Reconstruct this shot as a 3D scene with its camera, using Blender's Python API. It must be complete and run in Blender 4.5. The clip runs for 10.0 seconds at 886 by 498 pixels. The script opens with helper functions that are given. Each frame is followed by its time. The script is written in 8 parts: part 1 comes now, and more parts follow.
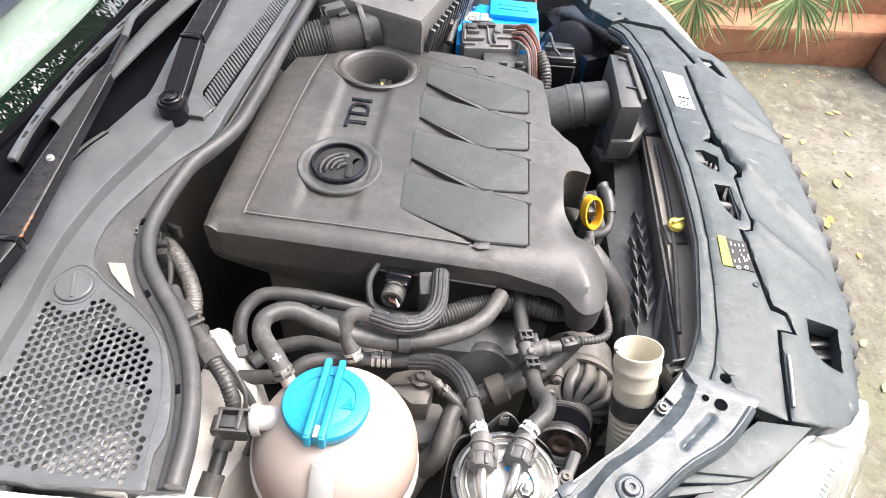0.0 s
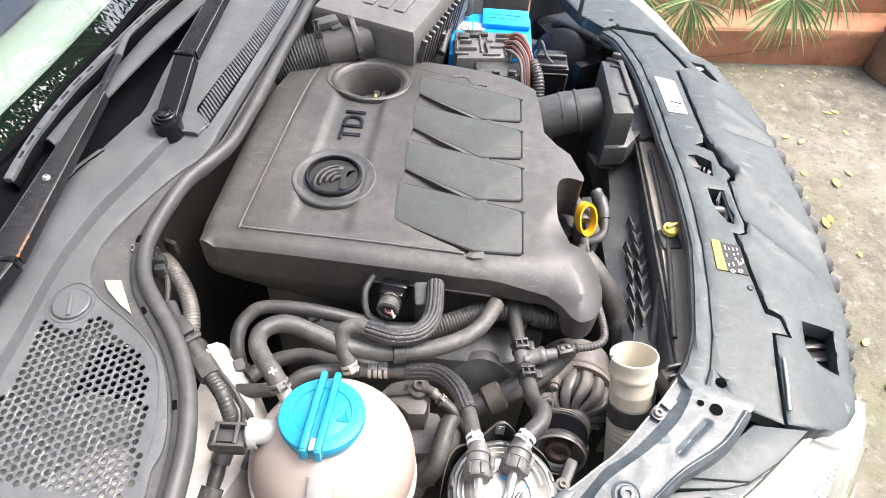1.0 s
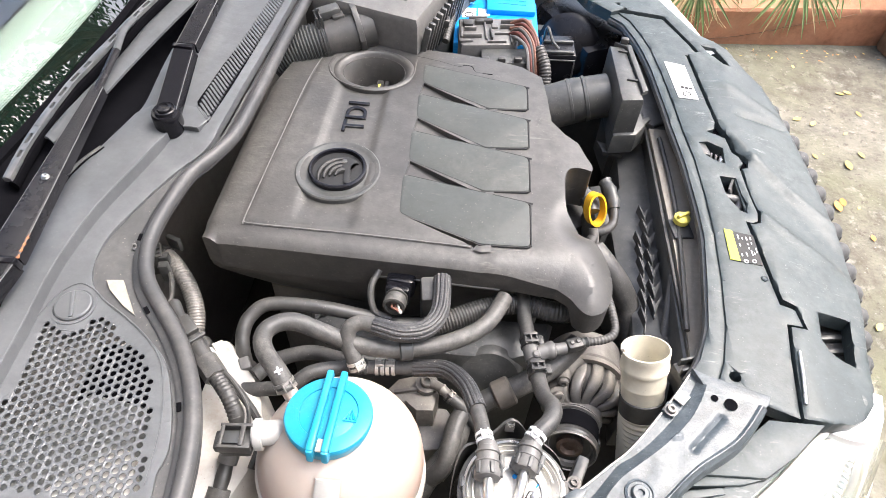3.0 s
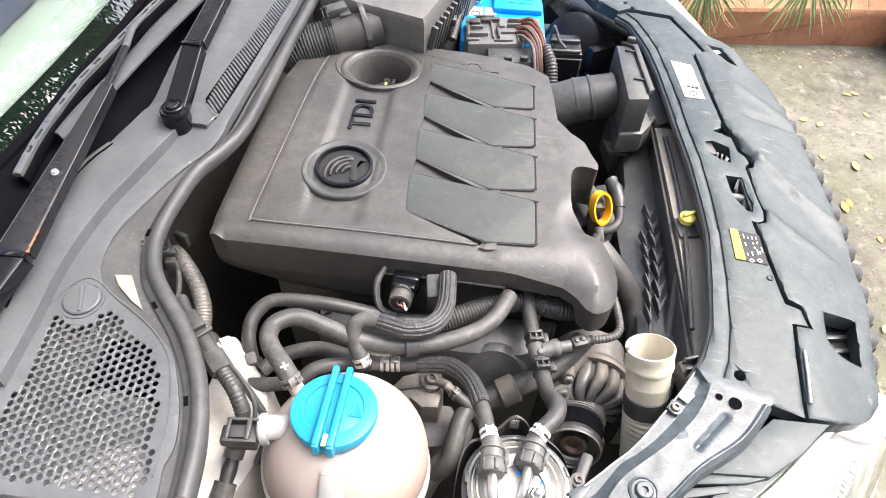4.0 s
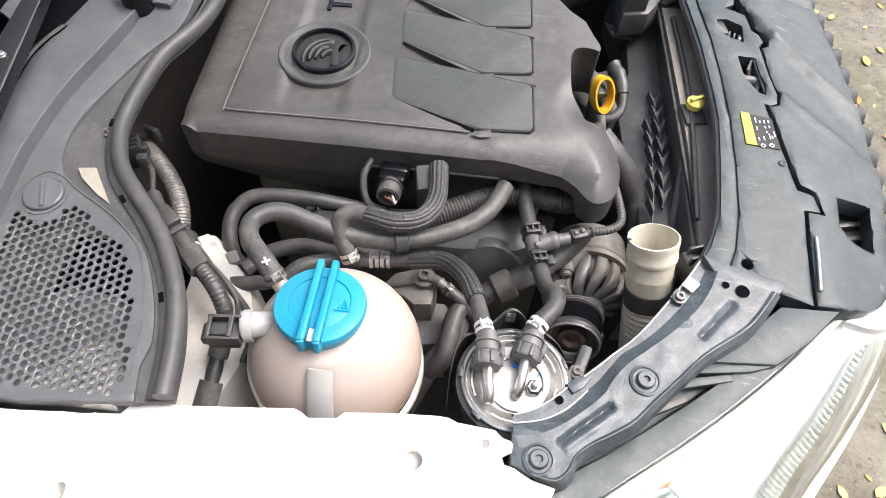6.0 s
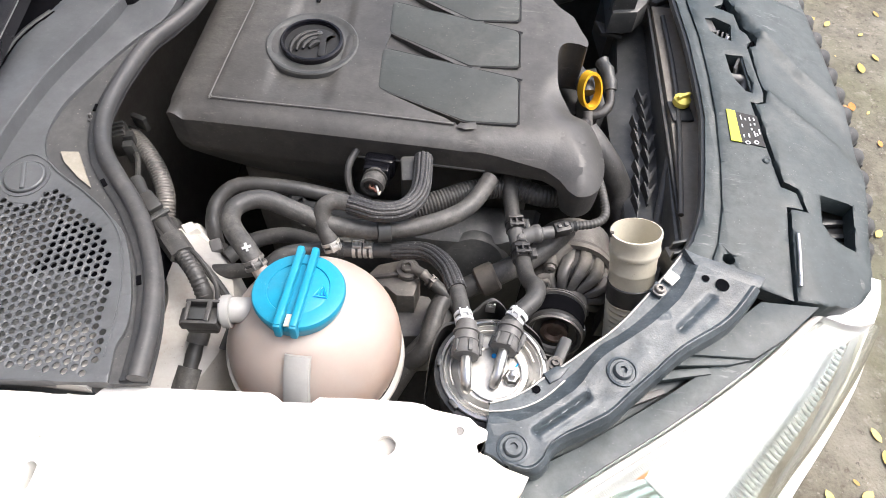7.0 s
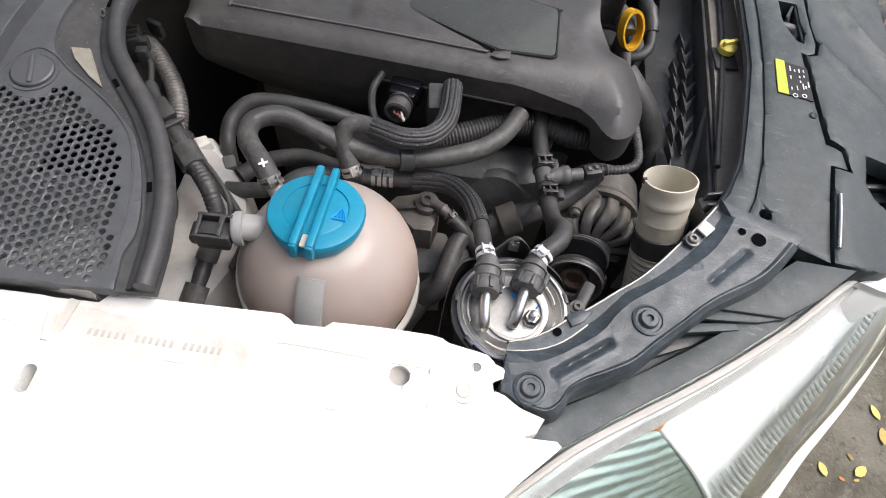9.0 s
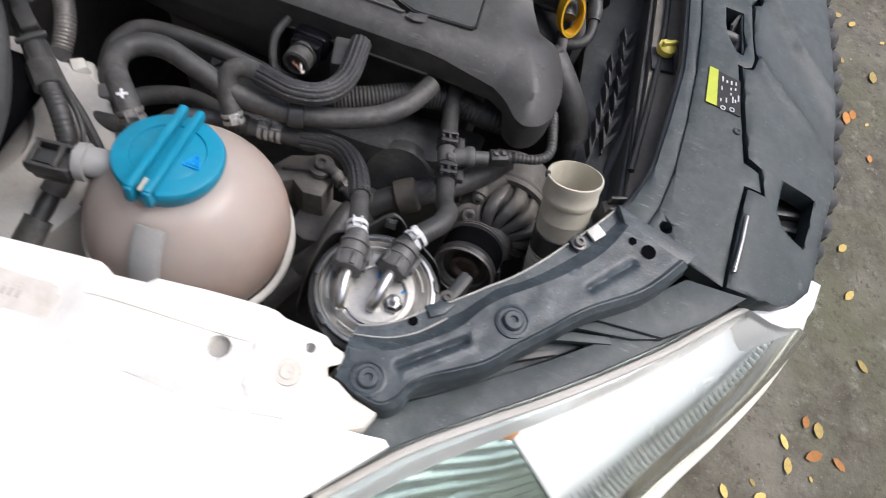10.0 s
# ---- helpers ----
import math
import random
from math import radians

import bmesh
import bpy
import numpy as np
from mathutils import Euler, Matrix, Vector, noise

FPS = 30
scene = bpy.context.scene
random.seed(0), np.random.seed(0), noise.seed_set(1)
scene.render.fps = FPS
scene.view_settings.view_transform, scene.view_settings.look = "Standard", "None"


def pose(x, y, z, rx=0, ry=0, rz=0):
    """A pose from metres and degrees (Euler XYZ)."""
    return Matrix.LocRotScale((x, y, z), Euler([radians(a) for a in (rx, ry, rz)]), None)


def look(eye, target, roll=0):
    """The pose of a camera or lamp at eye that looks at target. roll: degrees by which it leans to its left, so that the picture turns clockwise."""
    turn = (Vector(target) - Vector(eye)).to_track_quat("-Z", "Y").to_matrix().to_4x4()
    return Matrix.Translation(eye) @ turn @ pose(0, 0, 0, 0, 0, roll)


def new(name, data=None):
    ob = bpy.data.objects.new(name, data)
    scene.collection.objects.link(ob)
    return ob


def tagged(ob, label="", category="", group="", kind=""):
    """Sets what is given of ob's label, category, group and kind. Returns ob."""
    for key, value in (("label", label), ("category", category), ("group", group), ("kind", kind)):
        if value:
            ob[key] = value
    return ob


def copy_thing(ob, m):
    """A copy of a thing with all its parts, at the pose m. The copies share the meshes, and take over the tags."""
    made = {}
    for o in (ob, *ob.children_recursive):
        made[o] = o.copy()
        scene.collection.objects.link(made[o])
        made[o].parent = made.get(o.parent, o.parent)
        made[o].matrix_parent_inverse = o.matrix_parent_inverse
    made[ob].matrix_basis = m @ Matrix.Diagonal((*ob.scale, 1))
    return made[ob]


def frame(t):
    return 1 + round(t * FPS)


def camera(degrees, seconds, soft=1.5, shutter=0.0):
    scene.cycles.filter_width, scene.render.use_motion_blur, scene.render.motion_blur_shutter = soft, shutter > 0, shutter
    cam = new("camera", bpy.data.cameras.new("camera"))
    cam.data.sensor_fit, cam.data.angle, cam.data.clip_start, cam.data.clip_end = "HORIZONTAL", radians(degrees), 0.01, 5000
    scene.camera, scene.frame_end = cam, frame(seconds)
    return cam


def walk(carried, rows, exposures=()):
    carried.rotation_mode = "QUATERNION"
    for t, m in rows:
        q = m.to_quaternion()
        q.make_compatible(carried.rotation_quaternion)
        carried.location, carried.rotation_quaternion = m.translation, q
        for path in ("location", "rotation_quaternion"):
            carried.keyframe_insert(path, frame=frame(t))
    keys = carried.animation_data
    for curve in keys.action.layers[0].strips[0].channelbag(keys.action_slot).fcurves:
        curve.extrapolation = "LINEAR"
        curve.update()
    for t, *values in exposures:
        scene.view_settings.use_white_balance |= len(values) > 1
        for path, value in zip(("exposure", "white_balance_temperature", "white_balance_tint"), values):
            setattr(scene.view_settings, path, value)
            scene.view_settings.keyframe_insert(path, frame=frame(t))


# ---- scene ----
cam = camera(69.1, 10.0, soft=0.48, shutter=0.3)
PATH = [
    (0, (0.053, 0.127, 1.42), (-0.002, 1.417, -0.107), 5.9),
    (0.5, (0.059, 0.125, 1.426), (-0.015, 1.418, -0.098), 4.8),
    (1, (0.063, 0.129, 1.427), (-0.005, 1.432, -0.089), 4.3),
    (1.5, (0.067, 0.135, 1.425), (-0.022, 1.419, -0.105), 3.2),
    (2, (0.067, 0.144, 1.425), (-0.001, 1.423, -0.112), 3.5),
    (2.5, (0.063, 0.146, 1.422), (-0.015, 1.416, -0.121), 3.1),
    (4, (0.062, 0.141, 1.423), (-0.039, 1.406, -0.123), 2.7),
    (4.5, (0.059, 0.142, 1.417), (-0.054, 1.386, -0.145), 2.3),
    (5, (0.058, 0.141, 1.412), (-0.052, 1.372, -0.16), 2.1),
    (5.4, (0.066, 0.149, 1.381), (0.046, 1.233, -0.299), 4.8),
    (5.5, (0.073, 0.158, 1.378), (0.031, 1.204, -0.326), 2.9),
    (5.7, (0.067, 0.154, 1.376), (0.008, 1.201, -0.327), 2.2),
    (6.8, (0.079, 0.136, 1.365), (0.023, 1.218, -0.316), 4.3),
    (7, (0.085, 0.136, 1.366), (0.027, 1.204, -0.323), 3.8),
    (7.5, (0.093, 0.135, 1.364), (0.039, 1.201, -0.327), 3.6),
    (8, (0.089, 0.132, 1.356), (0.037, 1.2, -0.335), 4.2),
    (8.5, (0.081, 0.132, 1.344), (0.06, 1.149, -0.378), 6.3),
    (9, (0.069, 0.131, 1.332), (0.025, 1.076, -0.431), 8.4),
    (9.5, (0.075, 0.14, 1.334), (0.114, 1.075, -0.433), 15.7),
    (10, (0.15, 0.169, 1.303), (0.205, 1.074, -0.48), 21.6),
]
EXPOSURES = [(t, e, k, 10) for t, e, k in ((0, 2.07, 6130), (5.0, 2.05, 6130), (5.5, 1.7, 6090), (7.5, 1.42, 6040), (8.5, 1.1, 6000), (9.0, 0.62, 5940), (9.5, 0.3, 5850), (10, 0.4, 5790))]
walk(cam, [(t, look(eye, target, roll)) for t, eye, target, roll in PATH], EXPOSURES)

# ---- world and sun ----
world = bpy.data.worlds.new("overcast_sky")
scene.world = world
world.use_nodes = True
wn = world.node_tree
sky = wn.nodes.new("ShaderNodeTexSky")
sky.sky_type = "NISHITA"
sky.sun_disc = False
sky.sun_elevation, sky.sun_rotation = radians(58), radians(60)
sky.air_density, sky.dust_density, sky.ozone_density = 1.0, 7.0, 0.6
wn.links.new(sky.outputs[0], wn.nodes["Background"].inputs[0])
wn.nodes["Background"].inputs[1].default_value = 0.15
sun = new("sun", bpy.data.lights.new("sun", "SUN"))
sun.data.energy, sun.data.angle, sun.data.color = 0.8, radians(30), (1.0, 0.98, 0.96)
sun.matrix_world = look((1.6, 0.9, 4.0), (0, 0.6, 0.8))


# ---- materials ----
MATS = {}


def mat(name, base, rough=0.5, metal=0.0, dust=0.0, dust_col=(0.32, 0.28, 0.24), grain=0.1, size=60.0, bump=0.15,
        spots=0.0, spot_col=(0.5, 0.47, 0.42), specks=0.0, scuffs=0.0, coat=0.0, per_object=0.0, sheen=0.3):
    """A surface with colour variation at two scales, a film of dust, worn spots and fine relief. size: grain per metre."""
    m = bpy.data.materials.new(name)
    m.use_nodes = True
    t = m.node_tree
    N, L = t.nodes, t.links
    b = N["Principled BSDF"]
    co = N.new("ShaderNodeTexCoord")

    def noise_tex(scale, detail=4.0, rough_=0.6):
        n = N.new("ShaderNodeTexNoise")
        n.inputs["Scale"].default_value, n.inputs["Detail"].default_value, n.inputs["Roughness"].default_value = scale, detail, rough_
        L.new(co.outputs["Object"], n.inputs["Vector"])
        return n.outputs[0]

    def ramp(src, lo, hi):
        r = N.new("ShaderNodeMapRange")
        r.inputs[1].default_value, r.inputs[2].default_value = lo, hi
        L.new(src, r.inputs[0])
        return r.outputs[0]

    def mix(fac, a, c):
        x = N.new("ShaderNodeMix")
        x.data_type = "RGBA"
        for sock, v in ((x.inputs[0], fac), (x.inputs[6], a), (x.inputs[7], c)):
            if isinstance(v, (int, float)):
                sock.default_value = v
            elif isinstance(v, tuple):
                sock.default_value = (*v, 1)
            else:
                L.new(v, sock)
        return x.outputs[2]

    def times(src, k):
        x = N.new("ShaderNodeMath")
        x.operation = "MULTIPLY"
        L.new(src, x.inputs[0])
        if isinstance(k, (int, float)):
            x.inputs[1].default_value = k
        else:
            L.new(k, x.inputs[1])
        return x.outputs[0]

    fine, broad = noise_tex(size * 9, 2), noise_tex(size * 0.3, 6, 0.65)
    dark = tuple(v * (1 - grain * 2) for v in base)
    light = tuple(min(1, v * (1 + grain * 2)) for v in base)
    col = mix(ramp(noise_tex(size * 1.3, 7, 0.75), 0.3, 0.7), dark, light)
    if per_object:
        info = N.new("ShaderNodeObjectInfo")
        hue = N.new("ShaderNodeHueSaturation")
        L.new(ramp(info.outputs["Random"], 0, 1), hue.inputs["Value"])
        r = hue.inputs["Value"].links[0].from_node
        r.inputs[3].default_value, r.inputs[4].default_value = 1 - per_object, 1 + per_object
        L.new(col, hue.inputs["Color"])
        col = hue.outputs[0]
    if dust:
        f = times(ramp(broad, 0.36, 0.66), ramp(noise_tex(size * 2.2, 10, 0.75), 0.33, 0.68))
        col = mix(times(f, dust), col, dust_col)
    if spots:
        v = N.new("ShaderNodeTexVoronoi")
        v.inputs["Scale"].default_value = size * 0.9
        v.inputs["Randomness"].default_value = 1.0
        L.new(co.outputs["Object"], v.inputs["Vector"])
        g = times(ramp(v.outputs["Distance"], 0.22, 0.08), ramp(broad, 0.52, 0.62))
        col = mix(times(g, spots), col, spot_col)
    if specks:
        v = N.new("ShaderNodeTexVoronoi")
        v.inputs["Scale"].default_value = 260
        L.new(co.outputs["Object"], v.inputs["Vector"])
        g = times(ramp(v.outputs["Distance"], 0.2, 0.12), ramp(noise_tex(90, 3), 0.5, 0.62))
        col = mix(times(g, specks), col, spot_col)
    if scuffs:
        mp = N.new("ShaderNodeMapping")
        mp.inputs["Scale"].default_value = (25, 170, 60)
        mp.inputs["Rotation"].default_value = (0.2, 0.1, 0.6)
        L.new(co.outputs["Object"], mp.inputs["Vector"])
        n2 = N.new("ShaderNodeTexNoise")
        n2.inputs["Scale"].default_value, n2.inputs["Detail"].default_value, n2.inputs["Roughness"].default_value = 1.0, 8, 0.7
        L.new(mp.outputs[0], n2.inputs["Vector"])
        g = times(ramp(n2.outputs[0], 0.58, 0.72), ramp(noise_tex(14, 4), 0.48, 0.62))
        col = mix(times(g, scuffs), col, spot_col)
    L.new(col, b.inputs["Base Color"])
    rr = N.new("ShaderNodeMapRange")
    rr.inputs[3].default_value, rr.inputs[4].default_value = max(0.03, rough - 0.12), min(1, rough + 0.12)
    L.new(broad, rr.inputs[0])
    L.new(rr.outputs[0], b.inputs["Roughness"])
    b.inputs["Metallic"].default_value = metal
    b.inputs["Coat Weight"].default_value = coat
    b.inputs["Coat Roughness"].default_value = 0.08
    b.inputs["Specular IOR Level"].default_value = sheen
    if bump:
        bp = N.new("ShaderNodeBump")
        bp.inputs["Strength"].default_value, bp.inputs["Distance"].default_value = bump, 0.0006
        L.new(fine, bp.inputs["Height"])
        L.new(bp.outputs[0], b.inputs["Normal"])
    MATS[name] = m
    return m


cover_mat = mat("cover_plastic", (0.036, 0.0345, 0.033), 0.48, sheen=0.65, grain=0.16, dust=0.6, dust_col=(0.125, 0.118, 0.108), size=26, bump=0.35, spots=0.0, spot_col=(0.3, 0.28, 0.25), specks=0.3, scuffs=0.35)
panel_mat = mat("panel_plastic", (0.033, 0.038, 0.036), 0.62, sheen=0.55, grain=0.1, dust=0.3, dust_col=(0.13, 0.125, 0.112), size=34, bump=0.2, spot_col=(0.3, 0.28, 0.25), specks=0.35, scuffs=0.2)
carrier_mat = mat("dusty_plastic", (0.034, 0.045, 0.047), 0.46, sheen=0.4, grain=0.15, dust=0.95, dust_col=(0.1, 0.111, 0.11), size=26, bump=0.3, spot_col=(0.4, 0.4, 0.39), specks=0.22, scuffs=0.5)
cowl_mat = mat("cowl_plastic", (0.077, 0.081, 0.085), 0.44, sheen=0.5, grain=0.1, dust=0.45, dust_col=(0.17, 0.175, 0.18), size=24, bump=0.25, spot_col=(0.3, 0.29, 0.28), specks=0.15, scuffs=0.15)
black_mat = mat("black_plastic", (0.034, 0.034, 0.033), 0.45, sheen=0.5, dust=0.55, dust_col=(0.12, 0.11, 0.1), size=50, spot_col=(0.25, 0.23, 0.2), specks=0.4)
trim_mat = mat("dark_grey_plastic", (0.04, 0.042, 0.042), 0.42, sheen=0.5, dust=0.6, dust_col=(0.14, 0.135, 0.125), size=45, spot_col=(0.28, 0.26, 0.23), specks=0.4, scuffs=0.2)
gloss_mat = mat("gloss_black", (0.006, 0.006, 0.008), 0.16, grain=0.05, bump=0.0, dust=0.1, dust_col=(0.04, 0.04, 0.045), sheen=0.3, size=30)
rubber_mat = mat("rubber", (0.036, 0.0355, 0.0345), 0.5, sheen=0.5, dust=0.85, dust_col=(0.152, 0.144, 0.131), size=55, bump=0.5, spot_col=(0.26, 0.24, 0.21), specks=0.4)
seal_mat = mat("seal_rubber", (0.035, 0.036, 0.038), 0.5, sheen=0.5, dust=0.5, dust_col=(0.14, 0.13, 0.12), size=30, bump=0.2, spot_col=(0.22, 0.2, 0.18), specks=0.3)
flange_mat = mat("dirty_flange", (0.055, 0.056, 0.057), 0.6, dust=0.8, dust_col=(0.125, 0.122, 0.117), size=45, spot_col=(0.3, 0.27, 0.23), specks=0.6)
bay_mat = mat("bay_dark", (0.085, 0.081, 0.075), 0.6, dust=0.7, dust_col=(0.15, 0.14, 0.125), size=40, spot_col=(0.2, 0.18, 0.15), specks=0.3)
paint_mat = mat("white_paint", (0.82, 0.81, 0.78), 0.3, grain=0.01, dust=0.12, dust_col=(0.6, 0.55, 0.47), size=25, bump=0.0, coat=0.6, sheen=0.5)
dirty_white = mat("dirty_white_paint", (0.42, 0.41, 0.385), 0.5, grain=0.04, dust=0.8, dust_col=(0.3, 0.26, 0.21), size=40, bump=0.1, spot_col=(0.2, 0.17, 0.14), specks=0.6, scuffs=0.4)
tank_mat = mat("tank_plastic", (0.415, 0.325, 0.275), 0.35, grain=0.05, dust=0.6, dust_col=(0.35, 0.27, 0.215), size=14, bump=0.05, sheen=0.5, spot_col=(0.36, 0.28, 0.23), specks=0.3, scuffs=0.25)
# the tank's milky plastic lets light through
tank_skin = tank_mat.node_tree.nodes["Principled BSDF"]
# the tank's colour turns paler towards the top
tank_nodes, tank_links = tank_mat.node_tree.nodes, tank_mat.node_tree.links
height_xyz, level, pale_mix = tank_nodes.new("ShaderNodeSeparateXYZ"), tank_nodes.new("ShaderNodeMapRange"), tank_nodes.new("ShaderNodeMix")
tank_links.new([n for n in tank_nodes if n.type == "TEX_COORD"][0].outputs["Object"], height_xyz.inputs[0])
tank_links.new(height_xyz.outputs[2], level.inputs[0])
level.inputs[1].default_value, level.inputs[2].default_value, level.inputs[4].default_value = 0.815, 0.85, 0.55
pale_mix.data_type = "RGBA"
tank_links.new(level.outputs[0], pale_mix.inputs[0])
tank_links.new(tank_skin.inputs["Base Color"].links[0].from_socket, pale_mix.inputs[6])
pale_mix.inputs[7].default_value = (0.4, 0.365, 0.33, 1)
tank_links.new(pale_mix.outputs[2], tank_skin.inputs["Base Color"])
tank_skin.inputs["Subsurface Weight"].default_value = 0.7
tank_skin.inputs["Subsurface Radius"].default_value = (1.0, 0.75, 0.6)
tank_skin.inputs["Subsurface Scale"].default_value = 0.05
stub_mat = mat("milky_plastic", (0.32, 0.318, 0.305), 0.4, grain=0.05, dust=0.4, dust_col=(0.33, 0.3, 0.27), size=30, sheen=0.5)
cream_mat = mat("cream_plastic", (0.6, 0.565, 0.46), 0.4, grain=0.04, dust=0.5, dust_col=(0.42, 0.36, 0.27), size=30, bump=0.1, spot_col=(0.3, 0.25, 0.18), specks=0.4)
pale_mat = mat("pale_plastic", (0.58, 0.56, 0.51), 0.4, grain=0.04, dust=0.5, dust_col=(0.38, 0.34, 0.28), size=30, spot_col=(0.3, 0.26, 0.2), specks=0.3)
blue_mat = mat("blue_plastic", (0.015, 0.235, 0.37), 0.36, grain=0.06, dust=0.3, dust_col=(0.12, 0.3, 0.4), size=40, bump=0.1, spot_col=(0.3, 0.45, 0.5), specks=0.2)
batt_mat = mat("battery_blue", (0.01, 0.27, 0.72), 0.4, grain=0.04, dust=0.1, dust_col=(0.3, 0.45, 0.6), size=40)
yellow_mat = mat("yellow_plastic", (0.72, 0.4, 0.02), 0.35, grain=0.04, dust=0.12, size=50)
lime_mat = mat("yellow_label", (0.7, 0.6, 0.12), 0.45, grain=0.04, dust=0.3, dust_col=(0.5, 0.42, 0.2))
label_mat = mat("lime_label", (0.5, 0.56, 0.05), 0.45, grain=0.04, dust=0.25, dust_col=(0.45, 0.42, 0.15))
paper_mat = mat("white_label", (0.7, 0.7, 0.7), 0.5, grain=0.02, dust=0.25, dust_col=(0.45, 0.45, 0.45))
ink_mat = mat("black_print", (0.02, 0.02, 0.02), 0.5)
steel_mat = mat("steel", (0.6, 0.59, 0.57), 0.3, metal=1.0, grain=0.06, dust=0.2, size=60)
alu_mat = mat("cast_aluminium", (0.2, 0.19, 0.178), 0.45, metal=0.4, grain=0.12, dust=0.7, dust_col=(0.11, 0.095, 0.08), size=50, bump=0.4, spot_col=(0.4, 0.37, 0.33), specks=0.4)
lid_mat = mat("filter_lid", (0.5, 0.49, 0.46), 0.32, metal=0.6, grain=0.08, dust=0.7, dust_col=(0.22, 0.2, 0.18), size=45, spot_col=(0.1, 0.1, 0.1), specks=0.3)
dark_alu = mat("dark_alloy", (0.15, 0.141, 0.13), 0.45, metal=0.3, grain=0.12, dust=0.7, dust_col=(0.13, 0.12, 0.105), size=55, bump=0.4, spot_col=(0.25, 0.23, 0.2), specks=0.5)
bezel_mat = mat("lamp_bezel", (0.4, 0.425, 0.405), 0.3, grain=0.03, bump=0.0, sheen=0.5)
tip_mat = mat("dirty_wing_tip", (0.7, 0.66, 0.59), 0.5, grain=0.05, dust=0.9, dust_col=(0.52, 0.46, 0.38), size=22, bump=0.2, spot_col=(0.3, 0.24, 0.18), specks=0.5, scuffs=0.5)
casting_mat = mat("dusty_casting", (0.2, 0.187, 0.167), 0.5, metal=0.25, grain=0.15, dust=0.7, dust_col=(0.17, 0.154, 0.134), size=50, bump=0.4, spot_col=(0.45, 0.42, 0.37), specks=0.4)
flange_white = mat("wing_flange_paint", (0.76, 0.74, 0.7), 0.4, grain=0.02, dust=0.6, dust_col=(0.5, 0.45, 0.38), size=30, bump=0.0, sheen=0.5, spot_col=(0.4, 0.34, 0.27), specks=0.25, scuffs=0.4)
pad_mat = mat("stamped_pad_paint", (0.66, 0.63, 0.58), 0.45, grain=0.04, dust=0.8, dust_col=(0.5, 0.45, 0.38), size=40, bump=0.0, spot_col=(0.36, 0.3, 0.24), specks=0.4, scuffs=0.5)
bar_mat = mat("stamped_shade", (0.5, 0.47, 0.43), 0.6, grain=0.05)
spoiler_mat = mat("spoiler_plastic", (0.07, 0.074, 0.078), 0.75, sheen=0.12, grain=0.1, dust=0.3, dust_col=(0.1, 0.1, 0.1), size=30)
chip_mat = mat("old_cream_paint", (0.3, 0.28, 0.235), 0.6, grain=0.1, dust=0.6, dust_col=(0.2, 0.17, 0.13), size=60)
sheet_mat = mat("dull_sheet", (0.130, 0.133, 0.127), 0.4, grain=0.15, dust=0.6, dust_col=(0.08, 0.075, 0.065), size=50)
liner_mat = mat("bonnet_liner", (0.1, 0.1, 0.1), 0.85, grain=0.1, size=30, bump=0.5)
blade_mat = mat("blade_grey", (0.075, 0.079, 0.083), 0.36, dust=0.3, sheen=0.5, size=40)
fuse_mat = mat("fuse_grey", (0.1, 0.098, 0.095), 0.45, dust=0.6, dust_col=(0.2, 0.19, 0.175), size=50, sheen=0.5, spot_col=(0.3, 0.28, 0.25), specks=0.3)
metal_dust = mat("dusty_brown_metal", (0.27, 0.245, 0.21), 0.5, metal=0.2, dust=0.8, dust_col=(0.25, 0.22, 0.18), size=50, spot_col=(0.4, 0.36, 0.3), specks=0.5, scuffs=0.5)
copper_mat = mat("copper_wire", (0.17, 0.085, 0.06), 0.5)
red_mat = mat("red_wire", (0.1, 0.035, 0.028), 0.5)
def concrete_material():
    m = mat("mossy_concrete", (0.13, 0.119, 0.091), 0.9, grain=0.25, size=9, bump=1.0, spot_col=(0.5, 0.48, 0.43), specks=0.0)
    t = m.node_tree
    N, L = t.nodes, t.links
    co = [n for n in N if n.type == "TEX_COORD"][0]
    b = N["Principled BSDF"]
    col = b.inputs["Base Color"].links[0].from_socket
    for scale, lo, hi, tint, k in ((1.6, 0.45, 0.62, (0.14, 0.14, 0.085), 0.75), (2.3, 0.5, 0.68, (0.24, 0.225, 0.185), 0.7), (17.0, 0.57, 0.68, (0.34, 0.32, 0.28), 0.5), (38.0, 0.56, 0.64, (0.09, 0.08, 0.06), 0.8), (70.0, 0.62, 0.68, (0.07, 0.06, 0.05), 0.8), (120.0, 0.62, 0.68, (0.42, 0.4, 0.36), 0.6), (260.0, 0.62, 0.7, (0.1, 0.09, 0.07), 0.7)):
        n = N.new("ShaderNodeTexNoise")
        n.inputs["Scale"].default_value, n.inputs["Detail"].default_value, n.inputs["Roughness"].default_value = scale, 8, 0.68
        L.new(co.outputs["Object"], n.inputs["Vector"])
        r = N.new("ShaderNodeMapRange")
        r.inputs[1].default_value, r.inputs[2].default_value, r.inputs[4].default_value = lo, hi, k
        L.new(n.outputs[0], r.inputs[0])
        x = N.new("ShaderNodeMix")
        x.data_type = "RGBA"
        L.new(r.outputs[0], x.inputs[0])
        L.new(col, x.inputs[6])
        x.inputs[7].default_value = (*tint, 1)
        col = x.outputs[2]
    L.new(col, b.inputs["Base Color"])
    [n for n in N if n.type == "BUMP"][0].inputs["Distance"].default_value = 0.004
    return m


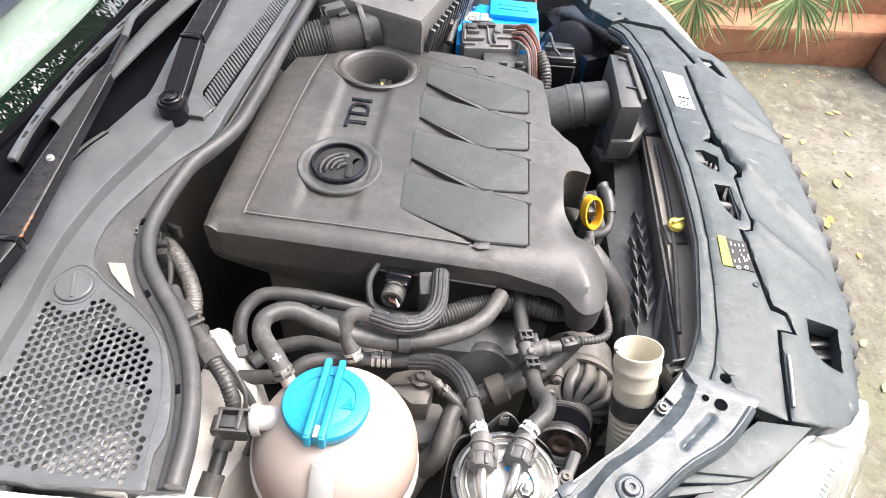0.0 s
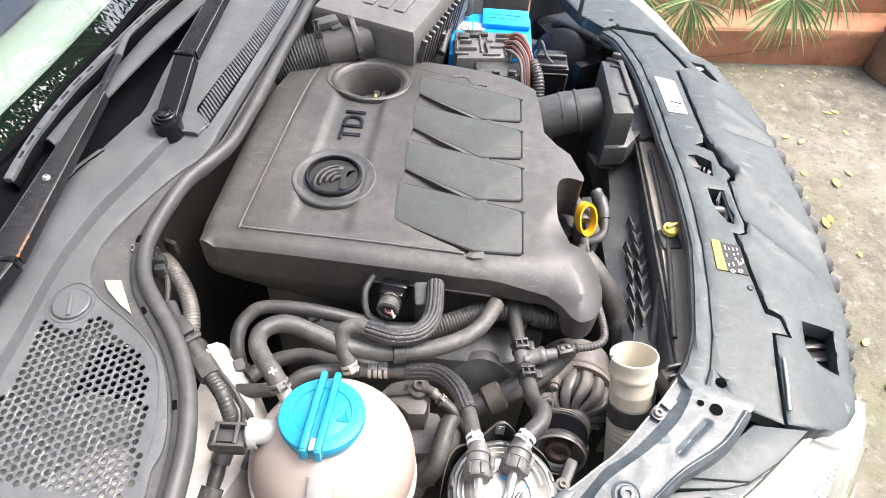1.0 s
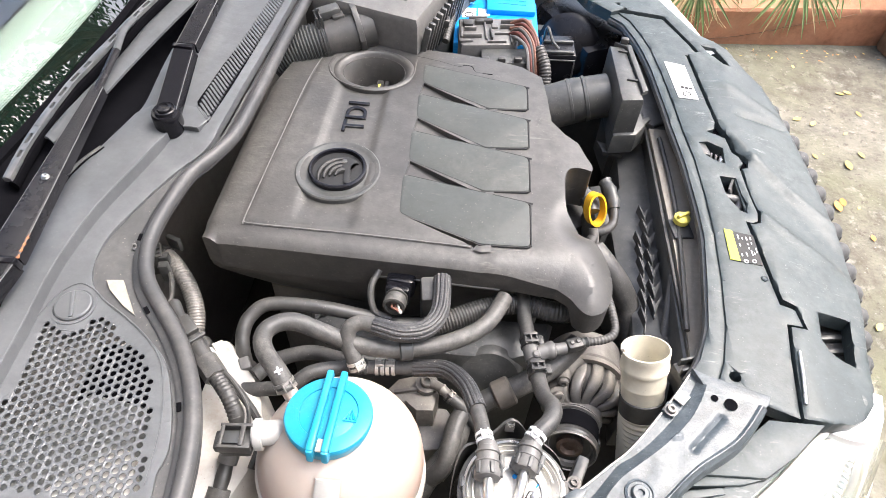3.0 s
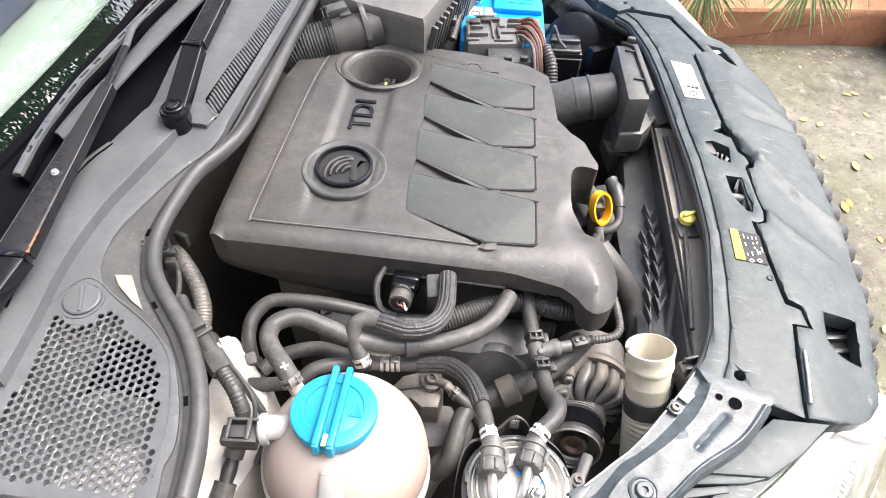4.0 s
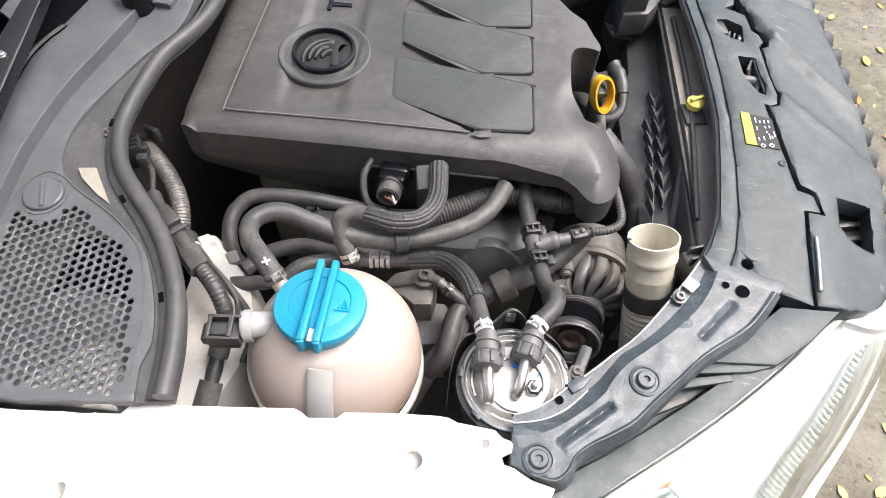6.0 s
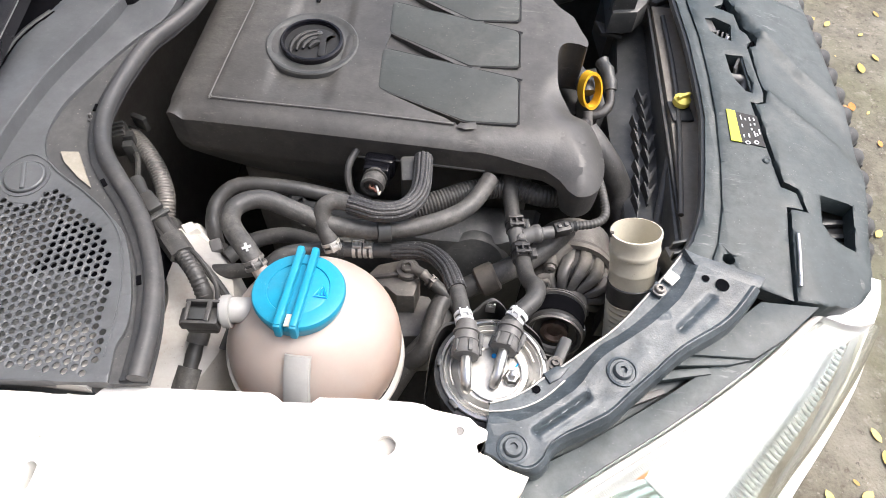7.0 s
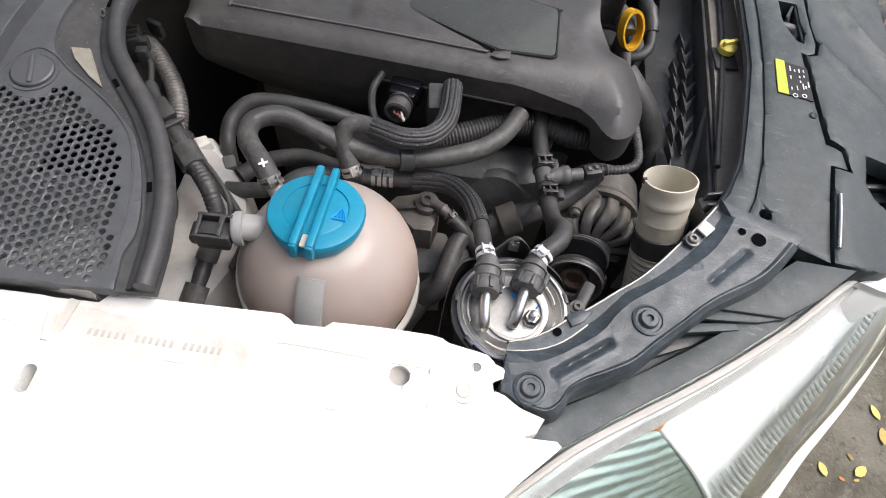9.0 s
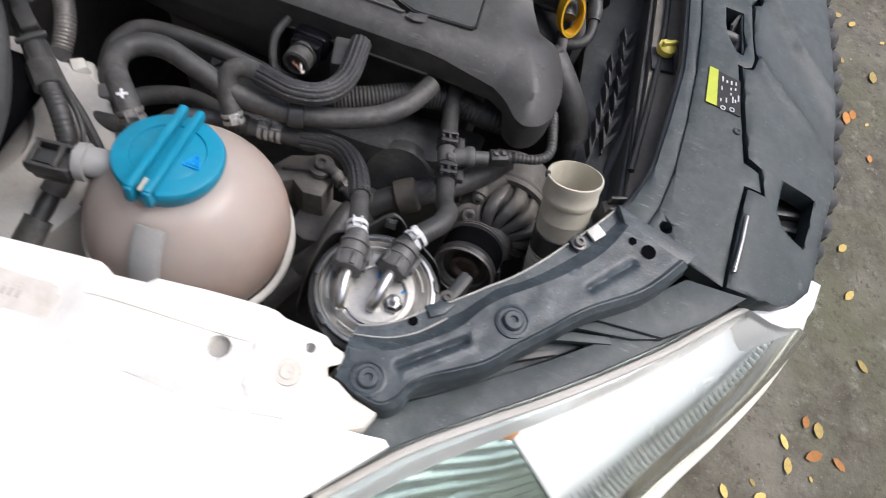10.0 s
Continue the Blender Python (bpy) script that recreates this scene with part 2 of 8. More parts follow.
concrete_mat = concrete_material()
tray_mat = mat("dusty_tray", (0.035, 0.033, 0.03), 0.8, sheen=0.1, grain=0.15, dust=0.6, dust_col=(0.07, 0.064, 0.056), size=30)
plaster_mat = mat("blocker_plaster", (0.3, 0.28, 0.25), 0.9, grain=0.08, size=6, bump=0.4)
rail_mat = mat("support_paint", (0.029, 0.039, 0.046), 0.38, sheen=0.5, grain=0.2, dust=1.0, dust_col=(0.13, 0.148, 0.158), size=48, bump=0.5, spot_col=(0.36, 0.38, 0.39), specks=0.4, scuffs=0.4)
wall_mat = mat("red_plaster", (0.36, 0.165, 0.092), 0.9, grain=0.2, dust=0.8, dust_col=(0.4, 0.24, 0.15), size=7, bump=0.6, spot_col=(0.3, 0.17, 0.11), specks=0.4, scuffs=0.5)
soil_mat = mat("soil", (0.16, 0.09, 0.055), 0.95, grain=0.2, dust=0.4, dust_col=(0.3, 0.2, 0.12), size=15, bump=0.8)
leaf_mat = mat("palm_leaf", (0.22, 0.3, 0.12), 0.45, grain=0.12, size=30, per_object=0.25)
straw_mat = mat("dry_straw", (0.5, 0.38, 0.2), 0.7, grain=0.1, size=40)
crown_mat = mat("tree_leaf", (0.05, 0.1, 0.025), 0.5, grain=0.15, size=10)
bark_mat = mat("bark", (0.12, 0.09, 0.06), 0.9, grain=0.2, size=12, bump=0.6)
fallen_mat = mat("fallen_leaf", (0.56, 0.41, 0.12), 0.6, grain=0.08, size=60, per_object=0.35)
orange_mat = mat("orange_leaf", (0.5, 0.21, 0.05), 0.6, grain=0.08, size=60, per_object=0.25)
rust_mat = mat("rust", (0.3, 0.12, 0.05), 0.8, grain=0.25, dust=0.6, dust_col=(0.12, 0.06, 0.04), size=120)
grommet_mat = mat("dusty_brown_rubber", (0.075, 0.067, 0.058), 0.6, grain=0.15, dust=0.7, dust_col=(0.16, 0.14, 0.115), size=50)
hub_mat = mat("brown_steel", (0.1, 0.065, 0.05), 0.6, metal=0.3, grain=0.2, dust=0.6)


def braid_material():
    m = mat("braided_hose", (0.022, 0.022, 0.023), 0.5, sheen=0.5, dust=0.45, dust_col=(0.12, 0.116, 0.11), size=60, spot_col=(0.34, 0.33, 0.31), specks=0.9)
    t = m.node_tree
    w = t.nodes.new("ShaderNodeTexVoronoi")
    w.inputs["Scale"].default_value = 330
    co = [n for n in t.nodes if n.type == "TEX_COORD"][0]
    t.links.new(co.outputs["Object"], w.inputs["Vector"])
    bp = [n for n in t.nodes if n.type == "BUMP"][0]
    t.links.new(w.outputs["Distance"], bp.inputs["Height"])
    bp.inputs["Strength"].default_value = 0.9
    return m


braid_mat = braid_material()


def glass_material(name, colour, rough=0.03, ior=1.45):
    m = bpy.data.materials.new(name)
    m.use_nodes = True
    b = m.node_tree.nodes["Principled BSDF"]
    b.inputs["Base Color"].default_value = (*colour, 1)
    b.inputs["Roughness"].default_value = rough
    b.inputs["Transmission Weight"].default_value = 1.0
    b.inputs["IOR"].default_value = ior
    return m


lens_mat = glass_material("lens_glass", (0.96, 0.98, 0.96), 0.04, 1.4)
drop_mat = glass_material("rain_water", (1.0, 1.0, 1.0), 0.0, 1.33)
screen_mat = glass_material("windscreen_glass", (0.97, 1.0, 0.97), 0.0, 1.9)
frit_mat = glass_material("black_frit", (0.004, 0.008, 0.006), 0.0, 2.0)
frit_mat.node_tree.nodes["Principled BSDF"].inputs["Transmission Weight"].default_value = 0.0
glare_mat = mat("sun_shade", (0.2, 0.25, 0.21), 0.6, grain=0.03, size=20)
# near-black for rubber, and for the deep shade in gaps and wells
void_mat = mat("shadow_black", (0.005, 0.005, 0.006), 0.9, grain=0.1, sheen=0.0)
arm_mat = mat("arm_paint", (0.009, 0.009, 0.011), 0.26, grain=0.08, dust=0.2, dust_col=(0.035, 0.035, 0.04), size=40, bump=0.1, sheen=0.25)
# plain white instead of a mirror, for the sky reflected in the lamp
white_lamp_mat = mat("lamp_reflector", (0.9, 0.91, 0.9), 0.25, metal=0.1, grain=0.02, bump=0.0)
side_mat = mat("side_reflector", (0.37, 0.45, 0.39), 0.16, metal=0.8, grain=0.05, bump=0.0)
haze_mat = mat("yellowed_lens", (0.8, 0.78, 0.66), 0.3, grain=0.03, bump=0.0, dust=0.3, dust_col=(0.8, 0.78, 0.7), sheen=0.6)


# ---- mesh helpers ----
def thing(name, label, category, at=(0, 0, 0), group=""):
    e = new(name)
    e.location = at
    return tagged(e, label, category, group)


def part(name, bm, material, parent=None, label="", angle=38):
    """One mesh object, built in world metres, under its parent."""
    me = bpy.data.meshes.new(name)
    bmesh.ops.recalc_face_normals(bm, faces=bm.faces)
    for f in bm.faces:
        f.smooth = True
    bm.to_mesh(me)
    bm.free()
    me.set_sharp_from_angle(angle=radians(angle))
    me.materials.append(material)
    ob = new(name, me)
    if parent is not None:
        ob.parent = parent
        if parent.data is None:
            ob.matrix_parent_inverse = Matrix.Translation(parent.location).inverted()
    if label:
        ob["label"] = label
    return ob


def solo(name, bm, material, label, category, group="", kind=""):
    return tagged(part(name, bm, material), label, category, group, kind)


def spline(pts, n=8, closed=False):
    """Points along a Catmull-Rom curve."""
    P = [Vector(p) for p in pts]
    out = []
    k = len(P)
    for i in range(k if closed else k - 1):
        a, b, c, d = (P[(i - 1) % k], P[i], P[(i + 1) % k], P[(i + 2) % k]) if closed else (P[max(i - 1, 0)], P[i], P[i + 1], P[min(i + 2, k - 1)])
        for j in range(n):
            t = j / n
            out.append(0.5 * (2 * b + (c - a) * t + (2 * a - 5 * b + 4 * c - d) * t * t + (3 * b - a - 3 * c + d) * t ** 3))
    if not closed:
        out.append(P[-1])
    return out


def tube(pts, r, seg=14, n=8, swell=None, flat=1.0, bm=None, caps=True, lobes=0.0):
    """A pipe along a smooth line. swell(i, s): the radius factor at ring i, s metres along."""
    bm = bm or bmesh.new()
    line = spline(pts, n) if n > 1 else [Vector(p) for p in pts]
    up = Vector((0, 0, 1))
    prev, rings, s = None, [], 0.0
    for i, p in enumerate(line):
        d = (line[min(i + 1, len(line) - 1)] - line[max(i - 1, 0)]).normalized()
        side = d.cross(up) if prev is None else prev - d * prev.dot(d)
        if side.length < 1e-4:
            side = d.cross(Vector((1, 0, 0)))
        side.normalize()
        prev = side
        nor = side.cross(d)
        if i:
            s += (p - line[i - 1]).length
        q = r * (swell(i, s) if swell else 1)
        k = [q * (1 - lobes * (j % 3 == 0)) for j in range(seg)]
        rings.append([bm.verts.new(p + side * k[j] * math.cos(2 * math.pi * j / seg) + nor * k[j] * flat * math.sin(2 * math.pi * j / seg)) for j in range(seg)])
    for a, b in zip(rings, rings[1:]):
        for j in range(seg):
            bm.faces.new((a[j], a[(j + 1) % seg], b[(j + 1) % seg], b[j]))
    if caps:
        bm.faces.new(rings[0])
        bm.faces.new(rings[-1])
    return bm


def dense(pts, step):
    """The smooth line through pts, at even steps."""
    line = spline(pts, 24)
    out, rest = [line[0]], 0.0
    for a, b in zip(line, line[1:]):
        l = (b - a).length
        while l > 1e-9 and rest + l >= step:
            k = (step - rest) / l
            a = a.lerp(b, k)
            l = (b - a).length
            out.append(a.copy())
            rest = 0.0
        rest += l
    return out


def corrugated(pts, r, pitch=0.006, depth=0.12, seg=16):
    return tube(dense(pts, pitch / 4), r, seg, 1, swell=lambda i, s: 1 + depth * (0, 1, 1, 0)[i % 4])


def lathe(profile, seg=32, m=Matrix.Identity(4), bm=None, close=False):
    """A body turned about z, from (radius, height) pairs."""
    bm = bm or bmesh.new()
    rings = []
    for r, z in profile:
        if r < 1e-6:
            rings.append([bm.verts.new(m @ Vector((0, 0, z)))])
        else:
            rings.append([bm.verts.new(m @ Vector((r * math.cos(2 * math.pi * j / seg), r * math.sin(2 * math.pi * j / seg), z))) for j in range(seg)])
    pairs = list(zip(rings, rings[1:])) + ([(rings[-1], rings[0])] if close else [])
    for a, b in pairs:
        for j in range(seg):
            f = [a[j % len(a)], a[(j + 1) % len(a)], b[(j + 1) % len(b)], b[j % len(b)]]
            f = list(dict.fromkeys(f))
            if len(f) > 2:
                bm.faces.new(f)
    return bm


def block(sx, sy, sz, m=Matrix.Identity(4), b=0.003, bm=None):
    """A box with rounded edges, its middle at m."""
    bm = bm or bmesh.new()
    made = bmesh.ops.create_cube(bm, size=1, matrix=m @ Matrix.Diagonal((sx, sy, sz, 1)))
    if b:
        edges = {e for v in made["verts"] for e in v.link_edges}
        bmesh.ops.bevel(bm, geom=list(edges), offset=min(b, sx * 0.3, sy * 0.3, sz * 0.3), segments=2, profile=0.5, affect="EDGES")
    return bm


def along(a, b):
    """The pose at a whose z runs to b."""
    a, b = Vector(a), Vector(b)
    return Matrix.Translation(a) @ (b - a).to_track_quat("Z", "Y").to_matrix().to_4x4()


def area2(poly):
    return sum(a[0] * b[1] - b[0] * a[1] for a, b in zip(poly, poly[1:] + poly[:1])) / 2


def inset(poly, d):
    """The outline moved inwards by d."""
    poly = [(p[0], p[1]) for p in poly]
    if area2(poly) < 0:
        poly = poly[::-1]
    out = []
    for i, p in enumerate(poly):
        a, b = Vector(poly[i - 1]), Vector(poly[(i + 1) % len(poly)])
        p = Vector(p)
        u, v = (p - a).normalized(), (b - p).normalized()
        nu, nv = Vector((-u.y, u.x)), Vector((-v.y, v.x))
        k = nu + nv
        k = k / max(0.35, k.length_squared / 2)
        out.append((p.x + k.x * d, p.y + k.y * d))
    return out


def slab(poly, z0, z1, b=0.003, m=Matrix.Identity(4), bm=None):
    """An outline raised from z0 to z1 with a rounded upper edge."""
    bm = bm or bmesh.new()
    poly = [(p[0], p[1]) for p in poly]
    if area2(poly) < 0:
        poly = poly[::-1]
    levels = [(0, z0), (0, z1 - b), (0.3 * b, z1 - 0.3 * b), (b, z1)]
    rings = [[bm.verts.new(m @ Vector((*q, z))) for q in (inset(poly, d) if d else poly)] for d, z in levels]
    n = len(poly)
    for r, s in zip(rings, rings[1:]):
        for j in range(n):
            bm.faces.new((r[j], r[(j + 1) % n], s[(j + 1) % n], s[j]))
    top = [bm.faces.new(rings[-1]), bm.faces.new(rings[0][::-1])]
    bmesh.ops.triangulate(bm, faces=top)
    return bm


def circle(x, y, r, n=16, squash=1.0):
    return [(x + r * math.cos(2 * math.pi * j / n), y + r * squash * math.sin(2 * math.pi * j / n)) for j in range(n)]


def sheet(outline, zf, cell=0.02, thick=0.003, holes=(), edge=0.0, floor=None, m=None):
    """A pressed or moulded sheet: an outline with holes, cut into cells, raised to zf(x, y), with its rim turned down.
    thick: depth of the rim; floor(x, y): the height to which it goes down instead; edge: rounding at the rim."""
    bm = bmesh.new()
    loops = [[(p[0], p[1]) for p in o] for o in (outline, *holes)]
    for o in loops:
        vs = [bm.verts.new((x, y, 0)) for x, y in o]
        for a, b in zip(vs, vs[1:] + vs[:1]):
            bm.edges.new((a, b))
    bmesh.ops.triangle_fill(bm, edges=bm.edges[:], use_beauty=True, normal=(0, 0, 1))
    xs, ys = [p[0] for p in outline], [p[1] for p in outline]
    if cell:
        for lo, hi, no in ((min(xs), max(xs), (1, 0, 0)), (min(ys), max(ys), (0, 1, 0))):
            k = lo + cell * 0.53
            while k < hi:
                bmesh.ops.bisect_plane(bm, geom=bm.verts[:] + bm.edges[:] + bm.faces[:], dist=1e-6, plane_co=tuple(v * k for v in no), plane_no=no)
                k += cell
    bmesh.ops.remove_doubles(bm, verts=bm.verts[:], dist=1e-5)
    rim = {v for e in bm.edges if len(e.link_faces) == 1 for v in e.verts}
    rim_edges = [e for e in bm.edges if len(e.link_faces) == 1]
    for v in bm.verts:
        v.co.z = zf(v.co.x, v.co.y) - (edge if v in rim else 0)
    low = {}
    for v in rim:
        z = floor(v.co.x, v.co.y) if floor else v.co.z - thick
        low[v] = bm.verts.new((v.co.x, v.co.y, min(z, v.co.z - 0.001)))
    for e in rim_edges:
        a, b = e.verts
        bm.faces.new((a, b, low[b], low[a]))
    if m is not None:
        bm.transform(m)
    return bm


def dist_seg(x, y, a, b):
    dx, dy = b[0] - a[0], b[1] - a[1]
    k = max(0, min(1, ((x - a[0]) * dx + (y - a[1]) * dy) / (dx * dx + dy * dy)))
    return math.hypot(x - a[0] - k * dx, y - a[1] - k * dy)


def bump2(x, y, k, seed=0.0):
    return noise.noise(Vector((x * k + seed, y * k - seed, seed)))


def bolt(name, x, y, z, r, parent, material=None, axis=(0, 0, 1), washer=1.7):
    """A hexagon-socket bolt head on its washer."""
    m = along((x, y, z), Vector((x, y, z)) + Vector(axis))
    bm = lathe([(0, 0), (r * washer, 0), (r * washer, r * 0.25), (r * 1.05, r * 0.35)], 24, m)
    lathe([(r, r * 0.3), (r, r * 0.9), (r * 0.85, r * 1.05), (r * 0.5, r * 1.05), (r * 0.5, r * 0.5), (0, r * 0.5)], 12, m, bm)
    return part(name, bm, material or steel_mat, parent)


def flat_bolt(x, y, z, r, parent, material):
    """A low flanged bolt with a socket in its head."""
    prof = [(0, 0), (1.9, 0), (1.9, 0.22), (1.6, 0.32), (1.5, 0.16), (1.15, 0.16), (1.1, 0.55), (0.95, 0.7), (0.45, 0.7), (0.4, 0.35), (0, 0.35)]
    return part("bolt", lathe([(a * r, b * r) for a, b in prof], 24, pose(x, y, z)), material, parent)


def clamp(parent, pts, at, r, w=0.012, material=None, name="hose_clamp"):
    """A band round a hose at a share of its length."""
    line = spline(pts, 16)
    i = min(len(line) - 2, int(at * (len(line) - 1)))
    p, d = line[i], (line[i + 1] - line[i - 1]).normalized()
    m = along(p - d * w / 2, p + d)
    bm = bmesh.new()
    for z0 in (0, w * 0.62):
        lathe([(r * 1.02, z0), (r * 1.12, z0 + 0.0003), (r * 1.12, z0 + w * 0.36), (r * 1.02, z0 + w * 0.38)], 22, m, bm, close=True)
    for u in (-0.42, 0.42):
        block(0.0014, r * 0.55, w * 0.8, m @ pose(u * r, r * 1.3, w / 2), 0.0004, bm)
    block(r * 0.84, 0.0014, w * 0.34, m @ pose(0, r * 1.42, w * 0.5), 0.0004, bm)
    block(r * 0.9, 0.0016, w * 0.9, m @ pose(0, r * 1.08, w / 2), 0.0004, bm)
    return part(name, bm, material or steel_mat, parent)


def strip(lines, n=10, m=6):
    """A sheet between two or more lines of equally many points."""
    curves = [spline(l, n) for l in lines]
    bm = bmesh.new()
    rows = []
    for c, d in zip(curves, curves[1:]):
        for s in range(m):
            rows.append([bm.verts.new(a.lerp(b, s / m)) for a, b in zip(c, d)])
    rows.append([bm.verts.new(p) for p in curves[-1]])
    for a, b in zip(rows, rows[1:]):
        for j in range(len(a) - 1):
            bm.faces.new((a[j], a[j + 1], b[j + 1], b[j]))
    return bm


# ---- ground, wall, plants ----
def ground_z(x, y):
    return 0.012 * bump2(x, y, 1.3) + 0.004 * bump2(x, y, 6, 3) - 0.004


def ground():
    bm = bmesh.new()
    n = 110
    grid = []
    for i in range(n + 1):
        row = []
        for j in range(n + 1):
            u, v = 2 * i / n - 1, 2 * j / n - 1
            x, y = 1.2 + 3.2 * u + 400 * u ** 9, 1.2 + 3.2 * v + 400 * v ** 9
            near = max(0, 1 - max(abs(u), abs(v)) ** 4)
            row.append(bm.verts.new((x, y, ground_z(x, y) * near)))
        grid.append(row)
    for i in range(n):
        for j in range(n):
            bm.faces.new((grid[i][j], grid[i + 1][j], grid[i + 1][j + 1], grid[i][j + 1]))
    return solo("ground", bm, concrete_mat, "worn grey concrete driveway with moss and pale stains", "driveway", kind="structure")


ground()


def garden_wall():
    line = [(-6.0 + 0.25 * i, 2.387 + 0.137 * (-6.0 + 0.25 * i) + 0.012 * bump2(i, 0, 0.7)) for i in range(49)]
    bm = bmesh.new()
    rows = []
    prof = [(0.0, -0.05), (0.0, 0.05), (0.004, 0.11), (0.004, 0.132), (0.012, 0.142), (0.05, 0.15), (0.09, 0.158), (0.105, 0.17), (0.11, 0.22), (0.115, 0.27), (0.14, 0.29), (0.22, 0.285), (0.24, 0.2)]
    for x, y in line:
        rows.append([bm.verts.new((x, y + d + 0.006 * bump2(x, z, 7), z + 0.006 * bump2(x, d, 5, 2))) for d, z in prof])
    for a, b in zip(rows, rows[1:]):
        for j in range(len(prof) - 1):
            bm.faces.new((a[j], b[j], b[j + 1], a[j + 1]))
    bm.faces.new(rows[0])
    bm.faces.new(rows[-1])
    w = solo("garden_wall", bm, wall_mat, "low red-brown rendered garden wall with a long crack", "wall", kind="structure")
    crack = [(x, 2.386 + 0.137 * x, z) for x, z in ((0.8, 0.01), (0.9, 0.017), (1.0, 0.026), (1.09, 0.043), (1.17, 0.062), (1.255, 0.084), (1.36, 0.103), (1.453, 0.13))]
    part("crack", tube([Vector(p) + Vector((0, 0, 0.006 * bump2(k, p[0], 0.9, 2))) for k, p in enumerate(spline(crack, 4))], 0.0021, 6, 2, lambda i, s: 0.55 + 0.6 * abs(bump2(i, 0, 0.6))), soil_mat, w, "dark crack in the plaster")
    bm = sheet([(-6, 1.8), (6, 3.445), (6, 9), (-6, 9)], lambda x, y: 0.26 + 0.05 * bump2(x, y, 2), 0.25, 0.2)
    solo("soil_bed", bm, soil_mat, "reddish earth behind the garden wall", "soil", kind="structure")
    bm = lathe([(0.0, 0.0), (0.17, 0.0), (0.16, 0.12), (0.13, 0.27), (0.1, 0.33), (0, 0.34)], 14, pose(1.76, 2.58, 0))
    for v in bm.verts:
        v.co += Vector((bump2(v.co.x, v.co.z, 9), bump2(v.co.y, v.co.z, 9), 0)) * 0.025
    solo("boulder", bm, soil_mat, "dark weathered stone standing against the garden wall", "stone")


garden_wall()
# unseen wall added behind the viewer to block light from that side
solo("wall_house", block(14, 0.2, 4.4, pose(0, -1.8, 2.2), 0.01), plaster_mat, "unseen plain grey wall added to block light behind the viewer", "wall", kind="structure")


def palm_plant(x, y, z, seed, reach=0.22, leaflets=22, aim=-90, spread=200):
    """A fan of narrow folded leaflets on one long stalk that leans over the wall."""
    rnd = random.Random(seed)
    root = Vector((x + rnd.uniform(-0.05, 0.05), y + 0.42, 0.28))
    t = thing("palm", "green palm with narrow drooping leaflets over the wall", "palm", root, "palms behind the wall")
    tip = Vector((x, y, z))
    part("stem", lathe([(0, -0.02), (0.04, -0.02), (0.035, 0.06), (0.02, 0.1), (0, 0.105)], 10, Matrix.Translation(root)), bark_mat, t)
    part("stalk", tube([root + Vector((0, 0, 0.08)), root.lerp(tip, 0.5) + Vector((0, 0, 0.12)), tip], 0.006, 8, 6), leaf_mat, t)
    for k in range(leaflets):
        a = radians(aim + spread * ((k + rnd.uniform(-0.3, 0.3)) / (leaflets - 1) - 0.5))
        u = Vector((math.cos(a), -0.38 + rnd.uniform(-0.15, 0.12), math.sin(a))).normalized()
        l = reach * rnd.uniform(0.8, 1.12)
        side = u.cross(Vector((0, -1, 0.3))).normalized()
        fold = side.cross(u)
        bm = bmesh.new()
        rows = []
        for s in (0, 0.15, 0.4, 0.65, 0.85, 1.0):
            c = tip + u * l * s + Vector((0, 0, -0.3 * l * s * s))
            w = 0.0062 * min(1, 0.35 + 2.4 * s) * (1 - s ** 2.5) + 0.0004
            rows.append([bm.verts.new(c + side * q * w + fold * h * w) for q, h in ((-1, 0.5), (0, 0), (1, 0.5))])
        for r0, r1 in zip(rows, rows[1:]):
            for j in range(2):
                bm.faces.new((r0[j], r0[j + 1], r1[j + 1], r1[j]))
        part("leaflet", bm, leaf_mat if rnd.random() < 0.86 else straw_mat, t)


palm_plant(0.785, 2.47, 0.27, 3, 0.17, 26)
palm_plant(1.15, 2.5, 0.31, 5, 0.18, 26)
palm_plant(0.95, 2.56, 0.31, 9, 0.13, 16)
palm_plant(1.3, 2.58, 0.35, 8, 0.17, 18, -110)
palm_plant(0.6, 2.48, 0.28, 4, 0.16, 18)
palm_plant(1.62, 2.66, 0.42, 6, 0.2, 18)
# dry fibres hanging from the palm
for k in range(12):
    rk = random.Random(50 + k)
    x0, z0 = 0.74 + 0.012 * k, 0.2 + rk.uniform(-0.02, 0.03)
    solo("dry_fibre", tube([(x0, 2.475, z0), (x0 + rk.uniform(-0.02, 0.04), 2.45, z0 - 0.05), (x0 + rk.uniform(-0.02, 0.08), 2.44, z0 - rk.uniform(0.08, 0.13))], 0.0012, 5, 4), straw_mat, "dry straw-coloured palm fibre over the wall", "palm fibre", "dry palm fibres")


